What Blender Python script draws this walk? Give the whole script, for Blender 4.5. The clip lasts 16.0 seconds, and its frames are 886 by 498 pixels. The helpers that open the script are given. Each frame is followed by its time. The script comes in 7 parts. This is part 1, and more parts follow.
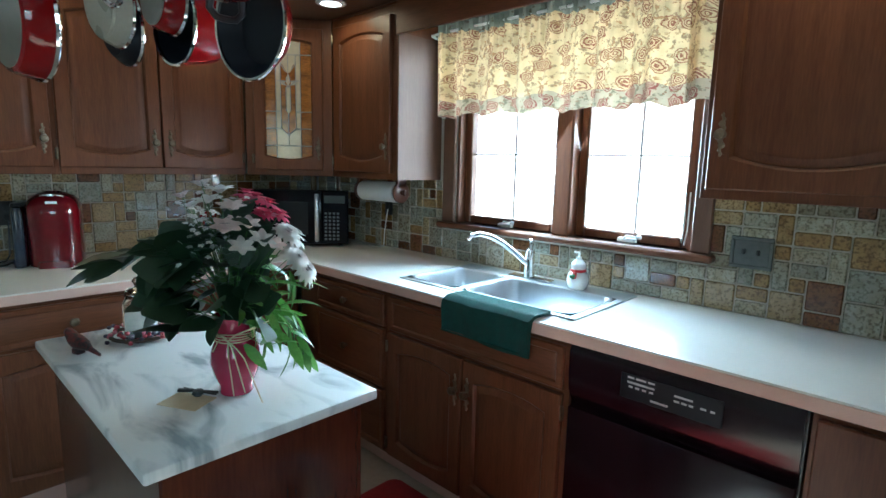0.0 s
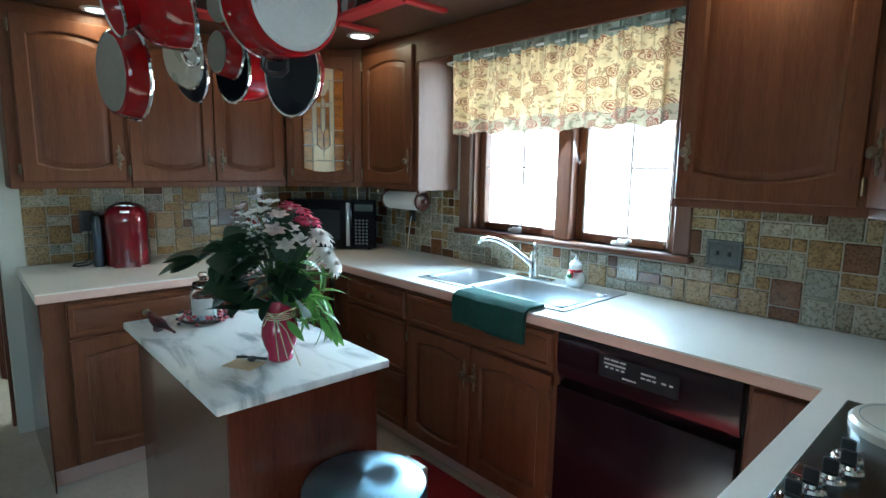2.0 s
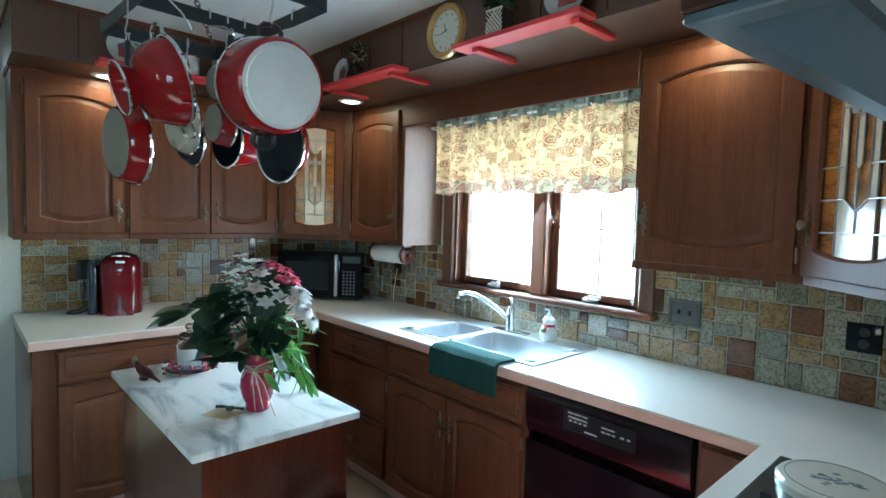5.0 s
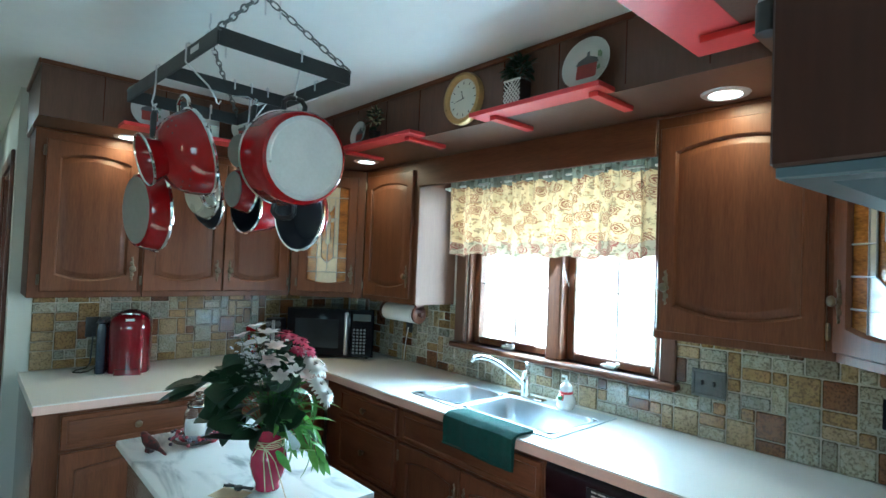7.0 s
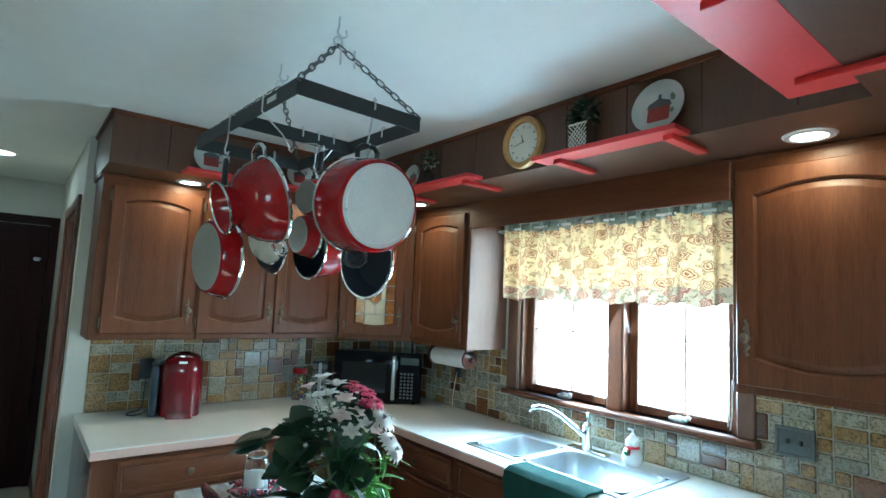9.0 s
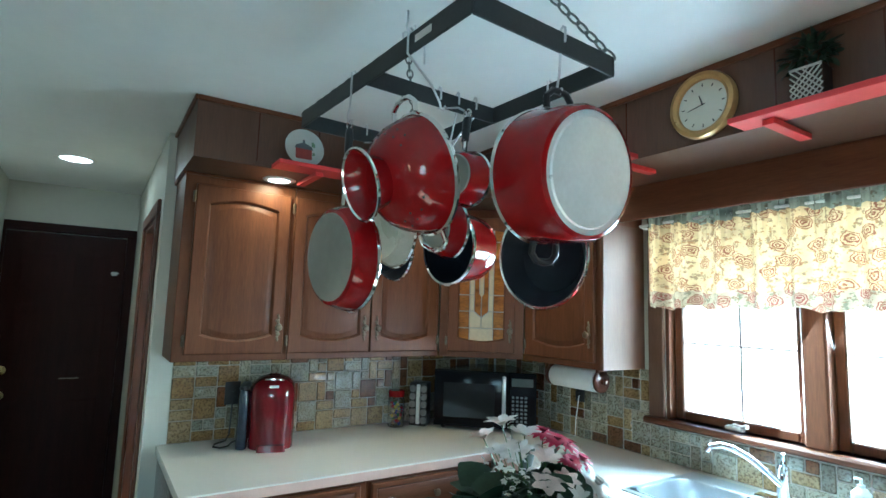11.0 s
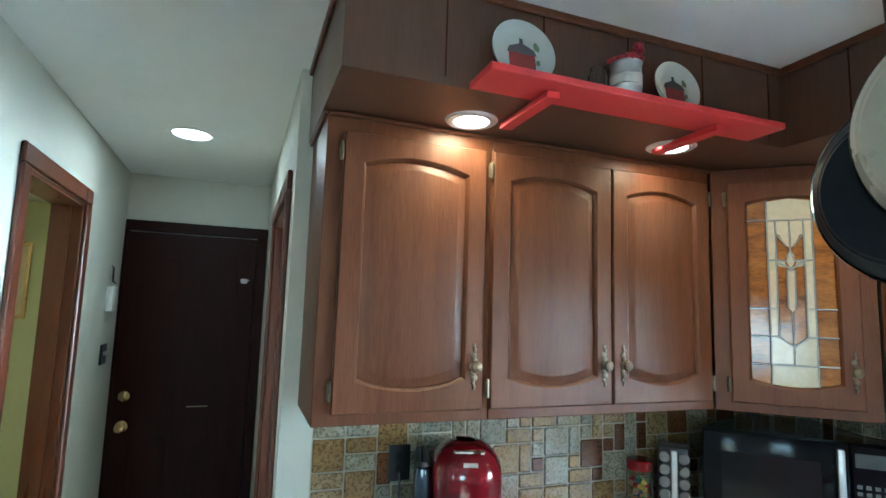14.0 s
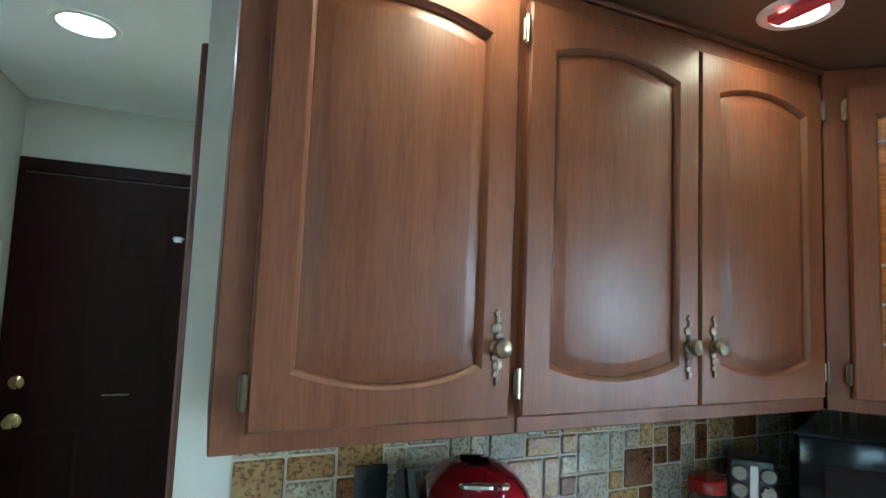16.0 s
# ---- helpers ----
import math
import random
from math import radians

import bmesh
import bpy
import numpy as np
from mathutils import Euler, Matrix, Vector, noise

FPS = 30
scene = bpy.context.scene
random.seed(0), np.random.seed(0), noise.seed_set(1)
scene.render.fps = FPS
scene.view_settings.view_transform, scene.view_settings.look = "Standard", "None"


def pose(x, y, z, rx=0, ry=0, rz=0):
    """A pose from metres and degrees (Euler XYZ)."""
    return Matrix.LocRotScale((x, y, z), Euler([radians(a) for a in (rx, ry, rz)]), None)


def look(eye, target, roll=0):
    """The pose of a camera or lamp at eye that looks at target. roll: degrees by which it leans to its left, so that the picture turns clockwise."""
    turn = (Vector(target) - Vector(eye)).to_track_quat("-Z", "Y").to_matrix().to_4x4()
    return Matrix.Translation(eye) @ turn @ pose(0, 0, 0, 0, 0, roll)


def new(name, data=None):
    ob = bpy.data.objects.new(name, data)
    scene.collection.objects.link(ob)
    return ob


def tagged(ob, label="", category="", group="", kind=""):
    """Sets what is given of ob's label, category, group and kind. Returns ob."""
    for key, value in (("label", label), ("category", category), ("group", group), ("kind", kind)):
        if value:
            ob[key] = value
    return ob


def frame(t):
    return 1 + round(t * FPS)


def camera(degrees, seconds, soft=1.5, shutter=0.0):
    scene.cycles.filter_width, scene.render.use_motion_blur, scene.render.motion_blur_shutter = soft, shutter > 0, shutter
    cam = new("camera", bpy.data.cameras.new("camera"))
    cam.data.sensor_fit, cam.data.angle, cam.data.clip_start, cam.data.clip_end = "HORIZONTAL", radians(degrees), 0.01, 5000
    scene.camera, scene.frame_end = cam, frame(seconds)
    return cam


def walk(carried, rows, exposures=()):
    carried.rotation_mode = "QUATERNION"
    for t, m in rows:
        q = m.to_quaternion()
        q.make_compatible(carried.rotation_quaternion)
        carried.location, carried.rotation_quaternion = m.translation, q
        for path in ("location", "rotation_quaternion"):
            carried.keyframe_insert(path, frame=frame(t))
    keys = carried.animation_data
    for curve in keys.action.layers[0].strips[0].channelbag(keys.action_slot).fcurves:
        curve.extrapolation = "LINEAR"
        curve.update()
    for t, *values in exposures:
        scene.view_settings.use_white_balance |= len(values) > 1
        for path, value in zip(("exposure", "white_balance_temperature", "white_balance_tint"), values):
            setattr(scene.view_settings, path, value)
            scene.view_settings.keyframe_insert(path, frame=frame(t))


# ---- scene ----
cam = camera(79.5, 16.0)
PATH = [
    (0, (-0.285, 0.503, 1.424), (-1.649, 1.93, 1.107), 1.4),
    (0.5, (-0.216, 0.479, 1.418), (-1.614, 1.873, 1.099), 1.4),
    (1, (-0.148, 0.42, 1.428), (-1.576, 1.782, 1.101), 1.3),
    (1.5, (-0.068, 0.359, 1.453), (-1.516, 1.701, 1.133), 1.0),
    (2, (0.005, 0.347, 1.456), (-1.45, 1.686, 1.161), 0.9),
    (2.5, (0.073, 0.343, 1.463), (-1.385, 1.686, 1.193), 1.1),
    (3, (0.115, 0.341, 1.463), (-1.351, 1.679, 1.219), 1.2),
    (3.5, (0.153, 0.335, 1.476), (-1.315, 1.675, 1.25), 1.3),
    (6, (0.155, 0.321, 1.547), (-1.312, 1.679, 1.514), 2.0),
    (6.5, (0.123, 0.321, 1.57), (-1.351, 1.672, 1.579), 2.1),
    (7, (0.103, 0.31, 1.584), (-1.383, 1.648, 1.64), 2.3),
    (7.5, (0.086, 0.294, 1.603), (-1.414, 1.614, 1.702), 2.4),
    (8, (0.073, 0.275, 1.612), (-1.442, 1.572, 1.758), 2.5),
    (10.5, (-0.396, 0.224, 1.607), (-2.024, 1.363, 1.834), 2.4),
    (11, (-0.597, 0.247, 1.598), (-2.263, 1.33, 1.825), 1.8),
    (11.5, (-0.796, 0.28, 1.614), (-2.512, 1.281, 1.842), 1.4),
    (12, (-0.961, 0.29, 1.618), (-2.717, 1.219, 1.844), 1.4),
    (12.5, (-1.193, 0.291, 1.613), (-2.989, 1.14, 1.843), 1.8),
    (13, (-1.362, 0.296, 1.623), (-3.185, 1.088, 1.842), 1.9),
    (13.5, (-1.589, 0.334, 1.641), (-3.434, 1.072, 1.864), 1.7),
    (14, (-1.756, 0.361, 1.646), (-3.617, 1.056, 1.876), 1.8),
    (14.5, (-1.956, 0.373, 1.638), (-3.832, 1.024, 1.875), 1.9),
    (15, (-2.117, 0.39, 1.618), (-4.002, 1.014, 1.857), 2.1),
    (15.5, (-2.269, 0.461, 1.597), (-4.16, 1.08, 1.8), 2.4),
    (16, (-2.365, 0.537, 1.58), (-4.194, 1.329, 1.743), 2.4),
]
EXPOSURES = [
    (0.0, 3.4, 4900, -5),
    (3.5, 3.65, 4850, -5),
    (8.0, 3.85, 4700, -11),
    (10.5, 3.9, 4700, -11),
    (12.5, 4.35, 4850, -6),
    (16.0, 4.45, 4650, -8),
]
walk(cam, [(t, look(eye, target, roll)) for t, eye, target, roll in PATH], EXPOSURES)

# ---- world, sun, lamps ----
SUN_EL, SUN_TURN = 21.0, 163.5
wd = bpy.data.worlds.new("sky")
wd.use_nodes = True
scene.world = wd
wn = wd.node_tree
wbg = wn.nodes["Background"]
skyn = wn.nodes.new("ShaderNodeTexSky")
skyn.sky_type = "NISHITA"
skyn.sun_disc = False
skyn.sun_elevation = radians(SUN_EL)
skyn.sun_rotation = radians(-SUN_TURN)
wn.links.new(skyn.outputs[0], wbg.inputs[0])
wbg.inputs[1].default_value = 0.10


def lamp(name, kind, m, power, colour, **extra):
    d = bpy.data.lights.new(name, kind)
    d.energy, d.color = power, colour
    if kind == "SUN":
        d.angle = extra["angle"]
    elif kind == "AREA":
        d.shape = extra.get("shape", "RECTANGLE")
        d.size = extra["size"]
        d.size_y = extra.get("size_y", extra["size"])
    elif kind == "SPOT":
        d.spot_size, d.spot_blend, d.shadow_soft_size = extra["cone"], 0.6, 0.04
    ob = new(name, d)
    ob.matrix_world = m
    return ob


sdir = Vector((-math.sin(radians(SUN_TURN)) * math.cos(radians(SUN_EL)), -math.cos(radians(SUN_TURN)) * math.cos(radians(SUN_EL)), -math.sin(radians(SUN_EL))))
lamp("sun", "SUN", look((0, -20, 20), Vector((0, -20, 20)) + sdir), 5.0, (1.0, 0.93, 0.84), angle=radians(1))
CEIL, SOFZ = 2.44, 2.185
WALL_Y, WALL_X, RIGHT_X = 2.60, -3.53, 0.36
# area lamps in place of sky light at the sink and side-room windows
lamp("sky_sink_window", "AREA", look((-1.59, 2.64, 1.38), (-0.85, 1.65, 0.95)), 4.2, (0.84, 0.96, 1.0), size=1.12, size_y=0.48)
# unseen fill lamp in the opening added to the right wall
lamp("fill_right_opening", "AREA", look((1.66, -1.0, 1.5), (-1.3, 0.9, 1.45)), 1.0, (0.86, 0.96, 1.0), size=0.75, size_y=0.95)
lamp("sky_side_room", "AREA", look((-4.4, 2.55, 1.45), (-4.4, 0, 0.9)), 0.7, (0.95, 0.97, 1.0), size=0.9, size_y=1.0)
# fill lamp added in the bathroom, which has no window
lamp("fill_bath", "AREA", look((-4.3, -1.72, 2.3), (-4.3, -1.2, 0.6)), 1.6, (1.0, 0.95, 0.75), size=0.5)

# ---- materials ----


def mat(name, base, rough=0.5, metal=0.0, var=0.15, scale=6.0, bump=0.0, bscale=60.0, grain=None, coat=0.0, spec=0.5, second=None, sharp=False, rvar=0.08, stretch=None):
    m = bpy.data.materials.new(name)
    m.use_nodes = True
    n, l = m.node_tree.nodes, m.node_tree.links
    p = n["Principled BSDF"]
    p.inputs["Roughness"].default_value = rough
    p.inputs["Metallic"].default_value = metal
    p.inputs["Coat Weight"].default_value = coat
    p.inputs["Coat Roughness"].default_value = 0.08
    p.inputs["Specular IOR Level"].default_value = spec
    tc = n.new("ShaderNodeTexCoord")
    mp = n.new("ShaderNodeMapping")
    l.new(tc.outputs["Object"], mp.inputs[0])
    if grain:
        mp.inputs["Scale"].default_value = grain
    elif stretch:
        mp.inputs["Scale"].default_value = stretch
    a = n.new("ShaderNodeTexNoise")
    a.inputs["Scale"].default_value = scale
    a.inputs["Detail"].default_value = 6
    l.new(mp.outputs[0], a.inputs[0])
    b = n.new("ShaderNodeTexNoise")
    b.inputs["Scale"].default_value = scale * 7
    b.inputs["Detail"].default_value = 4
    l.new(mp.outputs[0], b.inputs[0])
    mx = n.new("ShaderNodeMath")
    mx.operation = "MULTIPLY_ADD"
    l.new(b.outputs[0], mx.inputs[0])
    mx.inputs[1].default_value = 0.45
    sc = n.new("ShaderNodeMath")
    sc.operation = "MULTIPLY"
    sc.inputs[1].default_value = 0.55
    l.new(a.outputs[0], sc.inputs[0])
    l.new(sc.outputs[0], mx.inputs[2])
    r = n.new("ShaderNodeValToRGB")
    lo = second or tuple(c * (1 - var) for c in base)
    hi = base if second else tuple(min(1, c * (1 + var)) for c in base)
    r.color_ramp.elements[0].position, r.color_ramp.elements[1].position = (0.44, 0.56) if sharp else (0.32, 0.68)
    r.color_ramp.elements[0].color = (*lo, 1)
    r.color_ramp.elements[1].color = (*hi, 1)
    l.new(mx.outputs[0], r.inputs[0])
    l.new(r.outputs[0], p.inputs["Base Color"])
    rr = n.new("ShaderNodeMapRange")
    rr.inputs[3].default_value, rr.inputs[4].default_value = max(0.02, rough - rvar), min(1, rough + rvar)
    l.new(a.outputs[0], rr.inputs[0])
    l.new(rr.outputs[0], p.inputs["Roughness"])
    if bump:
        k = n.new("ShaderNodeTexNoise")
        k.inputs["Scale"].default_value = bscale
        k.inputs["Detail"].default_value = 3
        l.new(mp.outputs[0], k.inputs[0])
        bp = n.new("ShaderNodeBump")
        bp.inputs["Strength"].default_value = bump
        bp.inputs["Distance"].default_value = 0.004
        l.new(k.outputs[0], bp.inputs["Height"])
        l.new(bp.outputs[0], p.inputs["Normal"])
    return m


def radial(m, amount=0.8):
    """Turn a metal into one brushed in rings about its object's z axis."""
    n, l = m.node_tree.nodes, m.node_tree.links
    t = n.new("ShaderNodeTangent")
    t.direction_type, t.axis = "RADIAL", "Z"
    l.new(t.outputs[0], n["Principled BSDF"].inputs["Tangent"])
    n["Principled BSDF"].inputs["Anisotropic"].default_value = amount
    return m


def thin(m, amount=0.4):
    """Let part of the light through a petal or leaf."""
    n, l = m.node_tree.nodes, m.node_tree.links
    p = n["Principled BSDF"]
    t, mix = n.new("ShaderNodeBsdfTranslucent"), n.new("ShaderNodeMixShader")
    l.new(p.inputs["Base Color"].links[0].from_socket, t.inputs[0])
    mix.inputs[0].default_value = amount
    l.new(p.outputs[0], mix.inputs[1]), l.new(t.outputs[0], mix.inputs[2])
    l.new(mix.outputs[0], n["Material Output"].inputs[0])
    return m


def glass(name, tint=(1, 1, 1), rough=0.02):
    m = bpy.data.materials.new(name)
    m.use_nodes = True
    p = m.node_tree.nodes["Principled BSDF"]
    p.inputs["Base Color"].default_value = (*tint, 1)
    p.inputs["Transmission Weight"].default_value = 1
    p.inputs["Roughness"].default_value = rough
    p.inputs["IOR"].default_value = 1.3
    return m


def glow(name, colour, strength):
    m = bpy.data.materials.new(name)
    m.use_nodes = True
    p = m.node_tree.nodes["Principled BSDF"]
    p.inputs["Base Color"].default_value = (0.8, 0.8, 0.8, 1)
    p.inputs["Emission Color"].default_value = (*colour, 1)
    p.inputs["Emission Strength"].default_value = strength
    return m


WOOD = mat("stained_oak_upright", (0.16, 0.060, 0.026), 0.4, second=(0.092, 0.032, 0.0135), scale=3.0, grain=(9, 9, 0.9), bump=0.09, bscale=26, spec=0.3)
WOODH = mat("stained_oak_level", (0.16, 0.060, 0.026), 0.4, second=(0.092, 0.032, 0.0135), scale=3.0, grain=(0.9, 9, 9), bump=0.09, bscale=26, spec=0.3)
PANEL_WOOD = mat("stained_oak_soffit", (0.125, 0.062, 0.036), 0.42, second=(0.08, 0.038, 0.021), scale=3.0, grain=(7, 7, 0.8), bump=0.15, bscale=22)
DARK_WOOD = mat("dark_cherry_island", (0.095, 0.023, 0.011), 0.2, second=(0.05, 0.012, 0.007), scale=2.5, grain=(8, 8, 0.9), bump=0.06, bscale=24, coat=0.5)
# lighter than the other oak: brightness by the window put into its colour
LIT_WOOD = mat("oak_window_lit", (0.15, 0.075, 0.042), 0.5, second=(0.105, 0.048, 0.026), scale=3.0, grain=(9, 9, 0.9), bump=0.2, bscale=26)
TRIM_WOOD = mat("orange_stained_trim", (0.12, 0.032, 0.012), 0.3, second=(0.062, 0.015, 0.007), scale=2.5, grain=(9, 9, 0.8), bump=0.15, bscale=22)
DOOR_WOOD = mat("dark_mahogany_door", (0.021, 0.0046, 0.0032), 0.45, spec=0.1, second=(0.010, 0.0024, 0.0017), scale=2.5, grain=(8, 8, 0.8), bump=0.1, bscale=22)
HOOD_WOOD = mat("near_black_cherry", (0.042, 0.015, 0.009), 0.45, second=(0.024, 0.008, 0.005), scale=2.5, grain=(8, 8, 0.9), bump=0.1, bscale=24, spec=0.25)
# dishwasher black; its red tint is the mat's bounce light put into the colour
WASHER = mat("black_gloss_red_bounce", (0.012, 0.005, 0.008), 0.22, var=0.1, scale=5, spec=0.45)
WALL = mat("cream_wall_paint", (0.54, 0.53, 0.46), 0.65, var=0.03, scale=3, bump=0.08, bscale=180)
BATH_WALL = mat("green_wall_paint", (0.56, 0.53, 0.28), 0.65, var=0.04, scale=3, bump=0.08, bscale=180)
CEILM = mat("white_ceiling_paint", (0.80, 0.81, 0.79), 0.8, var=0.025, scale=2.2, bump=0.12, bscale=220)
FLOORM = mat("beige_vinyl", (0.52, 0.45, 0.35), 0.32, second=(0.40, 0.33, 0.25), scale=5, bump=0.06, bscale=40)
LAMINATE = mat("white_laminate", (0.74, 0.71, 0.65), 0.3, var=0.02, scale=12, spec=0.5, rvar=0.01)
EDGE = mat("laminate_edge", (0.62, 0.42, 0.34), 0.35, var=0.04, scale=30)
GROUT = mat("tile_grout", (0.42, 0.37, 0.29), 0.8, var=0.15, scale=30, bump=0.3, bscale=120)
STEEL = mat("brushed_steel", (0.62, 0.63, 0.64), 0.28, 1.0, var=0.03, scale=5, stretch=(1, 8, 1), rvar=0.015)
SINK_STEEL = mat("satin_sink_steel", (0.66, 0.69, 0.72), 0.36, 1.0, var=0.04, scale=6)
CHROME = mat("polished_chrome", (0.80, 0.81, 0.82), 0.07, 1.0, var=0.02, rvar=0.02)
BRASS = mat("antique_brass", (0.21, 0.17, 0.12), 0.33, 1.0, var=0.3, scale=60)
BRIGHT_BRASS = mat("polished_brass", (0.78, 0.60, 0.28), 0.15, 1.0, var=0.05)
RED_SHELF = mat("red_painted_board", (0.62, 0.045, 0.048), 0.42, var=0.06, scale=8, bump=0.08, bscale=60)
RED_ENAMEL = mat("red_enamel", (0.23, 0.003, 0.005), 0.09, var=0.08, scale=9, spec=0.5, rvar=0.03)
BLACK_INSIDE = mat("black_nonstick", (0.009, 0.011, 0.018), 0.42, var=0.2, scale=60, spec=0.25)
GREY_BASE = radial(mat("grey_nonstick_base", (0.29, 0.27, 0.245), 0.34, 0.55, var=0.10, scale=5), 0.7)
CREAM_IN = mat("cream_pan_interior", (0.48, 0.45, 0.37), 0.28, var=0.08, scale=10)
BLACK_PLASTIC = mat("black_plastic", (0.014, 0.014, 0.016), 0.32, var=0.15, scale=30)
IRON = mat("black_iron_bar", (0.030, 0.032, 0.032), 0.45, 0.3, var=0.2, scale=20, bump=0.06, bscale=90)
APPLIANCE = mat("black_appliance_gloss", (0.006, 0.006, 0.009), 0.12, var=0.1, scale=5, coat=0.0, spec=0.16)
WHITE_CERAMIC = mat("white_ceramic", (0.78, 0.77, 0.73), 0.12, var=0.02, coat=0.5)
WHITE_PLASTIC = mat("white_plastic", (0.75, 0.74, 0.70), 0.4, var=0.03)
# window bloom over the thin bars is put into this pale colour
GRILLE = mat("window_grille_bloomed", (0.42, 0.34, 0.30), 0.5, var=0.05)
LEAD = mat("lead_came", (0.42, 0.43, 0.44), 0.35, 0.9, var=0.1, scale=40)
CREAM_GLASS = mat("cream_art_glass", (0.66, 0.60, 0.47), 0.12, second=(0.52, 0.47, 0.36), scale=9, bump=0.1, bscale=30)
AMBER_GLASS = mat("amber_art_glass", (0.46, 0.19, 0.035), 0.1, second=(0.10, 0.034, 0.012), scale=7, stretch=(1, 1, 3.5), bump=0.1, bscale=30, sharp=False)
DARK_CLOSED = mat("dark_cabinet_interior", (0.03, 0.016, 0.010), 0.7, var=0.2)
PANE = bpy.data.materials.new("window_glass")
PANE.use_nodes = True
pn_, pl_ = PANE.node_tree.nodes, PANE.node_tree.links
clear, sheen, both = pn_.new("ShaderNodeBsdfTransparent"), pn_.new("ShaderNodeBsdfGlossy"), pn_.new("ShaderNodeMixShader")
sheen.inputs["Roughness"].default_value = 0.02
both.inputs[0].default_value = 0.06
pl_.new(clear.outputs[0], both.inputs[1]), pl_.new(sheen.outputs[0], both.inputs[2])
pl_.new(both.outputs[0], pn_["Material Output"].inputs[0])
LAMP_GLOW = glow("lamp_lens", (1.0, 0.93, 0.82), 0.7)
HALL_GLOW = glow("hall_lamp_lens", (1.0, 0.97, 0.90), 0.6)
GRASS = mat("lawn", (0.30, 0.32, 0.24), 0.9, second=(0.20, 0.24, 0.14), scale=3)

# ---- building helpers ----


def mesh_ob(name, bm, material, smooth=True):
    me = bpy.data.meshes.new(name)
    bmesh.ops.recalc_face_normals(bm, faces=bm.faces)
    bm.to_mesh(me)
    bm.free()
    mats = material if isinstance(material, (list, tuple)) else [material]
    for k in mats:
        me.materials.append(k)
    if smooth:
        me.polygons.foreach_set("use_smooth", [True] * len(me.polygons))
        me.set_sharp_from_angle(angle=radians(35))
    return new(name, me)


def part(name, bm, material, parent, label=""):
    ob = mesh_ob(name, bm, material)
    ob.parent = parent
    if label:
        tagged(ob, label)
    return ob


def thing(name, m, label, category, group=""):
    ob = new(name)
    ob.empty_display_size = 0.05
    ob.matrix_world = m
    return tagged(ob, label, category, group)


def structure(name, bm, material, label):
    return tagged(mesh_ob(name, bm, material), label, kind="structure")


def box(bm, x0, y0, z0, x1, y1, z1, bev=0.0, seg=1, mi=0):
    v = [bm.verts.new(c) for c in ((x0, y0, z0), (x1, y0, z0), (x1, y1, z0), (x0, y1, z0), (x0, y0, z1), (x1, y0, z1), (x1, y1, z1), (x0, y1, z1))]
    fs = [bm.faces.new([v[i] for i in q]) for q in ((3, 2, 1, 0), (4, 5, 6, 7), (0, 1, 5, 4), (1, 2, 6, 5), (2, 3, 7, 6), (3, 0, 4, 7))]
    for f in fs:
        f.material_index = mi
    if bev:
        es = list({e for f in fs for e in f.edges})
        r = bmesh.ops.bevel(bm, geom=es, offset=bev, segments=seg, affect="EDGES", profile=0.5)
        for f in r["faces"]:
            f.material_index = mi
    return v


def bx(*a, **k):
    bm = bmesh.new()
    box(bm, *a, **k)
    return bm


def lathe(bm, prof, m=None, seg=32, mi=0, closed=False):
    """Turn a profile of (radius, height[, material]) round z."""
    m = m or Matrix()
    rings = []
    for q in prof:
        r, z = q[0], q[1]
        rings.append([bm.verts.new(m @ Vector((max(r, 1e-5) * math.cos(2 * math.pi * i / seg), max(r, 1e-5) * math.sin(2 * math.pi * i / seg), z))) for i in range(seg)])
    for k in range(len(rings) - 1):
        for i in range(seg):
            f = bm.faces.new((rings[k][i], rings[k][(i + 1) % seg], rings[k + 1][(i + 1) % seg], rings[k + 1][i]))
            f.material_index = prof[k + 1][2] if len(prof[k + 1]) > 2 else mi
    return bm


def turned(prof, m=None, seg=32):
    return lathe(bmesh.new(), prof, m, seg)


def tube(bm, pts, r, seg=8, taper=None):
    """A round bar along points."""
    pts = [Vector(p) for p in pts]
    rings = []
    up = Vector((0.123, 0.456, 0.881))
    for i, p in enumerate(pts):
        d = (pts[min(i + 1, len(pts) - 1)] - pts[max(i - 1, 0)]).normalized()
        a = d.cross(up)
        if a.length < 1e-3:
            a = d.cross(Vector((1, 0, 0)))
        a.normalize()
        b = d.cross(a)
        rr = r if taper is None else r + (taper - r) * i / max(1, len(pts) - 1)
        rings.append([bm.verts.new(p + rr * (math.cos(2 * math.pi * k / seg) * a + math.sin(2 * math.pi * k / seg) * b)) for k in range(seg)])
    for i in range(len(rings) - 1):
        for k in range(seg):
            bm.faces.new((rings[i][k], rings[i][(k + 1) % seg], rings[i + 1][(k + 1) % seg], rings[i + 1][k]))
    bm.faces.new(rings[0][::-1])
    bm.faces.new(rings[-1])
    return bm


def bar(pts, r, seg=8, taper=None):
    return tube(bmesh.new(), pts, r, seg, taper)


def arc(c, r, a0, a1, u, v, n=10):
    c, u, v = Vector(c), Vector(u), Vector(v)
    return [c + r * (math.cos(radians(a0 + (a1 - a0) * i / n)) * u + math.sin(radians(a0 + (a1 - a0) * i / n)) * v) for i in range(n + 1)]


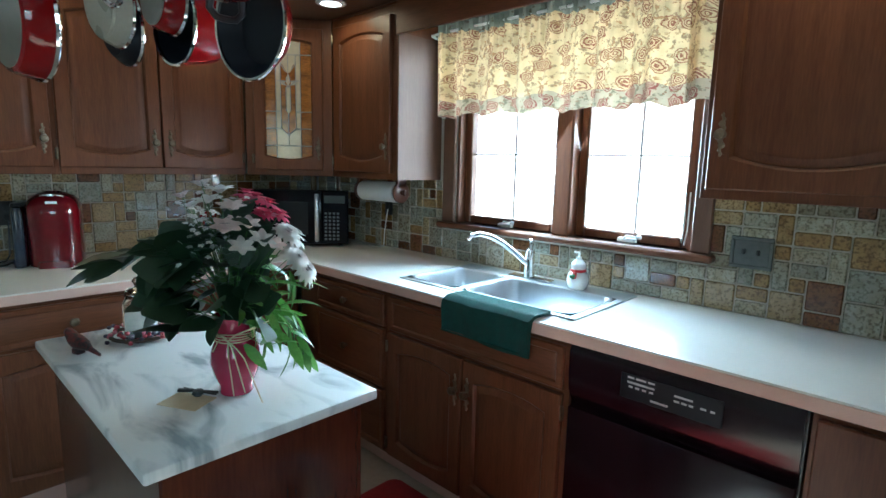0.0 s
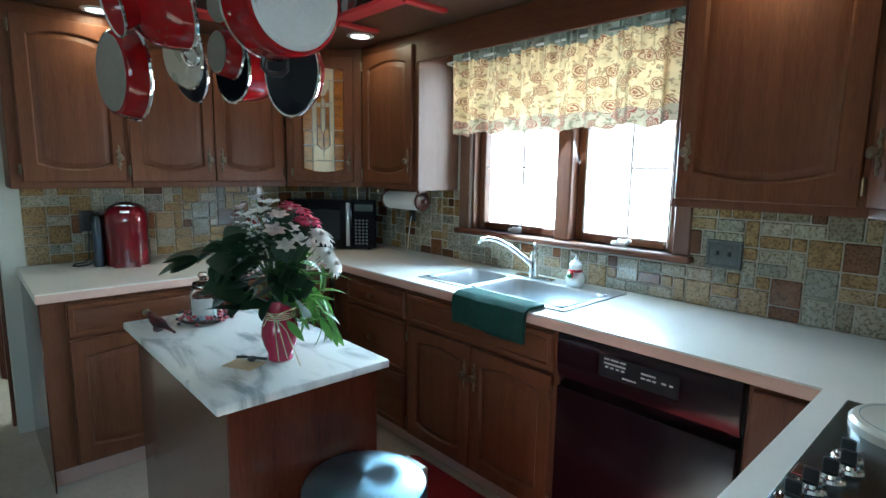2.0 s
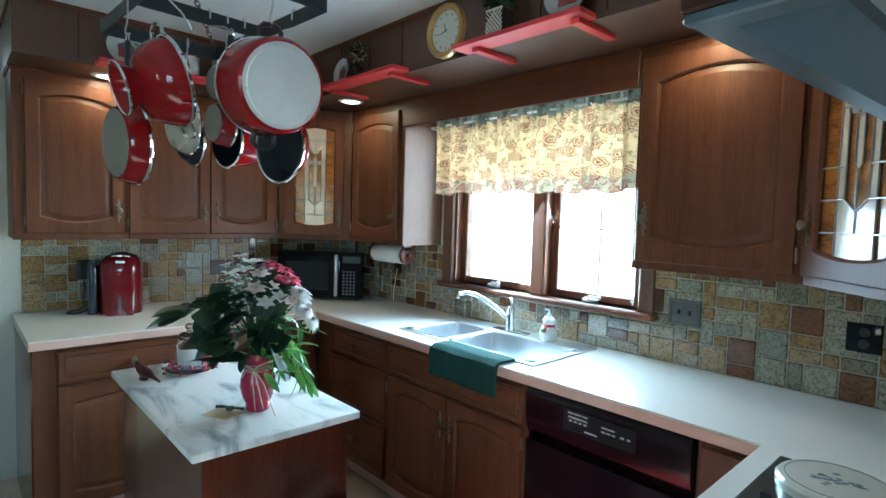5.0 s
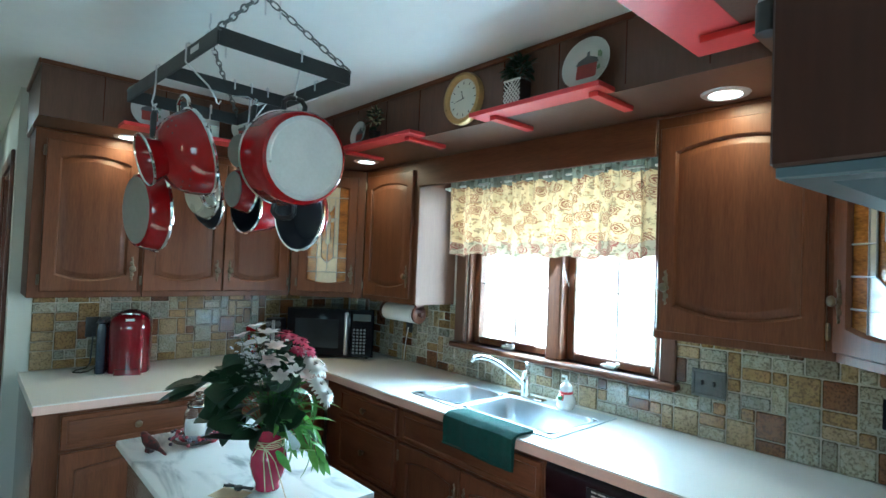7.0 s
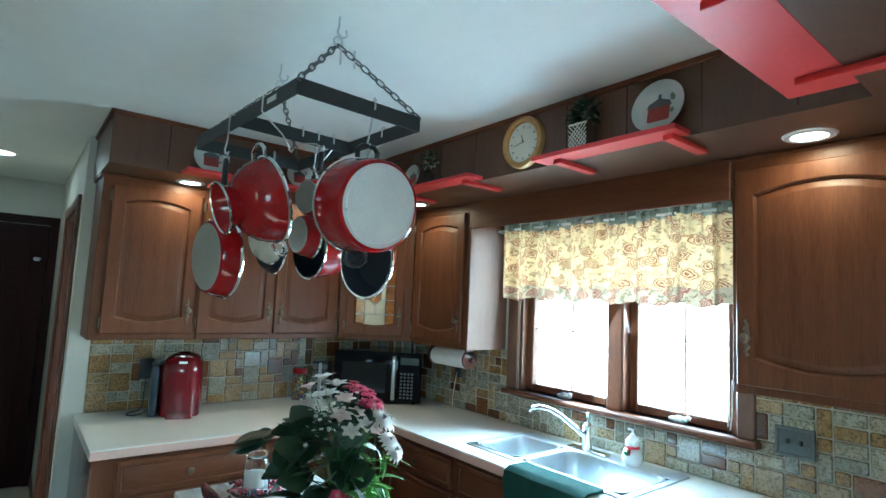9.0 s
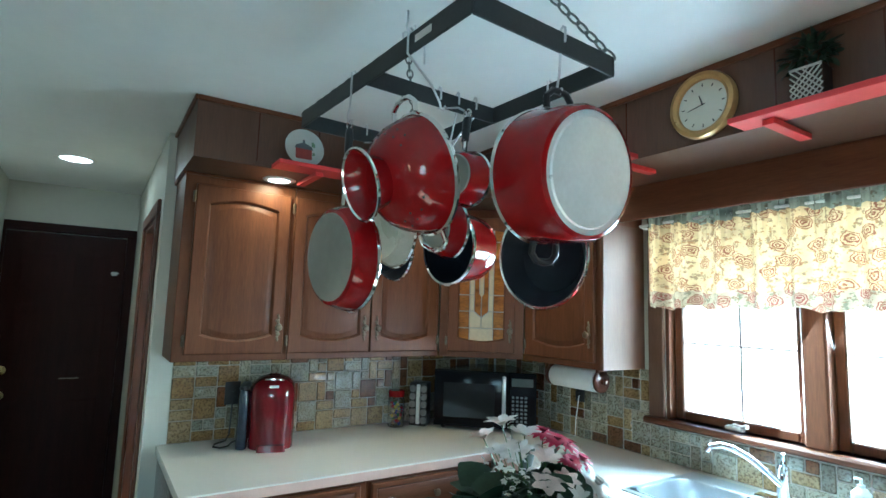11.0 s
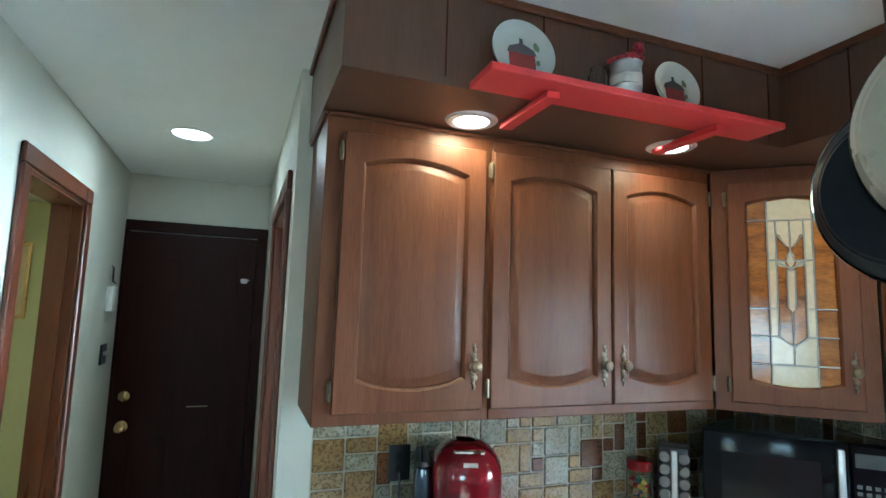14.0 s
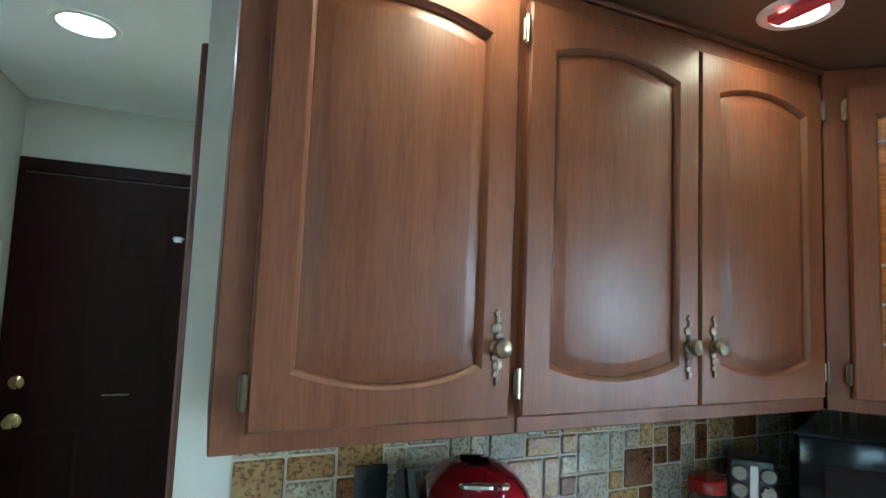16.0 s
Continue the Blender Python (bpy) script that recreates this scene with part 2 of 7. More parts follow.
def disc_plate(bm, pts, y0, y1, mi=0):
    """A flat piece with outline pts (x, z) between y0 and y1."""
    a = [bm.verts.new((x, y0, z)) for x, z in pts]
    b = [bm.verts.new((x, y1, z)) for x, z in pts]
    n = len(pts)
    fs = [bm.faces.new(a), bm.faces.new(b[::-1])] + [bm.faces.new((a[i], b[i], b[(i + 1) % n], a[(i + 1) % n])) for i in range(n)]
    for f in fs:
        f.material_index = mi
    return bm


# ---- structure ----
structure("floor", bx(-7.6, -3.4, -0.1, 1.8, 2.75, 0.0), FLOORM, "pale beige sheet vinyl floor")
structure("ceiling", bx(-7.6, -3.4, CEIL, 1.8, 2.75, CEIL + 0.1), CEILM, "smooth white painted ceiling")
structure("ground", bx(-120, 2.9, -0.8, 120, 200, -0.7), GRASS, "sunlit lawn outside the window")
# emissive sheet added for the white daylight outside; it also lights the room
structure("backdrop", bx(-18, 9.0, -0.7, 14, 9.05, 4.6), glow("glowing_daylight_sheet", (0.93, 0.98, 1.0), 0.55), "glowing sheet in place of bright daylight outside")

# window wall with two casement openings
WX0, WX1, WZ0, WZ1 = -2.20, -0.985, 1.115, 2.06
bm = bmesh.new()
box(bm, -7.6, WALL_Y, 0, -4.95, WALL_Y + 0.14, CEIL)
box(bm, -4.95, WALL_Y, 0, -3.95, WALL_Y + 0.14, 0.55)
box(bm, -4.95, WALL_Y, 2.37, -3.95, WALL_Y + 0.14, CEIL)
box(bm, -3.95, WALL_Y, 0, WX0, WALL_Y + 0.14, CEIL)
box(bm, WX0, WALL_Y, 0, WX1, WALL_Y + 0.14, WZ0)
box(bm, WX0, WALL_Y, WZ1, WX1, WALL_Y + 0.14, CEIL)
box(bm, WX1, WALL_Y, 0, 1.8, WALL_Y + 0.14, CEIL)
structure("wall_window", bm, WALL, "cream painted wall with a double kitchen window")
bm = bmesh.new()
box(bm, WALL_X - 0.12, 0.50, 0, WALL_X, WALL_Y, CEIL)
structure("wall_cabinets", bm, WALL, "cream painted wall behind the long cabinets")
# hall: right wall with a door opening, left wall with a door opening, end wall
HX = -5.485
bm = bmesh.new()
box(bm, -3.72, 0.50, 0, WALL_X - 0.12, 0.62, CEIL)
box(bm, -4.54, 0.50, 2.05, -3.72, 0.62, CEIL)
box(bm, HX, 0.50, 0, -4.54, 0.62, CEIL)
structure("wall_hall_right", bm, WALL, "cream painted hall wall with a doorway")
bm = bmesh.new()
box(bm, -3.86, -0.52, 0, -3.44, -0.335, CEIL)
box(bm, -4.56, -0.455, 2.08, -3.86, -0.335, CEIL)
box(bm, HX, -0.455, 0, -4.56, -0.335, CEIL)
structure("wall_hall_left", bm, WALL, "cream painted hall wall with a doorway")
structure("wall_hall_end", bx(HX - 0.12, -0.52, 0, HX, 0.62, CEIL), WALL, "cream painted wall at the end of the hall")
structure("wall_room_left", bx(-3.56, -3.4, 0, -3.44, -0.52, CEIL), WALL, "grey cream painted wall beside the hall")
structure("wall_side_room", bx(-6.3, 0.62, 0, -6.2, WALL_Y, CEIL), WALL, "cream painted far wall of the side room")
bm = bmesh.new()
box(bm, -7.0, -1.9, 0, -3.56, -1.8, CEIL)
box(bm, -7.1, -1.9, 0, -7.0, -0.52, CEIL)
box(bm, -7.0, -0.53, 0, HX - 0.12, -0.52, CEIL)
structure("wall_bath", bm, BATH_WALL, "yellow-green painted bathroom wall")
structure("wall_bath_side", bx(-3.64, -1.8, 0, -3.565, -0.525, CEIL), BATH_WALL, "yellow-green painted bathroom wall")
structure("wall_right", bx(RIGHT_X, 0.55, 0, RIGHT_X + 0.12, WALL_Y, CEIL), WALL, "cream painted wall behind the cooktop")
# unseen wall; its opening is added to hold the side fill lamp
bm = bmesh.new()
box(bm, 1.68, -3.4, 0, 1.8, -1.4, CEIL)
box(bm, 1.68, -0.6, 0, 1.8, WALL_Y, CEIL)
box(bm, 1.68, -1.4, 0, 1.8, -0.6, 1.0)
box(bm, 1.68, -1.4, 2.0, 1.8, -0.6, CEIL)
structure("wall_right_near", bm, WALL, "unseen cream wall with an opening added for fill light")
# unseen wall; its opening is cut to drop a sun patch on the mat
bm = bmesh.new()
box(bm, -3.44, -3.4, 0, 0.5, -3.28, CEIL)
box(bm, 1.1, -3.4, 0, 1.68, -3.28, CEIL)
box(bm, 0.5, -3.4, 0, 1.1, -3.28, 1.2)
box(bm, 0.5, -3.4, 2.1, 1.1, -3.28, CEIL)
structure("wall_back", bm, WALL, "unseen cream wall with an opening added for the sun")

# soffit over the wall cabinets: panelled fronts, plain undersides
SOF_Y, SOF_X, SOF_R = 1.915, -2.905, -0.37
bm = bmesh.new()
box(bm, WALL_X, 0.535, SOFZ, SOF_X, WALL_Y, CEIL)
box(bm, SOF_X, SOF_Y, SOFZ, RIGHT_X, WALL_Y, CEIL)
box(bm, SOF_R, 0.66, SOFZ, RIGHT_X, SOF_Y, CEIL)
structure("soffit", bm, PANEL_WOOD, "brown panelled soffit above the wall cabinets")
bm = bmesh.new()
for y in np.arange(0.78, 1.9, 0.27):
    box(bm, SOF_X, y, SOFZ + 0.02, SOF_X + 0.002, y + 0.004, CEIL - 0.02)
for x in np.arange(-2.7, -0.4, 0.27):
    box(bm, x, SOF_Y - 0.002, SOFZ + 0.02, x + 0.004, SOF_Y, CEIL - 0.02)
structure("soffit_grooves", bm, DARK_WOOD, "dark joints between soffit panels")
bm = bmesh.new()
box(bm, WALL_X, 0.523, CEIL - 0.022, SOF_X + 0.014, 0.535, CEIL, 0.003)
box(bm, SOF_X, 0.535, CEIL - 0.022, SOF_X + 0.014, SOF_Y, CEIL, 0.003)
box(bm, SOF_X + 0.014, SOF_Y - 0.014, CEIL - 0.022, SOF_R, SOF_Y, CEIL, 0.003)
box(bm, WALL_X + 0.005, 0.538, SOFZ - 0.013, -3.19, 0.5485, SOFZ - 0.001, 0.003)
box(bm, -3.199, 0.5485, SOFZ - 0.013, -3.187, 1.93, SOFZ - 0.001, 0.003)
box(bm, -2.86, 2.272, SOFZ - 0.013, -0.3, 2.2845, SOFZ - 0.001, 0.003)
structure("trim_soffit", bm, WOODH, "thin stained wood moulding along the soffit")

# ---- window ----


def window_unit():
    w = tagged(new("window_1"), "double wooden casement window with white outside light", kind="structure")
    w.location = (-1.59, WALL_Y, 1.1)
    inv = Matrix.Translation((1.59, -WALL_Y, -1.1))

    def p(name, bm, m, par=w, label=""):
        bm.transform(inv)
        return part(name, bm, m, par, label)

    mid = -1.555
    p("casing", bx(WX0 - 0.085, WALL_Y - 0.022, WZ0, WX0, WALL_Y - 0.001, WZ1 + 0.08, bev=0.005), LIT_WOOD)
    p("casing", bx(WX1, WALL_Y - 0.022, WZ0, WX1 + 0.07, WALL_Y - 0.001, WZ1 + 0.08, bev=0.005), LIT_WOOD)
    p("casing", bx(WX0, WALL_Y - 0.022, WZ1, WX1, WALL_Y - 0.001, WZ1 + 0.08, bev=0.005), WOODH)
    p("jamb", bx(WX0, WALL_Y, WZ0, WX0 + 0.018, WALL_Y + 0.14, WZ1), WOOD)
    p("jamb", bx(WX1 - 0.018, WALL_Y, WZ0, WX1, WALL_Y + 0.14, WZ1), WOOD)
    p("mullion", bx(mid - 0.045, WALL_Y - 0.018, WZ0, mid + 0.045, WALL_Y + 0.11, WZ1, bev=0.008), WOOD)
    p("sill", bx(WX0 - 0.10, WALL_Y - 0.055, WZ0 - 0.03, WX1 + 0.09, WALL_Y + 0.14, WZ0, bev=0.008), WOODH, label="stained oak window sill")
    for a, b in ((WX0 + 0.018, mid - 0.045), (mid + 0.045, WX1 - 0.018)):
        y0, y1 = WALL_Y + 0.045, WALL_Y + 0.085
        bm = bmesh.new()
        s = 0.042
        box(bm, a, y0, WZ0, a + s, y1, WZ1, 0.006)
        box(bm, b - s, y0, WZ0, b, y1, WZ1, 0.006)
        box(bm, a + s, y0 + 0.001, WZ0, b - s, y1, WZ0 + s, 0.006)
        box(bm, a + s, y0 + 0.001, WZ1 - s, b - s, y1, WZ1, 0.006)
        sash = p("sash", bm, WOOD)
        g = p("pane", bx(a + s, y0 + 0.018, WZ0 + s, b - s, y0 + 0.022, WZ1 - s), PANE, sash)
        g.visible_shadow = False
        c = (a + b) / 2 + 0.012
        p("muntin", bx(c - 0.006, y0 + 0.026, WZ0 + s, c + 0.006, y0 + 0.036, WZ1 - s, bev=0.002), GRILLE, sash)
        p("muntin", bx(a + s, y0 + 0.027, 1.47, b - s, y0 + 0.035, 1.48, bev=0.002), GRILLE, sash)
        # crank of the casement
        bm = bx(c - 0.05, WALL_Y + 0.01, WZ0, c + 0.03, WALL_Y + 0.044, WZ0 + 0.022, bev=0.008, seg=2)
        tube(bm, [(c - 0.02, WALL_Y + 0.02, WZ0 + 0.02), (c, WALL_Y, WZ0 + 0.032), (c + 0.055, WALL_Y - 0.01, WZ0 + 0.03)], 0.006)
        lathe(bm, [(0, 0), (0.011, 0), (0.013, 0.012), (0.0, 0.02)], Matrix.Translation((c + 0.055, WALL_Y - 0.01, WZ0 + 0.025)), 12)
        p("crank", bm, WHITE_PLASTIC, w, "white casement crank")
    # cord cleat at the jamb
    bm = bar([(WX1 - 0.03, WALL_Y - 0.03, 1.34), (WX1 - 0.026, WALL_Y - 0.03, 1.22), (WX1 - 0.03, WALL_Y - 0.028, 1.15)], 0.003, 6)
    tube(bm, [(WX1 - 0.012, WALL_Y - 0.03, 1.34), (WX1 - 0.012, WALL_Y - 0.03, 1.2), (WX1 - 0.02, WALL_Y - 0.028, 1.14)], 0.003, 6)
    p("cord", bm, WHITE_PLASTIC)


window_unit()

# side room window with a slatted blind
sw = tagged(new("window_2"), "side room window with a pale slatted blind", kind="structure")
sw.location = (-4.45, WALL_Y, 0.55)
for i in range(30):
    b = bx(-0.5, 0.03, i * 0.06 + 0.03, 0.5, 0.055, i * 0.06 + 0.033)
    part("slat", b, WHITE_PLASTIC, sw)

# ---- doors of the hall ----


def door_trim(name, x0, x1, y, out, top, label, deep=0.12):
    bm = bmesh.new()
    t = 0.07
    ya, yb = sorted((y, y + out * 0.018))
    box(bm, x0 - t, ya, 0, x0, yb, top, 0.005)
    box(bm, x1, ya, 0, x1 + t, yb, top, 0.005)
    box(bm, x0 - t, ya, top, x1 + t, yb, top + t, 0.005)
    yc, yd = sorted((y - out * 0.0, y - out * deep))
    box(bm, x0, yc, 0, x0 + 0.018, yd, top)
    box(bm, x1 - 0.018, yc, 0, x1, yd, top)
    box(bm, x0 + 0.018, yc, top - 0.018, x1 - 0.018, yd, top)
    box(bm, x0 + 0.018, (yc + yd) / 2 - 0.015, 0, x0 + 0.03, (yc + yd) / 2 + 0.02, top - 0.018)
    box(bm, x1 - 0.03, (yc + yd) / 2 - 0.015, 0, x1 - 0.018, (yc + yd) / 2 + 0.02, top - 0.018)
    return structure(name, bm, TRIM_WOOD, label)


door_trim("trim_door_left", -4.56, -3.86, -0.335, 1, 2.08, "orange-stained wooden door casing", 0.12)
door_trim("trim_door_right", -4.54, -3.72, 0.50, -1, 2.05, "orange-stained wooden door casing")


def panel_door(name, m, w, h, label, rows):
    d = tagged(new(name), label, kind="structure")
    d.matrix_world = m
    bm = bmesh.new()
    box(bm, 0, 0.0, 0, w, 0.04, h, 0.003)
    part("slab", bm, DOOR_WOOD, d)
    for z0, z1 in rows:
        for x0, x1 in ((0.10, w / 2 - 0.05), (w / 2 + 0.05, w - 0.10)):
            bm = bmesh.new()
            v = [[bm.verts.new((xx, yy, zz)) for xx, zz in ((x0 + k, z0 + k), (x1 - k, z0 + k), (x1 - k, z1 - k), (x0 + k, z1 - k))] for k, yy in ((0, 0.0), (0.012, -0.003), (0.022, -0.001), (0.05, -0.003))]
            for a, b in zip(v, v[1:]):
                for i in range(4):
                    bm.faces.new((a[i], a[(i + 1) % 4], b[(i + 1) % 4], b[i]))
            bm.faces.new(v[-1])
            part("door_panel", bm, DOOR_WOOD, d)
    return d


# end door faces +x
ed = panel_door("door_1", pose(HX + 0.042, -0.31, 0.01, 0, 0, 90), 0.745, 2.06, "dark mahogany six-panel back door, closed", [(0.2, 0.85), (1.0, 1.55), (1.67, 1.92)])
bm = bmesh.new()
box(bm, HX, -0.332, 0, HX + 0.03, -0.312, 2.08)
box(bm, HX, 0.437, 0, HX + 0.03, 0.497, 2.08)
box(bm, HX, -0.332, 2.08, HX + 0.03, 0.497, 2.145, 0.004)
structure("trim_door_end", bm, DOOR_WOOD, "dark stained casing of the back door")
for z in (1.085, 0.91):
    bm = turned([(0, 0), (0.032, 0), (0.034, 0.006), (0.028, 0.012), (0.012, 0.016), (0.011, 0.03), (0.024, 0.038), (0.03, 0.052), (0.022, 0.062), (0, 0.064)] if z < 1.0 else [(0, 0), (0.03, 0), (0.031, 0.012), (0.02, 0.02), (0.008, 0.03), (0, 0.03)], pose(0.062, -0.0, z - 0.01, 90, 0, 0), 20)
    part("knob" if z < 1.0 else "deadbolt", bm, BRIGHT_BRASS, ed, "polished brass knob" if z < 1.0 else "polished brass deadbolt")
# thin brass strip added in place of a highlight on the door panel
part("panel_glint", bx(0.40, -0.004, 1.0, 0.52, 0.0, 1.006), BRASS, ed)
bm = bx(0.66, -0.016, 1.77, 0.70, 0.0, 1.80, bev=0.004)
tube(bm, [(0.655, -0.02, 1.79), (0.67, -0.02, 1.785), (0.71, -0.02, 1.79)], 0.004)
part("door_hook", bm, STEEL, ed)

# ---- cabinet kit ----


def outline(x0, x1, z0, z1, rise, n=14):
    """Closed outline with an arched top and a bowed bottom, starting at the lower left."""
    pts = []
    for i in range(n + 1):
        s = i / n
        pts.append((x0 + (x1 - x0) * s, z0 - rise * (1 - (2 * s - 1) ** 2)))
    for i in range(n + 1):
        s = i / n
        pts.append((x1 - (x1 - x0) * s, z1 + rise * (1 - (2 * s - 1) ** 2)))
    return pts


def loops(bm, rings, cap=True):
    vs = [[bm.verts.new((x, y, z)) for x, z in pts] for pts, y in rings]
    n = len(vs[0])
    for a, b in zip(vs, vs[1:]):
        for i in range(n):
            bm.faces.new((a[i], a[(i + 1) % n], b[(i + 1) % n], b[i]))
    if cap:
        bm.faces.new(vs[-1])
    return vs


def knob_plate(parent, x, y, z, plate=True):
    bm = turned([(0, 0), (0.007, 0), (0.006, 0.012), (0.013, 0.016), (0.017, 0.022), (0.015, 0.029), (0.006, 0.033), (0, 0.033)], pose(x, y, z, 90, 0, 0), 16)
    if plate:
        for s in (-1, 1):
            for k, (dz, r) in enumerate(((0.0, 0.012), (0.018, 0.008), (0.032, 0.010), (0.046, 0.006), (0.057, 0.005))):
                lathe(bm, [(0, 0.005), (r * 0.6, 0.005), (r, 0.003), (r, 0)], pose(x + (0.003 if k % 2 else -0.002) * s, y, z + s * dz, 90, 0, 0), 10)
            tube(bm, [(x, y - 0.002, z), (x, y - 0.002, z + s * 0.065)], 0.0035, 6)
    return part("handle", bm, BRASS, parent, "antique brass knob on a scrolled backplate" if plate else "antique brass knob")


def hinge(parent, x, y, z):
    bm = bmesh.new()
    box(bm, x - 0.007, y - 0.004, z - 0.022, x + 0.007, y + 0.002, z + 0.022, 0.0015)
    tube(bm, [(x, y - 0.005, z - 0.026), (x, y - 0.005, z + 0.026)], 0.005, 8)
    return part("hinge", bm, BRASS, parent)


def arched_door(parent, x0, x1, z0, z1, knob_x=None, knob_z=None, hinge_x=None, rise=0.028, glassed=False, plate=True, rail=0.062, y=0.0):
    """A frame door with an arched raised panel; its front lies 20 mm before the face frame."""
    t = 0.02
    k = rail
    inner = outline(x0 + k, x1 - k, z0 + k + rise, z1 - k - rise, rise)
    n = len(inner)
    outer = []
    for i, (px, pz) in enumerate(inner):
        if i <= n // 2 - 1:
            s = i / (n // 2 - 1)
            outer.append((x0 + (x1 - x0) * s, z0))
        else:
            s = (i - n // 2) / (n // 2 - 1)
            outer.append((x1 - (x1 - x0) * s, z1))

    def inset(pts, d):
        cx, cz = (x0 + x1) / 2, (z0 + z1) / 2
        w, h = (x1 - x0) / 2 - k, (z1 - z0) / 2 - k
        return [(cx + (px - cx) * (1 - d / w), cz + (pz - cz) * (1 - d / h)) for px, pz in pts]

    sh = [(x + (0.004 if x < (x0 + x1) / 2 else -0.004), z + (0.004 if z < (z0 + z1) / 2 else -0.004)) for x, z in outer]
    bm = bmesh.new()
    rings = [(outer, y), (outer, y - t + 0.005), (sh, y - t), (inset(inner, -0.006), y - t), (inner, y - t + 0.005), (inset(inner, 0.003), y - t + 0.012)]
    loops(bm, rings, cap=False)
    d = part("door", bm, WOOD, parent)
    if not glassed:
        bm = bmesh.new()
        loops(bm, [(inset(inner, 0.001), y - t + 0.013), (inset(inner, 0.006), y - t + 0.0125), (inset(inner, 0.026), y - t + 0.003), (inset(inner, 0.032), y - t + 0.002)])
        part("panel", bm, WOOD, d)
    else:
        stained_glass(d, x0 + k - 0.002, x1 - k + 0.002, z0 + k, z1 - k, y - t + 0.012, rise, inner)
    if knob_x is not None:
        knob_plate(d, knob_x, y - t, knob_z, plate)
    if hinge_x is not None:
        for z in (z0 + 0.06, z1 - 0.06):
            hinge(d, hinge_x, y - t + 0.004, z)
    return d


def stained_glass(d, x0, x1, z0, z1, y, rise, inner):
    """Leaded panel: amber swirls at the sides, a cream column with a lotus and a shield in the middle."""
    z0, z1 = z0 + 0.004, z1 - 0.004
    w, h = x1 - x0, z1 - z0
    cx = (x0 + x1) / 2
    part("backing", disc_plate(bmesh.new(), inner, y + 0.004, y + 0.006), AMBER_GLASS, d, "swirled amber glass")
    c0, c1 = x0 + w * 0.245, x1 - w * 0.245
    q = (c1 - c0) * 0.19
    i0, i1 = c0 + q, c1 - q
    k = (c1 - c0) * 0.09

    def at(f):
        return z0 + h * f

    def piece(pts, m=CREAM_GLASS):
        part("glass_piece", disc_plate(bmesh.new(), [(px, at(f)) for px, f in pts], y, y + 0.003), m, d)

    piece([(c0, 0.0), (cx, -0.006), (c1, 0.0), (c1, 0.108), (c0, 0.108)])
    piece([(c0, 0.112), (cx - 0.001, 0.112), (cx - 0.001, 0.205), (i0, 0.255), (c0, 0.255)])
    piece([(cx + 0.001, 0.112), (c1, 0.112), (c1, 0.255), (i1, 0.255), (cx + 0.001, 0.205)])
    for u0, u1 in ((c0, i0), (i1, c1)):
        piece([(u0, 0.262), (u1, 0.262), (u1, 0.40), (u0, 0.40)])
        piece([(u0, 0.408), (u1, 0.408), (u1, 0.66), (u0, 0.66)])
        piece([(u0, 0.668), (u1, 0.668), (u1, 0.878), (u0, 0.878)])
    piece([(cx - k, 0.41), (cx, 0.385), (cx + k, 0.41), (cx + k, 0.61), (cx - k, 0.61)])
    piece([(cx - 0.003, 0.625), (cx - k, 0.655), (cx - k, 0.69), (cx, 0.72), (cx + k, 0.69), (cx + k, 0.655), (cx + 0.003, 0.625)])
    piece([(cx - k, 0.625), (cx - q * 1.4, 0.63), (c0 + q * 0.5, 0.668), (cx - k * 1.6, 0.662)])
    piece([(cx + k, 0.625), (cx + k * 1.6, 0.662), (c1 - q * 0.5, 0.668), (cx + q * 1.4, 0.63)])
    piece([(i0, 0.81), (i0 + k, 0.80), (cx - k, 0.74), (cx - 0.001, 0.73), (cx - 0.001, 0.878), (i0, 0.878)])
    piece([(i1, 0.81), (i1, 0.878), (cx + 0.001, 0.878), (cx + 0.001, 0.73), (cx + k, 0.74), (i1 - k, 0.80)])
    piece([(c0, 0.886), (c1, 0.886), (c1, 0.985), (cx, 1.0), (c0, 0.985)])
    bm = bmesh.new()

    def came(a, b):
        tube(bm, [(a[0], y - 0.001, at(a[1])), (b[0], y - 0.001, at(b[1]))], 0.0028, 6)

    for x in (c0, c1):
        came((x, -0.002), (x, 0.99))
    for f in (0.11, 0.258, 0.404, 0.882):
        came((x0 + 0.002, f), (c0, f)), came((c1, f), (x1 - 0.002, f))
    came((c0, 0.11), (c1, 0.11)), came((c0, 0.882), (c1, 0.882))
    came((cx, 0.11), (cx, 0.205)), came((i0, 0.258), (cx, 0.203)), came((i1, 0.258), (cx, 0.203)), came((cx, 0.203), (cx, 0.39))
    for u0, u1, i in ((c0, i0, i0), (i1, c1, i1)):
        came((u0, 0.258), (u1, 0.258)), came((u0, 0.404), (u1, 0.404)), came((u0, 0.664), (u1, 0.664))
        came((i, 0.258), (i, 0.882))
    for s in (-1, 1):
        came((cx + s * k, 0.41), (cx + s * k, 0.61)), came((cx, 0.615), (cx + s * q * 1.9, 0.668)), came((cx + s * k, 0.66), (cx + s * q * 1.9, 0.668))
        came((cx + s * k, 0.655), (cx, 0.72)), came((cx + s * k, 0.74), (i1 if s > 0 else i0, 0.81))
    came((cx, 0.72), (cx, 0.882)), came((cx - k, 0.61), (cx + k, 0.61))
    part("lead_came", bm, LEAD, d, "grey lead lines")


def carcass(parent, w, h, depth, z0=0.0, m=WOOD, side=None):
    bm = bmesh.new()
    box(bm, 0, 0, z0, w, depth, z0 + h, 0.002)
    return part("body", bm, m, parent)


# ---- wall cabinets ----
UB, UT = 1.335, 2.184
UH = UT - UB
DT = 0.797
KZ = 0.135
cab_x = -3.20
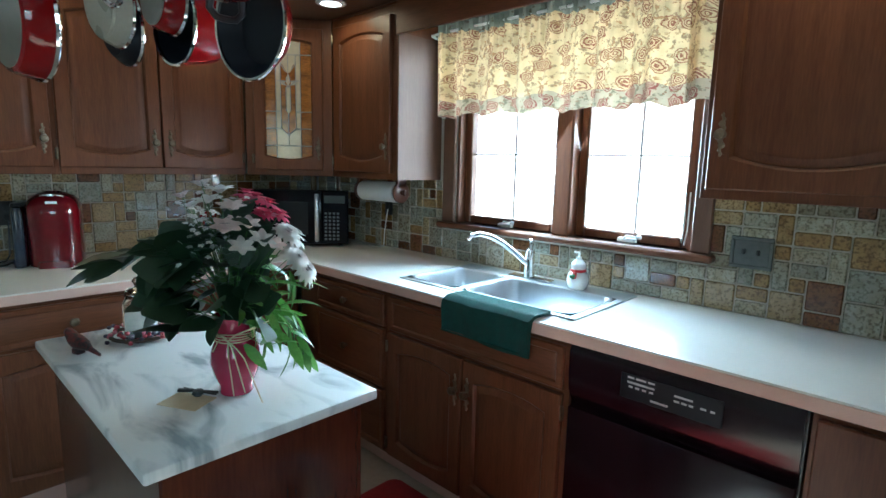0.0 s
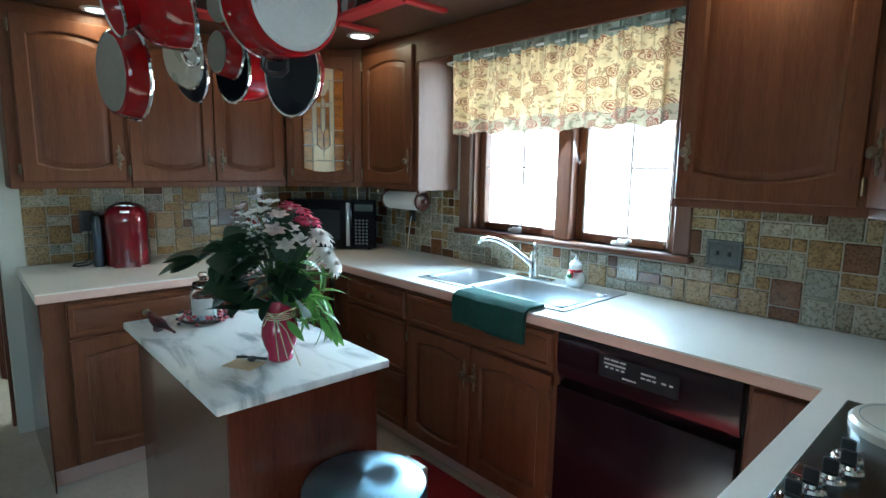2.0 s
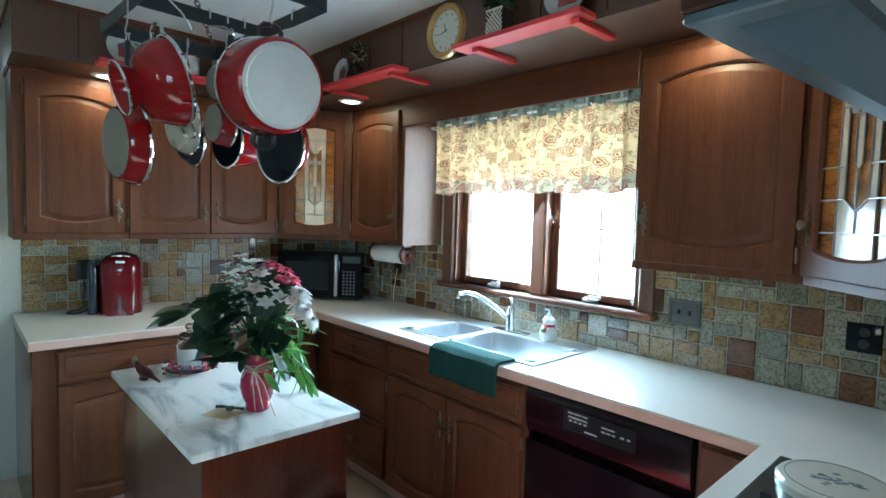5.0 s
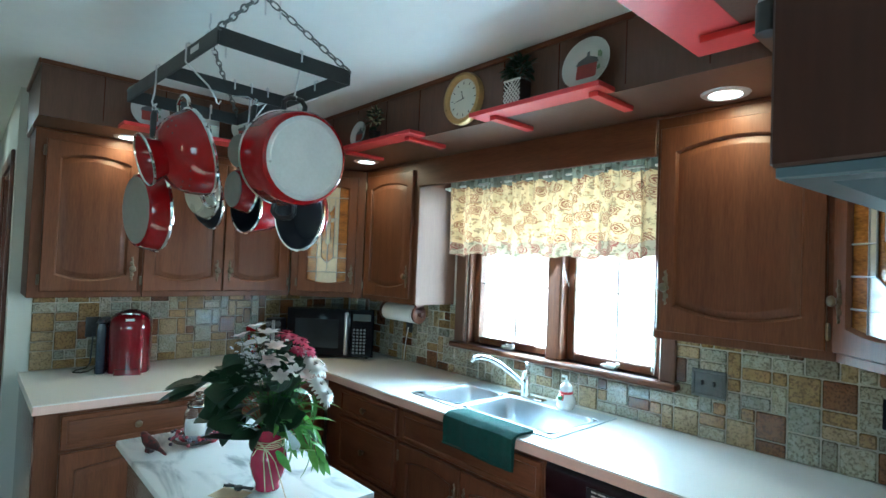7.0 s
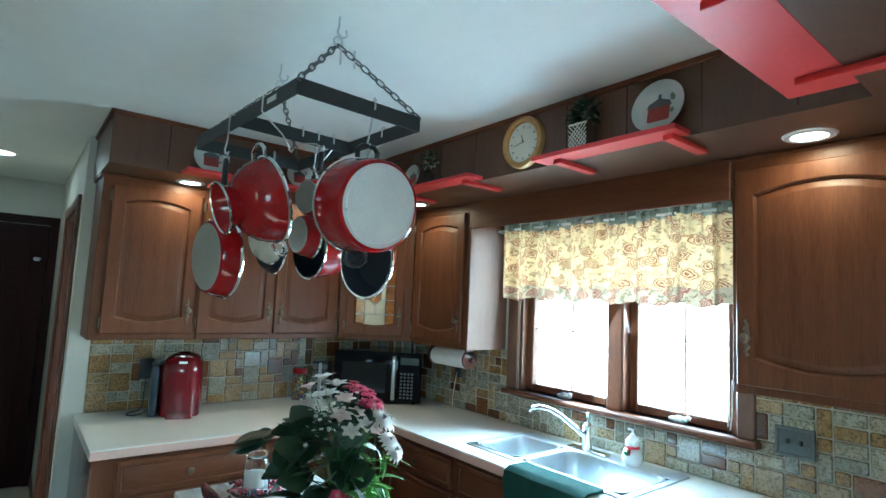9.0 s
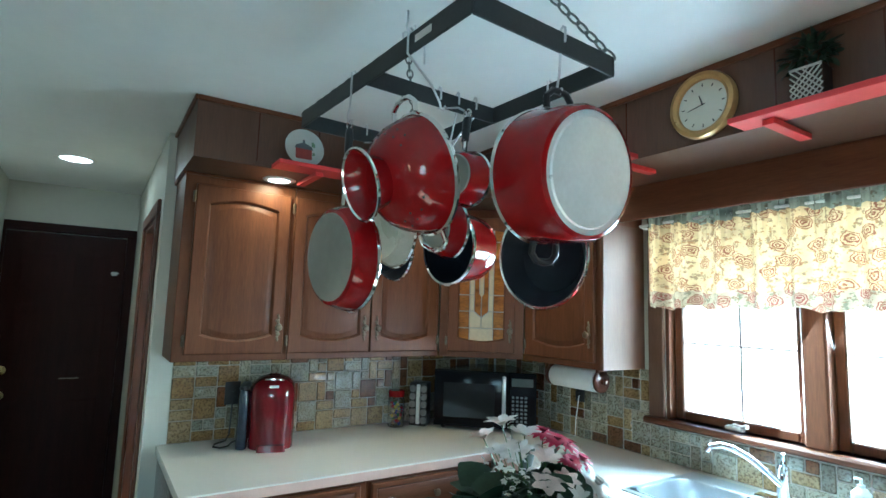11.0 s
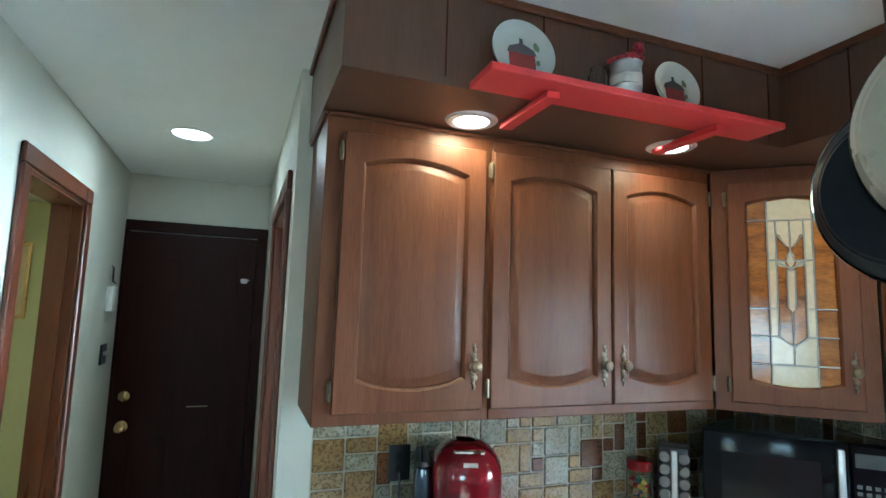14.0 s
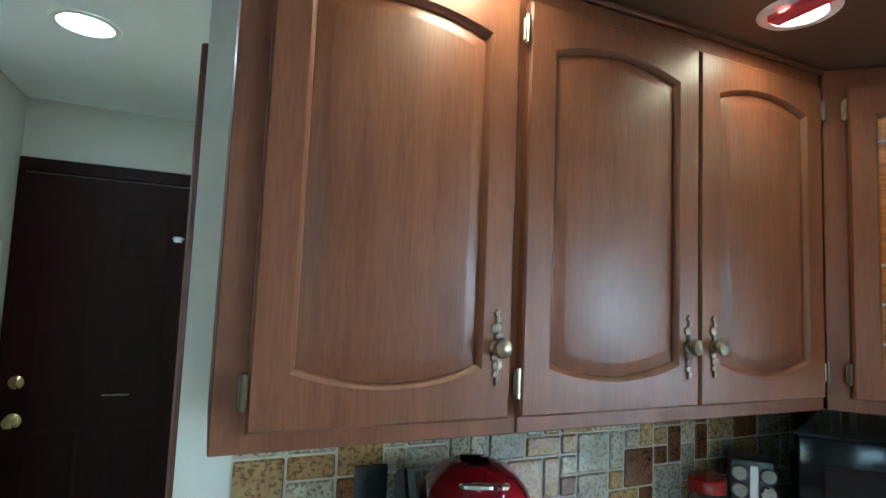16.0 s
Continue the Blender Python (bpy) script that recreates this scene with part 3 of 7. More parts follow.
a = thing("wall_cabinet", pose(cab_x, 0.55, UB, 0, 0, 90), "stained oak wall cabinet with one arched door", "cabinet", "wall cabinets")
carcass(a, 0.503, UH, 0.327)
arched_door(a, 0.047, 0.478, 0.032, DT, 0.478 - 0.03, KZ + 0.02, 0.040)
b = thing("wall_cabinet", pose(cab_x, 1.055, UB, 0, 0, 90), "stained oak wall cabinet with two arched doors", "cabinet", "wall cabinets")
carcass(b, 0.868, UH, 0.327)
arched_door(b, -0.004, 0.427, 0.032, DT, 0.427 - 0.032, KZ + 0.02, -0.012)
arched_door(b, 0.432, 0.845, 0.032, DT, 0.432 + 0.036, KZ + 0.02, 0.852)

# diagonal corner cabinet with leaded glass
dg = thing("corner_cabinet", pose(-3.197, 1.93, UB, 0, 0, 48), "diagonal oak corner cabinet with a leaded glass door", "cabinet", "wall cabinets")
DW = math.hypot(0.32, 0.355)
bm = bmesh.new()
box(bm, 0, 0, 0, DW, 0.2, UH, 0.002)
part("body", bm, WOOD, dg)
arched_door(dg, 0.05, DW - 0.05, 0.032, DT, DW - 0.075, KZ + 0.02, 0.042, rise=0.02, glassed=True, rail=0.06)

c = thing("wall_cabinet", pose(-2.868, 2.285, UB, 0, 0, 0), "stained oak wall cabinet, its side panel coloured as window-lit", "cabinet", "wall cabinets")
carcass(c, 0.545, UH, 0.31)
part("side_panel", bx(0.545, 0.002, 0.0, 0.552, 0.31, UH - 0.14), LIT_WOOD, c, "oak end panel with window brightness in its colour")
arched_door(c, 0.03, 0.51, 0.032, DT, 0.51 - 0.03, KZ + 0.03, 0.024)

r = thing("wall_cabinet", pose(-0.872, 2.285, UB, 0, 0, 0), "stained oak wall cabinet with one wide arched door", "cabinet", "wall cabinets")
carcass(r, 0.575, UH, 0.31)
arched_door(r, 0.018, 0.552, 0.03, DT, 0.018 + 0.035, KZ + 0.06, 0.558, rise=0.034, rail=0.066)
# corner at the right, turned the other way
rg = thing("corner_cabinet", pose(-0.297, 2.281, UB - 0.0, 0, 0, -45), "diagonal oak corner cabinet with a leaded glass door", "cabinet", "wall cabinets")
bm = bmesh.new()
box(bm, 0, 0, 0, 0.46, 0.2, UH, 0.002)
part("body", bm, WOOD, rg)
arched_door(rg, 0.012, 0.42, 0.03, DT, 0.012 + 0.03, KZ + 0.05, 0.428, rise=0.02, glassed=True, rail=0.062)

# board between the cabinets above the window
bm = bx(-2.323, 2.27, 2.03, -0.872, 2.288, SOFZ, bev=0.003)
structure("trim_window_board", bm, WOODH, "stained oak board above the curtain")

# hood and cabinet over the cooktop
hd = thing("hood_cabinet", pose(0.0738, 1.4355, 1.652, 0, 0, -94.9), "dark stained cabinet over the range hood", "cabinet", "wall cabinets")
HH = SOFZ - 1.652 - 0.004
part("body", bx(0, 0, 0.04, 0.742, 0.268, HH, bev=0.003), HOOD_WOOD, hd)
part("bottom_rail", bx(0, -0.012, 0.0, 0.742, 0.01, 0.04, bev=0.002), HOOD_WOOD, hd)
part("end_panel", bx(0.742, -0.017, 0.0, 0.76, 0.268, HH, bev=0.002), HOOD_WOOD, hd)
arched_door(hd, 0.02, 0.37, 0.05, 0.47, 0.345, 0.09, None, rise=0.015)
arched_door(hd, 0.38, 0.735, 0.05, 0.47, 0.405, 0.09, None, rise=0.015)
ho = thing("range_hood", pose(0.0569, 1.437, 1.635, 0, 0, -94.9), "grey-blue metal range hood under its cabinet", "range hood")
bm = bmesh.new()
hv = [[bm.verts.new((x, y, z)) for x, y in ((k, k), (0.76 - k, k), (0.76 - k, 0.285 - k), (k, 0.285 - k))] for k, z in ((0.003, 0.0165), (0.003, 0.0105), (0.005, 0.009), (0.026, 0.009), (0.028, 0.014), (0.055, 0.046))]
for ra, rb in zip(hv, hv[1:]):
    for i in range(4):
        bm.faces.new((ra[i], ra[(i + 1) % 4], rb[(i + 1) % 4], rb[i]))
bm.faces.new(hv[-1])
HOODM = mat("grey_blue_enamel", (0.085, 0.115, 0.14), 0.3, 0.3, var=0.1, scale=8)
part("shell", bm, HOODM, ho)
part("filter", bx(0.10, 0.07, 0.038, 0.66, 0.215, 0.0425, bev=0.002), STEEL, ho)

# ---- base cabinets and counters ----
CT = 0.914
FY = 1.985    # face of the window-side base cabinets
FX = -2.755   # face of the long-wall base cabinets
EY, EX, ER = 1.955, -2.722, -0.288


def drawer(parent, x0, x1, z0, z1, knob=True, y=0.0):
    bm = bmesh.new()
    o = [(x0, z0), (x1, z0), (x1, z1), (x0, z1)]

    def ins(k):
        return [(x0 + k, z0 + k), (x1 - k, z0 + k), (x1 - k, z1 - k), (x0 + k, z1 - k)]

    loops(bm, [(o, y), (o, y - 0.014), (ins(0.005), y - 0.02), (ins(0.022), y - 0.02), (ins(0.028), y - 0.014), (ins(0.036), y - 0.018)])
    d = part("drawer", bm, WOODH, parent)
    if knob:
        knob_plate(d, (x0 + x1) / 2, y - 0.02, (z0 + z1) / 2, False)
    return d


def base_unit(name, m, w, label, depth=0.58, kick=True, top=CT - 0.04):
    u = thing(name, m, label, "cabinet", "base cabinets")
    part("body", bx(0, 0, 0.10, w, depth, top, bev=0.002), WOOD, u)
    if top < CT - 0.04:
        part("front_rail", bx(0, 0, top, w, 0.02, CT - 0.04), WOODH, u)
    part("toe_kick", bx(0.0, 0.06, 0, w, 0.08, 0.10), EDGE if kick else DARK_WOOD, u, "pale toe board")
    return u


u = base_unit("drawer_cabinet", pose(-2.74, FY, 0, 0, 0, 0), 0.72, "stained oak drawer cabinet beside the sink")
drawer(u, 0.165, 0.70, 0.705, 0.85)
drawer(u, 0.165, 0.70, 0.42, 0.69)
drawer(u, 0.165, 0.70, 0.12, 0.405)
u = base_unit("sink_cabinet", pose(-2.02, FY, 0, 0, 0, 0), 0.905, "stained oak sink cabinet with two arched doors", top=0.70)
drawer(u, 0.02, 0.885, 0.70, 0.85, False)
arched_door(u, 0.015, 0.447, 0.11, 0.685, 0.42, 0.555, 0.008, rise=0.022)
arched_door(u, 0.455, 0.885, 0.11, 0.685, 0.482, 0.555, 0.892, rise=0.022)
dwm = thing("dishwasher", pose(-1.112, FY - 0.02, 0, 0, 0, 0), "black built-in dishwasher with a curved control panel", "dishwasher")
part("tub_body", bx(0, 0.03, 0.08, 0.64, 0.55, 0.868), WASHER, dwm)
part("door", bx(0.004, 0.0, 0.12, 0.636, 0.028, 0.66, bev=0.006, seg=2), WASHER, dwm)
bm = bmesh.new()
prof = [(0.03, 0.868), (0.004, 0.866), (-0.006, 0.845), (-0.006, 0.78), (0.0, 0.72), (0.014, 0.69), (0.03, 0.668)]
va = [bm.verts.new((0.004, y, z)) for y, z in prof]
vb = [bm.verts.new((0.636, y, z)) for y, z in prof]
for i in range(len(prof) - 1):
    bm.faces.new((va[i], va[i + 1], vb[i + 1], vb[i]))
bm.faces.new(va), bm.faces.new(vb[::-1])
cp = part("control_panel", bm, WASHER, dwm)
part("keypad", bx(0.18, -0.0095, 0.755, 0.46, -0.006, 0.83, bev=0.001), BLACK_PLASTIC, cp)
INK = mat("pale_print", (0.62, 0.60, 0.58), 0.5)
bm = bmesh.new()
for i, (x, z, w) in enumerate([(0.2, 0.818, 0.02), (0.225, 0.818, 0.03), (0.26, 0.818, 0.02), (0.2, 0.803, 0.08), (0.205, 0.79, 0.012), (0.225, 0.79, 0.012), (0.245, 0.79, 0.012), (0.265, 0.79, 0.012), (0.27, 0.766, 0.05), (0.335, 0.803, 0.05), (0.335, 0.788, 0.015), (0.355, 0.788, 0.015), (0.375, 0.788, 0.012), (0.405, 0.79, 0.015), (0.43, 0.79, 0.012)]):
    box(bm, x, -0.0102, z, x + w, -0.0096, z + 0.006)
part("print", bm, INK, cp)
part("kick_plate", bx(0.004, 0.045, 0.0, 0.636, 0.06, 0.11), APPLIANCE, dwm)
u = base_unit("base_cabinet", pose(-0.466, FY, 0, 0, 0, 0), 0.21, "narrow red-brown corner base cabinet")
part("door", bx(0.012, -0.02, 0.11, 0.20, 0, 0.85, bev=0.004), WOOD, u)
# cooktop run
u = base_unit("cooktop_cabinet", pose(-0.255, 1.98, 0, 0, 0, -90), 1.30, "stained oak base cabinet under the cooktop", 0.60)
arched_door(u, 0.05, 0.44, 0.11, 0.84, 0.41, 0.7, None, rise=0.02)
arched_door(u, 0.45, 0.84, 0.11, 0.84, 0.48, 0.7, None, rise=0.02)
arched_door(u, 0.86, 1.27, 0.11, 0.84, 0.89, 0.7, None, rise=0.02)
# long-wall run
u = base_unit("base_cabinet", pose(FX, 0.575, 0, 0, 0, 90), 0.72, "stained oak base cabinet at the open end", 0.76)
drawer(u, 0.09, 0.69, 0.70, 0.85)
arched_door(u, 0.09, 0.69, 0.11, 0.685, 0.65, 0.55, None, rise=0.022)
part("end_panel", bx(-0.006, 0.0, 0.0, 0.0, 0.77, CT - 0.04), DARK_WOOD, u, "dark glossy end panel")
u = base_unit("base_cabinet", pose(FX, 1.297, 0, 0, 0, 90), 0.68, "stained oak base cabinet near the corner", 0.76)
drawer(u, 0.02, 0.655, 0.70, 0.85)
arched_door(u, 0.02, 0.655, 0.11, 0.685, 0.05, 0.55, None, rise=0.022)

# worktop: one continuous U, with a hole for the sink
wt = thing("worktop", pose(-1.6, 2.2, CT - 0.04), "white laminate worktop with a pale brown front edge", "worktop")
inv = Matrix.Translation((1.6, -2.2, -(CT - 0.04)))
SX0, SX1, SY0, SY1 = -2.02, -1.17, 2.07, 2.53
bm = bmesh.new()
z0, z1 = CT - 0.04, CT
gx, gy = [WALL_X, EX, SX0, SX1, ER, RIGHT_X], [0.56, 0.66, EY, SY0, SY1, WALL_Y]
cells = {(i, j) for i in range(5) for j in range(5) if (j >= 2 and not (i == 2 and j == 3)) or (i == 0) or (i == 4 and j == 1)}
vt = {}


def wv(i, j, z):
    if (i, j, z) not in vt:
        vt[(i, j, z)] = bm.verts.new((gx[i], gy[j], z))
    return vt[(i, j, z)]


for i, j in sorted(cells):
    for z in (z0, z1):
        bm.faces.new([wv(i, j, z), wv(i + 1, j, z), wv(i + 1, j + 1, z), wv(i, j + 1, z)])
    for di, dj, q in ((-1, 0, ((0, 0), (0, 1))), (1, 0, ((1, 0), (1, 1))), (0, -1, ((0, 0), (1, 0))), (0, 1, ((0, 1), (1, 1)))):
        if (i + di, j + dj) not in cells:
            (a0, b0), (a1, b1) = q
            bm.faces.new([wv(i + a0, j + b0, z0), wv(i + a1, j + b1, z0), wv(i + a1, j + b1, z1), wv(i + a0, j + b0, z1)])
bm.transform(inv)
part("top", bm, LAMINATE, wt)
bm = bmesh.new()
box(bm, EX, EY - 0.003, z0 - 0.002, ER, EY, z1 - 0.006, 0.001)
box(bm, EX, 0.56, z0 - 0.002, EX + 0.003, EY - 0.003, z1 - 0.006, 0.001)
bm.transform(inv)
part("edge_band", bm, EDGE, wt, "pinkish-brown edge band")

# ---- kitchen island ----
isl = thing("kitchen_island", pose(-1.63, 0.98, 0), "dark cherry kitchen island with a marble top", "island")
IX0, IX1, IY0, IY1 = -2.085, -1.188, 0.748, 1.242
inv = Matrix.Translation((1.63, -0.98, 0))


def marble():
    m = mat("white_marble", (0.72, 0.73, 0.72), 0.34, var=0.05, scale=5)
    n, l = m.node_tree.nodes, m.node_tree.links
    p = n["Principled BSDF"]
    tc, mp = n.new("ShaderNodeTexCoord"), n.new("ShaderNodeMapping")
    mp.inputs["Rotation"].default_value = (0, 0, 0.75)
    mp.inputs["Scale"].default_value = (1.6, 4.2, 1)
    l.new(tc.outputs["Object"], mp.inputs[0])
    a = n.new("ShaderNodeTexNoise")
    a.inputs["Scale"].default_value, a.inputs["Detail"].default_value, a.inputs["Distortion"].default_value = 2.1, 7, 1.2
    l.new(mp.outputs[0], a.inputs[0])
    r = n.new("ShaderNodeValToRGB")
    e = r.color_ramp.elements
    e[0].position, e[0].color = 0.34, (0.27, 0.30, 0.32, 1)
    e[1].position, e[1].color = 0.50, (0.74, 0.75, 0.74, 1)
    x = e.new(0.43)
    x.color = (0.56, 0.58, 0.58, 1)
    l.new(a.outputs[0], r.inputs[0])
    l.new(r.outputs[0], p.inputs["Base Color"])
    return m


MARBLE = marble()
bm = bx(IX0, IY0, 0.884, IX1, IY1, 0.908, bev=0.005, seg=2)
bm.transform(inv)
part("marble_top", bm, MARBLE, isl, "white marble slab with grey veins")
bm = bx(IX0 + 0.05, IY0 + 0.03, 0.06, IX1 - 0.02, IY1 - 0.03, 0.883, bev=0.004)
bm.transform(inv)
part("body", bm, DARK_WOOD, isl)
for px, py in ((IX0 + 0.05, IY0 + 0.03), (IX1 - 0.055, IY0 + 0.03), (IX0 + 0.05, IY1 - 0.065), (IX1 - 0.055, IY1 - 0.065)):
    bm = bx(px, py, 0, px + 0.035, py + 0.035, 0.062, bev=0.003)
    bm.transform(inv)
    part("foot", bm, DARK_WOOD, isl)

# ---- curtain valance ----


def cloth(name, base, flowers, leaf, size=1.0, amount=0.5):
    """Printed cotton: blossoms, sprigs and fine line work on a pale ground, half letting light through."""
    m = bpy.data.materials.new(name)
    m.use_nodes = True
    n, l = m.node_tree.nodes, m.node_tree.links
    p = n["Principled BSDF"]
    p.inputs["Roughness"].default_value = 0.9
    tc, mp = n.new("ShaderNodeTexCoord"), n.new("ShaderNodeMapping")
    mp.inputs["Scale"].default_value = (size, 0.001, size)
    l.new(tc.outputs["Object"], mp.inputs[0])

    def noise(scale, detail, shift):
        q = n.new("ShaderNodeMapping")
        q.inputs["Location"].default_value = (shift, 0, shift * 0.7)
        l.new(mp.outputs[0], q.inputs[0])
        t = n.new("ShaderNodeTexNoise")
        t.inputs["Scale"].default_value, t.inputs["Detail"].default_value = scale, detail
        l.new(q.outputs[0], t.inputs[0])
        return t.outputs[0]

    def step(sock, lo, hi):
        t = n.new("ShaderNodeMapRange")
        t.inputs[1].default_value, t.inputs[2].default_value = lo, hi
        l.new(sock, t.inputs[0])
        return t.outputs[0]

    def times(a, b):
        t = n.new("ShaderNodeMath")
        t.operation = "MULTIPLY"
        l.new(a, t.inputs[0]), l.new(b, t.inputs[1])
        return t.outputs[0]

    def over(a, colour, f):
        t = n.new("ShaderNodeMix")
        t.data_type = "RGBA"
        l.new(f, t.inputs[0])
        if isinstance(a, tuple):
            t.inputs["A"].default_value = (*a, 1)
        else:
            l.new(a, t.inputs["A"])
        t.inputs["B"].default_value = (*colour, 1)
        return t.outputs["Result"]

    sep, flat = n.new("ShaderNodeSeparateXYZ"), n.new("ShaderNodeCombineXYZ")
    l.new(mp.outputs[0], sep.inputs[0])
    l.new(sep.outputs[0], flat.inputs[0]), l.new(sep.outputs[2], flat.inputs[1])
    rose = n.new("ShaderNodeTexVoronoi")
    rose.voronoi_dimensions = "2D"
    rose.inputs["Scale"].default_value = 10.5
    l.new(flat.outputs[0], rose.inputs["Vector"])
    ragged = n.new("ShaderNodeMath")
    ragged.operation = "MULTIPLY_ADD"
    l.new(noise(34, 2, 3.0), ragged.inputs[0])
    ragged.inputs[1].default_value = 0.42
    l.new(rose.outputs["Distance"], ragged.inputs[2])
    where = step(ragged.outputs[0], 0.55 + 0.12 * amount, 0.50 + 0.12 * amount)
    wave = n.new("ShaderNodeMath")
    wave.operation = "MULTIPLY"
    wave.inputs[1].default_value = 52
    l.new(ragged.outputs[0], wave.inputs[0])
    ring = n.new("ShaderNodeMath")
    ring.operation = "SINE"
    l.new(wave.outputs[0], ring.inputs[0])
    petals = step(ring.outputs[0], -0.25, 0.45)
    fine = noise(70, 3, 2.0)
    sprig = noise(26, 4, 5.0)
    col = over(base, tuple(c * 0.72 for c in base), step(noise(9, 3, 7.0), 0.4, 0.65))
    col = over(col, leaf, times(step(sprig, 0.52, 0.56), step(fine, 0.40, 0.55)))
    col = over(col, tuple(0.3 * a + 0.7 * b for a, b in zip(flowers, base)), where)
    col = over(col, flowers, times(where, petals))
    col = over(col, (base[0] * 0.48, base[1] * 0.36, base[2] * 0.30), times(step(noise(48, 2, 9.0), 0.58, 0.62), step(sprig, 0.35, 0.5)))
    l.new(col, p.inputs["Base Color"])
    tr = n.new("ShaderNodeBsdfTranslucent")
    l.new(col, tr.inputs[0])
    mix = n.new("ShaderNodeMixShader")
    mix.inputs[0].default_value = 0.32
    l.new(p.outputs[0], mix.inputs[1])
    l.new(tr.outputs[0], mix.inputs[2])
    l.new(mix.outputs[0], n["Material Output"].inputs[0])
    return m


CLOTH = cloth("floral_cotton", (0.74, 0.56, 0.30), (0.24, 0.095, 0.05), (0.30, 0.20, 0.11), 1.3, 0.1)
CLOTH_EDGE = cloth("floral_border", (0.46, 0.37, 0.25), (0.22, 0.07, 0.05), (0.18, 0.16, 0.10), 1.5, 0.3)
CLOTH_HEAD = cloth("sage_heading", (0.24, 0.25, 0.20), (0.21, 0.22, 0.175), (0.19, 0.20, 0.16), 1.0, 0.3)
cur = thing("curtain_valance", pose(-1.53, 2.33, 1.637), "gathered floral cotton valance with a sage heading", "curtain")


def fold(s, f):
    """Depth of the gathers at s along the curtain, f up it."""
    a = 0.022 * math.sin(s * 46 + 1.3 * math.sin(s * 9)) + 0.008 * math.sin(s * 91 + 2)
    b = 0.011 * math.sin(s * 210 + 2.1 * math.sin(s * 31)) + 0.007 * math.sin(s * 333)
    return a * (1.15 - 0.5 * f) + b * max(0, f - 0.55) * 1.9


def strip(f0, f1, rows, ruffle=False):
    bm = bmesh.new()
    nx = 260
    g = []
    for j in range(rows + 1):
        f = f0 + (f1 - f0) * j / rows
        row = []
        for i in range(nx + 1):
            s = i / nx
            x = -0.61 + 1.255 * s
            hem = 0.007 * math.sin(s * 40) + 0.004 * math.sin(s * 97)
            top = 0.415 + 0.006 * math.sin(s * 130) + 0.012 * math.sin(s * 17)
            z = hem * (1 - f) + top * f if not ruffle else top * f
            edge = min(s, 1 - s)
            bend = 0.10 * max(0, 1 - edge / 0.035) ** 2
            row.append(bm.verts.new((x, fold(s * 1.25, f) + bend + (0.012 if 0.87 < s < 0.93 else 0), z)))
        g.append(row)
    for j in range(rows):
        for i in range(nx):
            bm.faces.new((g[j][i], g[j][i + 1], g[j + 1][i + 1], g[j + 1][i]))
    return bm


part("border", strip(0.0, 0.16, 4), CLOTH_EDGE, cur, "floral border band")
part("cloth", strip(0.16, 0.863, 14), CLOTH, cur)
part("heading", strip(0.863, 1.03, 8), CLOTH_HEAD, cur, "sage green gathered heading")
rod = bar([(-0.62, 0.24, 0.37), (-0.635, 0.06, 0.372), (-0.62, 0.015, 0.374), (-0.5, 0.006, 0.376), (0.0, 0.006, 0.378), (0.52, 0.006, 0.376), (0.64, 0.015, 0.374), (0.65, 0.06, 0.372), (0.65, 0.24, 0.37)], 0.006)
part("rod", rod, WHITE_PLASTIC, cur, "white curtain rod")

# ---- sink, tap and things on the counter ----


def tub(bm, x0, x1, y0, y1, z, depth, r=0.05, n=6):
    """An open bowl with rounded corners."""
    def ring(k, zz, rr):
        pts = []
        for cx, cy, a in ((x1 - k - rr, y1 - k - rr, 0), (x0 + k + rr, y1 - k - rr, 90), (x0 + k + rr, y0 + k + rr, 180), (x1 - k - rr, y0 + k + rr, 270)):
            for i in range(n + 1):
                t = radians(a + 90 * i / n)
                pts.append(bm.verts.new((cx + rr * math.cos(t), cy + rr * math.sin(t), zz)))
        return pts
    rs = [ring(-0.012, z + 0.002, r + 0.012), ring(0, z, r), ring(0.006, z - 0.012, r), ring(0.012, z - depth + 0.04, r), ring(0.022, z - depth + 0.012, r), ring(0.05, z - depth, r * 0.8)]
    m = len(rs[0])
    for a, b in zip(rs, rs[1:]):
        for i in range(m):
            bm.faces.new((a[i], a[(i + 1) % m], b[(i + 1) % m], b[i]))
    bm.faces.new(rs[-1])


snk = thing("kitchen_sink", pose(-1.6, 2.3, CT), "double bowl stainless steel sink set in the worktop", "sink")
bm = bmesh.new()
Z = 0.006
X0, X1, Y0, Y1 = -0.435, 0.445, -0.245, 0.245
bowls = [(-0.405, -0.135, -0.205, 0.125), (-0.085, 0.405, -0.205, 0.125)]
xs = [X0, bowls[0][0] - 0.012, bowls[0][1] + 0.012, bowls[1][0] - 0.012, bowls[1][1] + 0.012, X1]
box(bm, X0, 0.137, 0.0, X1, Y1, Z, 0.002)
box(bm, X0, Y0, 0.0, X1, -0.217, Z, 0.002)
for a, b in ((0, 1), (2, 3), (4, 5)):
    box(bm, xs[a], -0.217, 0.0, xs[b], 0.137, Z)
part("rim", bm, SINK_STEEL, snk)
for x0, x1, y0, y1 in bowls:
    bm = bmesh.new()
    tub(bm, x0, x1, y0, y1, Z, 0.17)
    bo = part("bowl", bm, SINK_STEEL, snk)
    part("drain", turned([(0, 0.002), (0.03, 0.002), (0.042, 0.004), (0.045, 0.0)], pose((x0 + x1) / 2, (y0 + y1) / 2, Z - 0.169), 24), CHROME, bo)
tap = thing("kitchen_tap", pose(-1.63, 2.475, CT + 0.006), "polished chrome single-lever kitchen tap on the sink", "tap")
part("base_plate", bx(-0.10, -0.025, 0, 0.12, 0.025, 0.012, bev=0.005, seg=2), CHROME, tap)
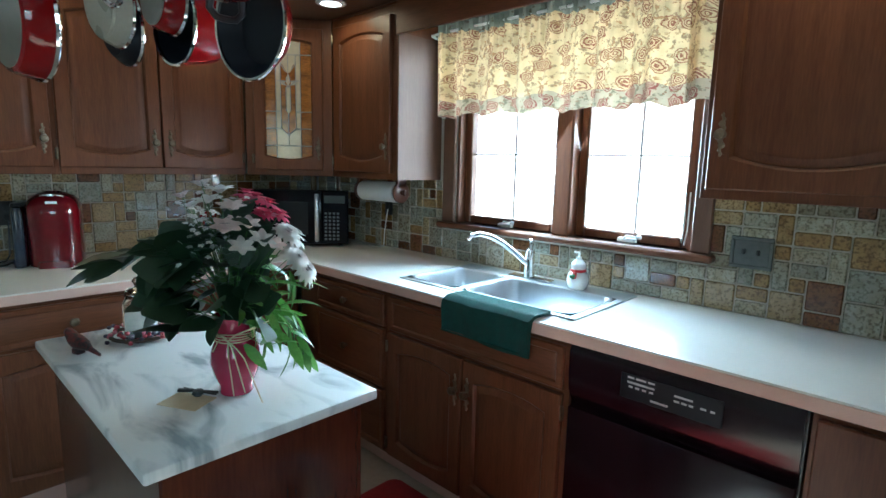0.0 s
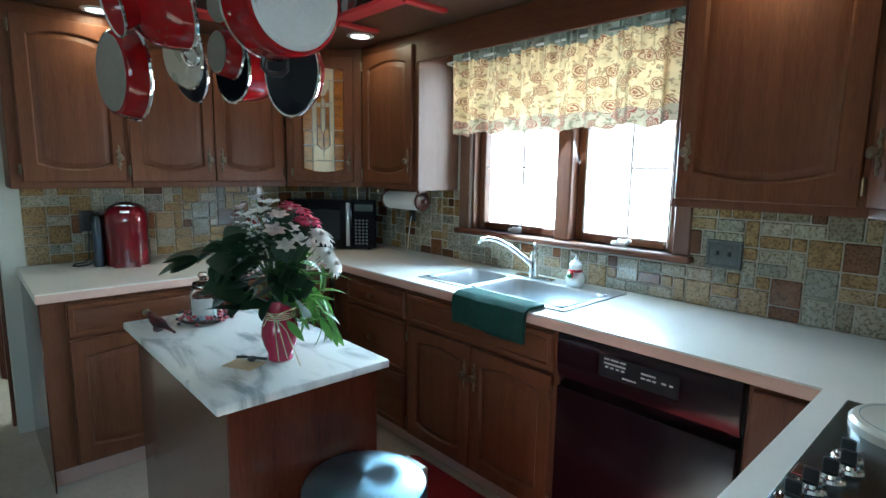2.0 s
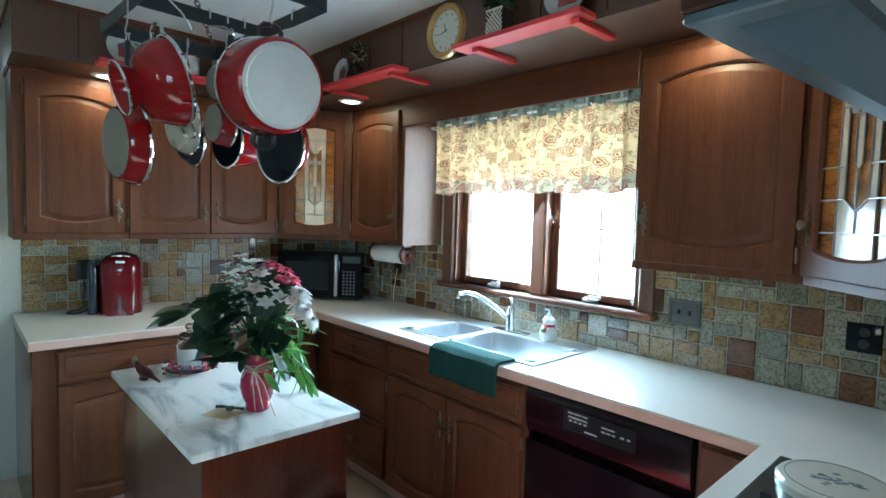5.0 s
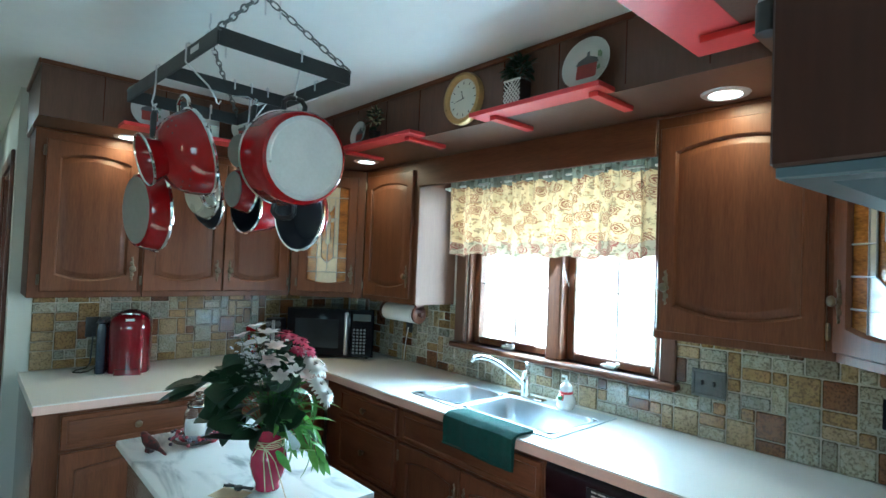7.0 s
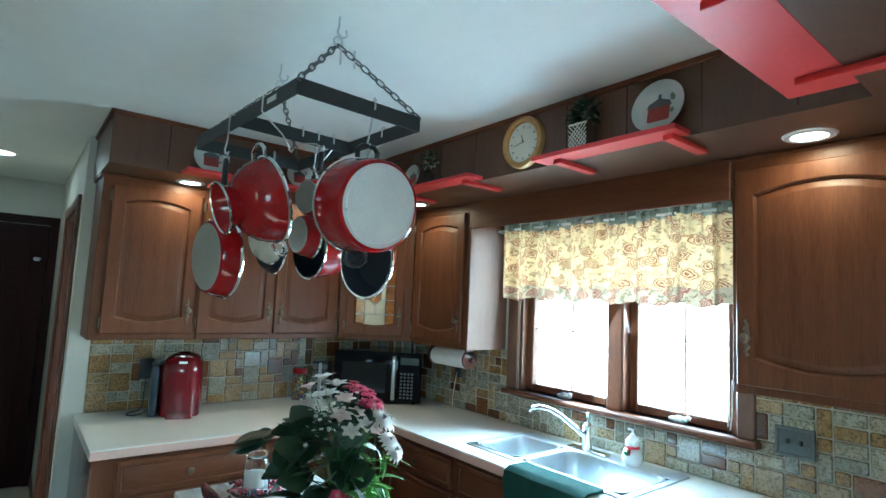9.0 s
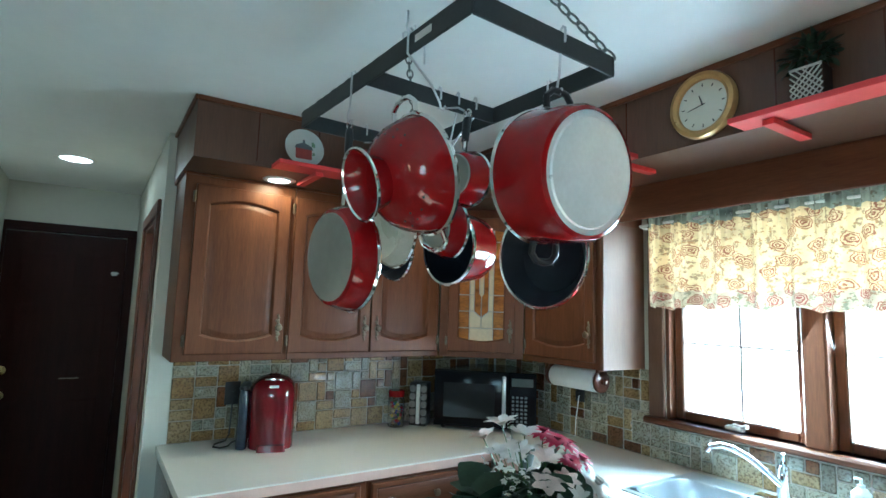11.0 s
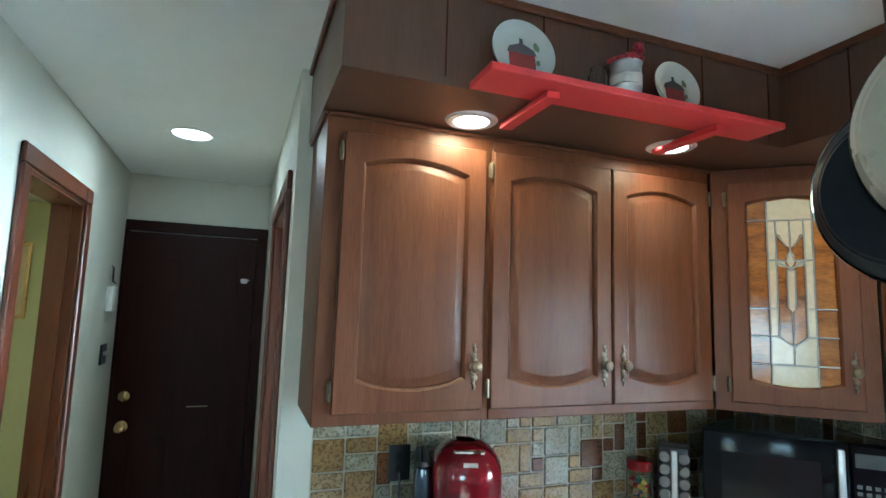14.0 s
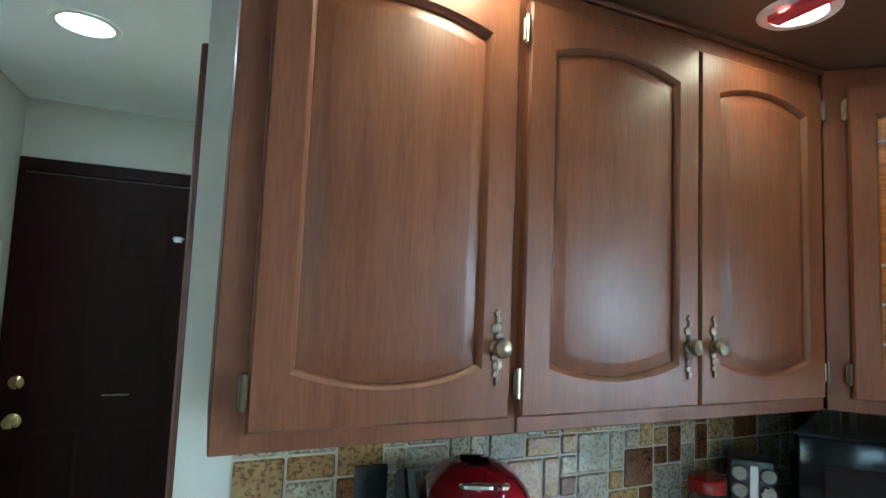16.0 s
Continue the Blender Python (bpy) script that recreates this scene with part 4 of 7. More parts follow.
part("column", turned([(0, 0.01), (0.026, 0.01), (0.024, 0.03), (0.021, 0.08), (0.022, 0.12), (0.019, 0.135), (0, 0.137)]), CHROME, tap)
pts = [(0, -0.005, 0.06), (-0.03, -0.05, 0.11), (-0.07, -0.115, 0.165), (-0.10, -0.165, 0.195), (-0.125, -0.205, 0.205), (-0.145, -0.235, 0.198), (-0.152, -0.246, 0.178)]
part("spout", bar(pts, 0.013, 12, 0.0105), CHROME, tap)
bm = bar([(0, 0, 0.13), (0.004, 0.004, 0.155), (0.004, -0.004, 0.18)], 0.012, 10, 0.007)
part("lever", bm, CHROME, tap)
sm = thing("soap_dispenser", pose(-1.385, 2.475, CT + 0.006), "white ceramic snowman soap bottle with a red scarf", "soap bottle")
part("bottle", turned([(0, 0), (0.034, 0.0), (0.044, 0.018), (0.046, 0.04), (0.038, 0.065), (0.027, 0.075), (0.031, 0.09), (0.03, 0.106), (0.018, 0.12), (0.012, 0.124), (0.012, 0.135), (0, 0.136)]), WHITE_CERAMIC, sm)
bm = turned([(0.02, 0.073), (0.030, 0.070), (0.034, 0.076), (0.030, 0.083), (0.02, 0.083)], None, 20)
box(bm, -0.004, -0.043, 0.035, 0.014, -0.033, 0.074, 0.003)
REDP = mat("red_paint", (0.48, 0.02, 0.025), 0.4)
GREENP = mat("green_paint", (0.04, 0.16, 0.05), 0.45)
part("scarf", bm, REDP, sm)
bm = bmesh.new()
for k, (dx, dz) in enumerate(((0.006, 0.06), (-0.008, 0.055), (0.0, 0.048))):
    lathe(bm, [(0, 0.004), (0.006, 0.002), (0.008, 0)], pose(dx, -0.046 + 0.002 * k, dz, 90, 0, 0), 8)
part("leaves", bm, GREENP, sm)
part("pump", bar([(0, 0, 0.133), (0, 0, 0.152), (-0.012, -0.018, 0.156)], 0.005), WHITE_PLASTIC, sm)
# green towel over the front edge
tw = thing("dish_towel", pose(-1.445, EY, CT), "dark green folded towel hanging over the worktop edge", "towel")
TOWEL = mat("green_terry", (0.008, 0.055, 0.042), 0.95, var=0.35, scale=40, bump=0.9, bscale=420)
bm = bmesh.new()
path = [(0.10, 0.003), (0.06, 0.005), (0.02, 0.006), (0.0, 0.004), (-0.012, -0.006), (-0.017, -0.03), (-0.018, -0.06), (-0.019, -0.09), (-0.02, -0.12)]
back = [(y + (0.013 if i > 3 else 0), z + (0.012 if i <= 3 else 0.004)) for i, (y, z) in enumerate(path)]
nx = 24
fr, bk = [], []
for i in range(nx + 1):
    s = i / nx
    x = -0.2 + 0.4 * s
    w = 0.004 * math.sin(s * 11) + 0.002 * math.sin(s * 31)
    skew = -0.012 * s + 0.006 * math.sin(s * 7)
    fr.append([bm.verts.new((x + 0.004 * math.sin(j), y + w * (j > 3) - (0.012 if j > 3 else 0), z + (0.012 if j <= 3 else 0.006) + skew * (j > 4) * (j / 8))) for j, (y, z) in enumerate(path)])
    bk.append([bm.verts.new((x, min(y + 0.002, -0.005) if j > 3 else y, z + skew * (j > 4) * (j / 8))) for j, (y, z) in enumerate(path)])
m = len(path)
for i in range(nx):
    for j in range(m - 1):
        bm.faces.new((fr[i][j], fr[i + 1][j], fr[i + 1][j + 1], fr[i][j + 1]))
        bm.faces.new((bk[i][j], bk[i][j + 1], bk[i + 1][j + 1], bk[i + 1][j]))
    bm.faces.new((fr[i][0], bk[i][0], bk[i + 1][0], fr[i + 1][0]))
    bm.faces.new((fr[i][-1], fr[i + 1][-1], bk[i + 1][-1], bk[i][-1]))
for e in (0, nx):
    for j in range(m - 1):
        bm.faces.new((fr[e][j], fr[e][j + 1], bk[e][j + 1], bk[e][j]))
part("cloth", bm, TOWEL, tw)
part("hem", bx(-0.198, -0.037, -0.118, 0.19, -0.031, -0.112, bev=0.002), TOWEL, tw)

# paper towel holder under the cabinet
PAPER = mat("white_paper", (0.80, 0.79, 0.77), 0.85, var=0.02, scale=20, bump=0.15, bscale=200)
pt = thing("paper_towel_holder", pose(-2.62, 2.43, 1.262), "wooden holder with a white paper towel roll under the cabinet", "paper towel")
part("roll", turned([(0.02, -0.15), (0.054, -0.15), (0.056, -0.146), (0.056, 0.146), (0.054, 0.15), (0.02, 0.15)], pose(0, 0, 0, 0, 90, 0), 36), PAPER, pt, "white paper roll")
for s in (-1, 1):
    bm = turned([(0, 0), (0.052, 0), (0.056, 0.004), (0.056, 0.016), (0.05, 0.02), (0, 0.02)], pose(s * 0.158 + (0 if s > 0 else -0.02), 0, 0, 0, 90, 0), 28)
    box(bm, s * 0.158 + (0.0 if s > 0 else -0.02), -0.03, 0.03, s * 0.158 + (0.02 if s > 0 else 0.0), 0.03, 0.073)
    part("end_bracket", bm, TRIM_WOOD, pt)
part("knob", turned([(0, 0.0), (0.014, 0), (0.012, 0.012), (0.018, 0.02), (0.012, 0.03), (0, 0.032)], pose(0.178, 0, 0, 0, 90, 0), 14), TRIM_WOOD, pt)

# ---- microwave in the corner ----
mw = thing("microwave", pose(-3.312, 1.982, CT, 0, 0, 46), "black countertop microwave set across the corner", "microwave")
W, H, D = 0.595, 0.336, 0.42
bm = bmesh.new()
bv = [[bm.verts.new((x, y, z)) for x, y in ((0, 0), (W, 0), (W - 0.17, D), (0.17, D))] for z in (0.014, H)]
for i in range(4):
    bm.faces.new((bv[0][i], bv[0][(i + 1) % 4], bv[1][(i + 1) % 4], bv[1][i]))
bm.faces.new(bv[0][::-1]), bm.faces.new(bv[1])
part("case", bm, APPLIANCE, mw)
dr = part("door", bx(0.004, -0.022, 0.018, 0.44, -0.001, H - 0.004, bev=0.005, seg=2), APPLIANCE, mw)
DARKGLASS = mat("smoked_glass", (0.018, 0.02, 0.024), 0.08, var=0.1, spec=0.35)
part("door_window", bx(0.06, -0.0245, 0.07, 0.36, -0.0225, H - 0.07, bev=0.001), DARKGLASS, dr)
part("handle", bx(0.402, -0.046, 0.03, 0.424, -0.0225, H - 0.02, bev=0.006, seg=2), STEEL, dr, "brushed steel handle")
pn = part("control_panel", bx(0.444, -0.022, 0.018, W - 0.004, -0.001, H - 0.004, bev=0.004), APPLIANCE, mw)
LCD = mat("display_glass", (0.10, 0.12, 0.12), 0.1)
part("display", bx(0.455, -0.0235, H - 0.075, W - 0.018, -0.0222, H - 0.03), LCD, pn)
KEY = mat("grey_keys", (0.16, 0.17, 0.18), 0.5)
bm = bmesh.new()
for j in range(8):
    for i in range(4):
        box(bm, 0.457 + i * 0.024, -0.0232, 0.04 + j * 0.022, 0.471 + i * 0.024, -0.0221, 0.052 + j * 0.022)
part("keys", bm, KEY, pn)
for x, y in ((0.04, 0.03), (W - 0.06, 0.03), (0.19, D - 0.05), (W - 0.21, D - 0.05)):
    part("foot", bx(x, y, 0, x + 0.02, y + 0.02, 0.0145), BLACK_PLASTIC, mw)

# pod rack beside it
pr = thing("pod_rack", pose(-3.385, 1.905, CT, 0, 0, 42), "black coffee pod tower with a steel strip on the worktop", "pod rack")
part("frame", bx(-0.045, 0.0, 0.0, 0.06, 0.10, 0.25, bev=0.006, seg=2), BLACK_PLASTIC, pr)
part("strip", bx(0.0, -0.008, 0.012, 0.024, 0.0, 0.24, bev=0.003), STEEL, pr, "brushed steel strip")
FOIL = mat("pod_foil", (0.22, 0.21, 0.21), 0.3, 0.8, var=0.25, scale=40)
for j in range(5):
    for sx in (-0.022, 0.046):
        bm = turned([(0, 0.012), (0.017, 0.012), (0.021, 0.008), (0.019, 0.0), (0, 0)], pose(sx, -0.0, 0.035 + j * 0.045, 90, 0, 0), 16)
        part("pod", bm, FOIL, pr)

# jar with a red lid
jr = thing("candy_jar", pose(-3.42, 1.79, CT), "clear jar of mixed candy with a red lid", "jar")
JARG = glass("clear_jar_glass", (0.95, 0.97, 0.96), 0.03)
part("jar", turned([(0, 0.002), (0.044, 0.002), (0.048, 0.01), (0.048, 0.145), (0.042, 0.165), (0.042, 0.18), (0.039, 0.18), (0.039, 0.165), (0.045, 0.143), (0.045, 0.012), (0, 0.008)]), JARG, jr)
part("lid", turned([(0, 0.208), (0.044, 0.208), (0.047, 0.204), (0.047, 0.172), (0.043, 0.172)]), RED_ENAMEL, jr, "red plastic lid")
CANDY = []
for nm, col in (("green", (0.08, 0.22, 0.08)), ("blue", (0.05, 0.10, 0.35)), ("yellow", (0.6, 0.42, 0.06)), ("red", (0.45, 0.03, 0.03)), ("tan", (0.42, 0.30, 0.18))):
    CANDY.append(mat(nm + "_wrapper", col, 0.3))
rnd = random.Random(4)
for k in range(46):
    a, rr, z = rnd.uniform(0, 6.28), 0.031 * math.sqrt(rnd.random()) + 0.004, 0.02 + 0.12 * (k / 46)
    bm = turned([(0, -0.008), (0.008, -0.006), (0.011, 0), (0.008, 0.006), (0, 0.008)], pose(rr * math.cos(a), rr * math.sin(a), z, rnd.uniform(0, 90), rnd.uniform(0, 90), 0), 8)
    part("candy", bm, CANDY[k % 5], jr)

# coffee maker
km = thing("coffee_maker", pose(-3.33, 1.035, CT, 0, 0, 72), "glossy red pod coffee maker with a side tank", "coffee maker")
RED_BODY = mat("red_plastic_gloss", (0.13, 0.003, 0.008), 0.12, var=0.08, coat=0.2)


def rounded(bm, x0, x1, y0, y1, rings, r, n=5):
    out = []
    for z, k, dy in rings:
        pts = []
        rr = max(0.004, r - k * 0.4)
        for cx, cy, a in ((x1 - k - rr, y1 - k - rr, 0), (x0 + k + rr, y1 - k - rr, 90), (x0 + k + rr, y0 + k + rr + dy, 180), (x1 - k - rr, y0 + k + rr + dy, 270)):
            for i in range(n + 1):
                t = radians(a + 90 * i / n)
                pts.append(bm.verts.new((cx + rr * math.cos(t), cy + rr * math.sin(t), z)))
        out.append(pts)
    m = len(out[0])
    for a, b in zip(out, out[1:]):
        for i in range(m):
            bm.faces.new((a[i], a[(i + 1) % m], b[(i + 1) % m], b[i]))
    bm.faces.new(out[0][::-1]), bm.faces.new(out[-1])
    return bm


part("body", rounded(bmesh.new(), -0.10, 0.115, -0.13, 0.12, [(0.0, 0.004, 0.0), (0.02, 0.004, 0.0), (0.12, 0.002, 0.004), (0.24, 0.0, -0.004), (0.275, 0.003, -0.004), (0.30, 0.012, 0.0), (0.32, 0.03, 0.006), (0.333, 0.055, 0.012), (0.338, 0.08, 0.02)], 0.085), RED_BODY, km)
part("handle_ring", bar(arc((0.012, -0.085, 0.318), 0.042, 180, 360, (1, 0, 0), (0, 0.8, -0.25), 14), 0.007), CHROME, km, "silver lid handle")
part("badge", bx(-0.008, -0.128, 0.288, 0.034, -0.122, 0.3, bev=0.001), STEEL, km)
TANKG = mat("smoked_tank", (0.02, 0.03, 0.05), 0.06, coat=0.6)
part("tank", rounded(bmesh.new(), -0.150, -0.099, -0.095, 0.11, [(0.0, 0, 0), (0.24, 0, 0), (0.27, 0.006, 0), (0.275, 0.014, 0)], 0.025), TANKG, km, "dark translucent water tank")
part("tank_lid", rounded(bmesh.new(), -0.152, -0.099, -0.097, 0.11, [(0.276, 0.004, 0), (0.29, 0.008, 0)], 0.025), BLACK_PLASTIC, km)
part("drip_tray", rounded(bmesh.new(), -0.05, 0.08, -0.165, -0.131, [(0.0, 0, 0), (0.03, 0.002, 0)], 0.012), RED_BODY, km)
cd = thing("power_cord", pose(-3.42, 0.83, CT), "black appliance cord looped on the worktop", "cord")
part("cable", bar([(-0.095, 0.06, 0.2), (-0.08, 0.055, 0.12), (-0.075, 0.05, 0.03), (-0.05, 0.03, 0.005), (0.0, -0.03, 0.005), (0.05, -0.045, 0.005), (0.08, -0.02, 0.005), (0.06, 0.02, 0.005), (0.0, 0.05, 0.006), (-0.02, 0.09, 0.01)], 0.004), BLACK_PLASTIC, cd)


def wall_plate(name, m, w, h, material, label, kind):
    p = thing(name, m, label, "outlet" if kind != "switch" else "switch")
    part("plate", bx(-w / 2, -0.007, -h / 2, w / 2, 0.0, h / 2, bev=0.004, seg=2), material, p)
    if kind == "switch":
        PEW = mat("pewter_rim", (0.14, 0.145, 0.14), 0.35, 0.9, var=0.2, scale=60)
        bm = bmesh.new()
        for a, b, c, d in ((-w / 2, -h / 2, w / 2, -h / 2 + 0.012), (-w / 2, h / 2 - 0.012, w / 2, h / 2), (-w / 2, -h / 2 + 0.012, -w / 2 + 0.012, h / 2 - 0.012), (w / 2 - 0.012, -h / 2 + 0.012, w / 2, h / 2 - 0.012)):
            box(bm, a, -0.011, b, c, -0.0065, d, 0.002)
        part("rim", bm, PEW, p)
        for x in (-0.023, 0.023):
            part("toggle", bx(x - 0.005, -0.022, -0.006, x + 0.005, -0.0075, 0.012, bev=0.002), BLACK_PLASTIC, p)
    else:
        for z in (-0.02, 0.02):
            part("socket", turned([(0, 0.002), (0.015, 0.002), (0.016, 0)], pose(0, -0.007, z, 90, 0, 0), 16), BLACK_PLASTIC, p)
    return p


PEWTER = mat("pewter_plate", (0.10, 0.105, 0.10), 0.42, 0.7, var=0.25, scale=50, bump=0.1)
TY = WALL_Y - 0.009
wall_plate("switch_plate", pose(-0.779, TY, 1.14), 0.134, 0.112, PEWTER, "pewter double switch plate on the tiles", "switch")
wall_plate("outlet_plate", pose(-0.178, TY, 1.147), 0.10, 0.10, APPLIANCE, "black double outlet plate on the tiles", "outlet")
wall_plate("outlet_plate", pose(-2.735, TY, 1.165), 0.066, 0.108, BLACK_PLASTIC, "black outlet plate with a plugged white cord", "outlet")
wall_plate("outlet_plate", pose(WALL_X + 0.009, 0.888, 1.142, 0, 0, 90), 0.075, 0.115, BLACK_PLASTIC, "black outlet plate behind the coffee maker", "outlet")
wc = thing("power_cord", pose(-2.735, TY - 0.012, 1.145), "thin white cord hanging from the outlet", "cord")
part("cable", bar([(0, 0, 0), (0.005, -0.015, -0.05), (-0.006, -0.02, -0.14), (0.0, -0.03, -0.222), (-0.06, -0.05, -0.2285), (-0.2, -0.03, -0.2285)], 0.003), WHITE_PLASTIC, wc)

# ---- cooktop ----
ck = thing("cooktop", pose(0.03, 1.50, CT), "stainless steel downdraft cooktop in the worktop", "cooktop")
HOB = mat("dark_brushed_steel", (0.20, 0.23, 0.26), 0.24, 1.0, var=0.06, scale=5, stretch=(1, 8, 1), rvar=0.02)
part("pan", bx(-0.258, -0.38, 0.0, 0.27, 0.388, 0.012, bev=0.005, seg=2), HOB, ck)
part("raised_rim", bx(-0.09, -0.34, 0.012, 0.25, 0.10, 0.022, bev=0.008, seg=2), HOB, ck)
part("badge", bx(-0.252, -0.085, 0.012, -0.215, -0.04, 0.0145, bev=0.001), CHROME, ck)
for x, y in ((-0.195, 0.05), (-0.185, 0.0), (-0.2, -0.06), (-0.215, -0.12), (-0.225, -0.185)):
    kb = part("knob", turned([(0, 0.012), (0.024, 0.012), (0.026, 0.016), (0.023, 0.021), (0.018, 0.022), (0.0165, 0.028), (0, 0.028)], pose(x, y, 0), 20), CHROME, ck, "chrome knob base with a black grip")
    part("grip", bx(x - 0.012, y - 0.006, 0.028, x + 0.012, y + 0.006, 0.052, bev=0.002), BLACK_PLASTIC, kb)
bc = thing("burner_cover", pose(-0.085, 1.765, CT + 0.012), "cream enamel burner cover with a blue-green leaf print", "burner cover")
CREAM_ENAMEL = mat("cream_enamel", (0.66, 0.63, 0.55), 0.2, var=0.03, coat=0.4)
part("cover", turned([(0, 0.026), (0.100, 0.026), (0.112, 0.024), (0.118, 0.017), (0.118, 0.0), (0.115, 0.0)], None, 40), CREAM_ENAMEL, bc)
PRINT = mat("blue_green_print", (0.10, 0.15, 0.17), 0.4)
bm = turned([(0.0985, 0.0262), (0.0985, 0.0268), (0.1003, 0.0268), (0.1003, 0.0262)], None, 40)
part("printed_ring", bm, PRINT, bc)
rnd = random.Random(9)
bm = bmesh.new()
for k in range(26):
    a, rr = rnd.uniform(0, 6.28), 0.042 * math.sqrt(rnd.random())
    lathe(bm, [(0, 0.0006), (rnd.uniform(0.003, 0.007), 0.0006), (0.007, 0)], pose(rr * math.cos(a) * 1.3, rr * math.sin(a), 0.0262) @ Matrix.Diagonal((1, rnd.uniform(0.35, 0.8), 1, 1)), 8)
part("printed_leaves", bm, PRINT, bc)
sr = thing("spoon_rest", pose(0.06, 1.47, CT + 0.022), "red dish with a black and white checked rim", "dish")
part("dish", turned([(0, 0.004), (0.055, 0.004), (0.068, 0.02), (0.072, 0.022), (0.066, 0.012), (0.055, 0.0), (0, 0)]), RED_ENAMEL, sr)
bm = bmesh.new()
for k in range(16):
    a0, a1 = 2 * math.pi * k / 16, 2 * math.pi * (k + 1) / 16
    vs = [bm.verts.new((r * math.cos(t), r * math.sin(t), z)) for t in (a0, a1) for r, z in ((0.066, 0.0225), (0.076, 0.0245), (0.076, 0.020))]
    for q in ((0, 3, 4, 1), (1, 4, 5, 2)):
        bm.faces.new([vs[i] for i in q]).material_index = k % 2
part("checked_rim", bm, [WHITE_CERAMIC, BLACK_PLASTIC], sr)

# ---- floor things ----
MATRED = mat("red_rug", (0.30, 0.012, 0.016), 0.95, var=0.2, scale=30, bump=0.6, bscale=300)
rug = thing("floor_mat", pose(-1.47, 1.64, 0), "red woven floor mat in front of the sink", "mat")
part("rug", rounded(bmesh.new(), -0.5, 0.87, -0.34, 0.345, [(0.001, 0, 0), (0.008, 0, 0), (0.012, 0.006, 0)], 0.05), MATRED, rug)
# brushed lid steel; reflected blue daylight is put into its colour
LID_STEEL = radial(mat("steel_blue_reflection", (0.26, 0.38, 0.46), 0.3, 1.0, var=0.04, scale=4))
tc_ = thing("trash_can", pose(-1.05, 1.06, 0), "round brushed steel pedal bin beside the island", "trash can")
part("body", turned([(0, 0), (0.14, 0), (0.15, 0.01), (0.15, 0.62), (0.145, 0.63)], None, 40), APPLIANCE, tc_)
ld = part("lid", turned([(0.158, 0.625), (0.16, 0.632), (0.16, 0.65), (0.155, 0.663), (0.13, 0.674), (0.07, 0.682), (0, 0.684)], None, 48), LID_STEEL, tc_, "brushed steel domed lid")
part("hinge_block", bx(-0.045, 0.14, 0.60, 0.045, 0.178, 0.655, bev=0.006), STEEL, tc_)

# ---- recessed lamps ----


def can_light(x, y, z, name="recessed_light", label="recessed ceiling light, switched on, with a white trim ring", r=0.062, power=0.14, colour=(1.0, 0.73, 0.38), lens=LAMP_GLOW):
    c = thing(name, pose(x, y, z), label, "light", "recessed lights" if name == "recessed_light" else "")
    part("trim_ring", turned([(r - 0.012, -0.001), (r - 0.010, -0.006), (r + 0.008, -0.005), (r + 0.014, 0.0)], None, 36), WHITE_PLASTIC, c)
    part("lens", turned([(0, -0.003), (r - 0.013, -0.003), (r - 0.011, 0.0)], None, 36), lens, c, "glowing lens")
    lamp(name + "_lamp", "AREA", pose(x, y, z - 0.009), power, colour, shape="DISK", size=r * 1.6)
    return c


for x, y in ((-3.10, 0.937), (-3.045, 1.605), (-2.61, 2.10), (-0.585, 2.16)):
    can_light(x, y, SOFZ)
can_light(-4.47, 0.088, CEIL, "hall_light", "round flush hall ceiling light, switched on", 0.095, 0.2, (1.0, 0.95, 0.85), HALL_GLOW)

# ---- red shelves on the soffit ----


def shelf(m, length, depth, brackets, label):
    s = thing("display_shelf", m, label, "shelf", "red shelves")
    part("board", bx(0, -depth, 0.0, length, 0.0, 0.018, bev=0.002), RED_SHELF, s)
    for x in brackets:
        part("bracket", bx(x - 0.018, -depth * 0.62, -0.019, x + 0.018, 0.175, -0.001, bev=0.002), RED_SHELF, s)
    return s


SZ = SOFZ - 0.0
shelf(pose(SOF_X, 0.845, SZ, 0, 0, 90), 0.92, 0.125, (0.19, 0.73), "long red painted shelf on the soffit over the wall cabinets")
shelf(pose(-2.50, SOF_Y, SZ), 0.665, 0.10, (0.07, 0.60), "red painted shelf on the soffit beside the curtain")
shelf(pose(-1.445, SOF_Y, SZ), 0.60, 0.10, (0.10, 0.555), "red painted shelf on the soffit above the window")
shelf(pose(SOF_R, 1.80, SZ, 0, 0, -90), 1.05, 0.155, (0.12, 0.6, 0.98), "red painted shelf on the soffit above the cooktop")
pin = thing("flashlight", pose(-0.016, 0.699, 1.767), "steel flashlight with black ends clipped to the hood cabinet", "flashlight")
part("tube", turned([(0, -0.002), (0.006, -0.002), (0.006, 0.05), (0, 0.05)], None, 16), STEEL, pin)
for z in (-0.022, 0.05):
    part("cap", turned([(0, 0), (0.0075, 0), (0.0075, 0.02), (0, 0.02)], pose(0, 0, z), 16), BLACK_PLASTIC, pin)

BARN = mat("barn_red_print", (0.26, 0.04, 0.035), 0.3, var=0.2, scale=40)
ROOF = mat("grey_print", (0.10, 0.11, 0.12), 0.3)
TREE = mat("green_print", (0.14, 0.22, 0.13), 0.3, var=0.3, scale=60)
PLATE_W = mat("white_china", (0.52, 0.55, 0.53), 0.14, var=0.04, coat=0.5)


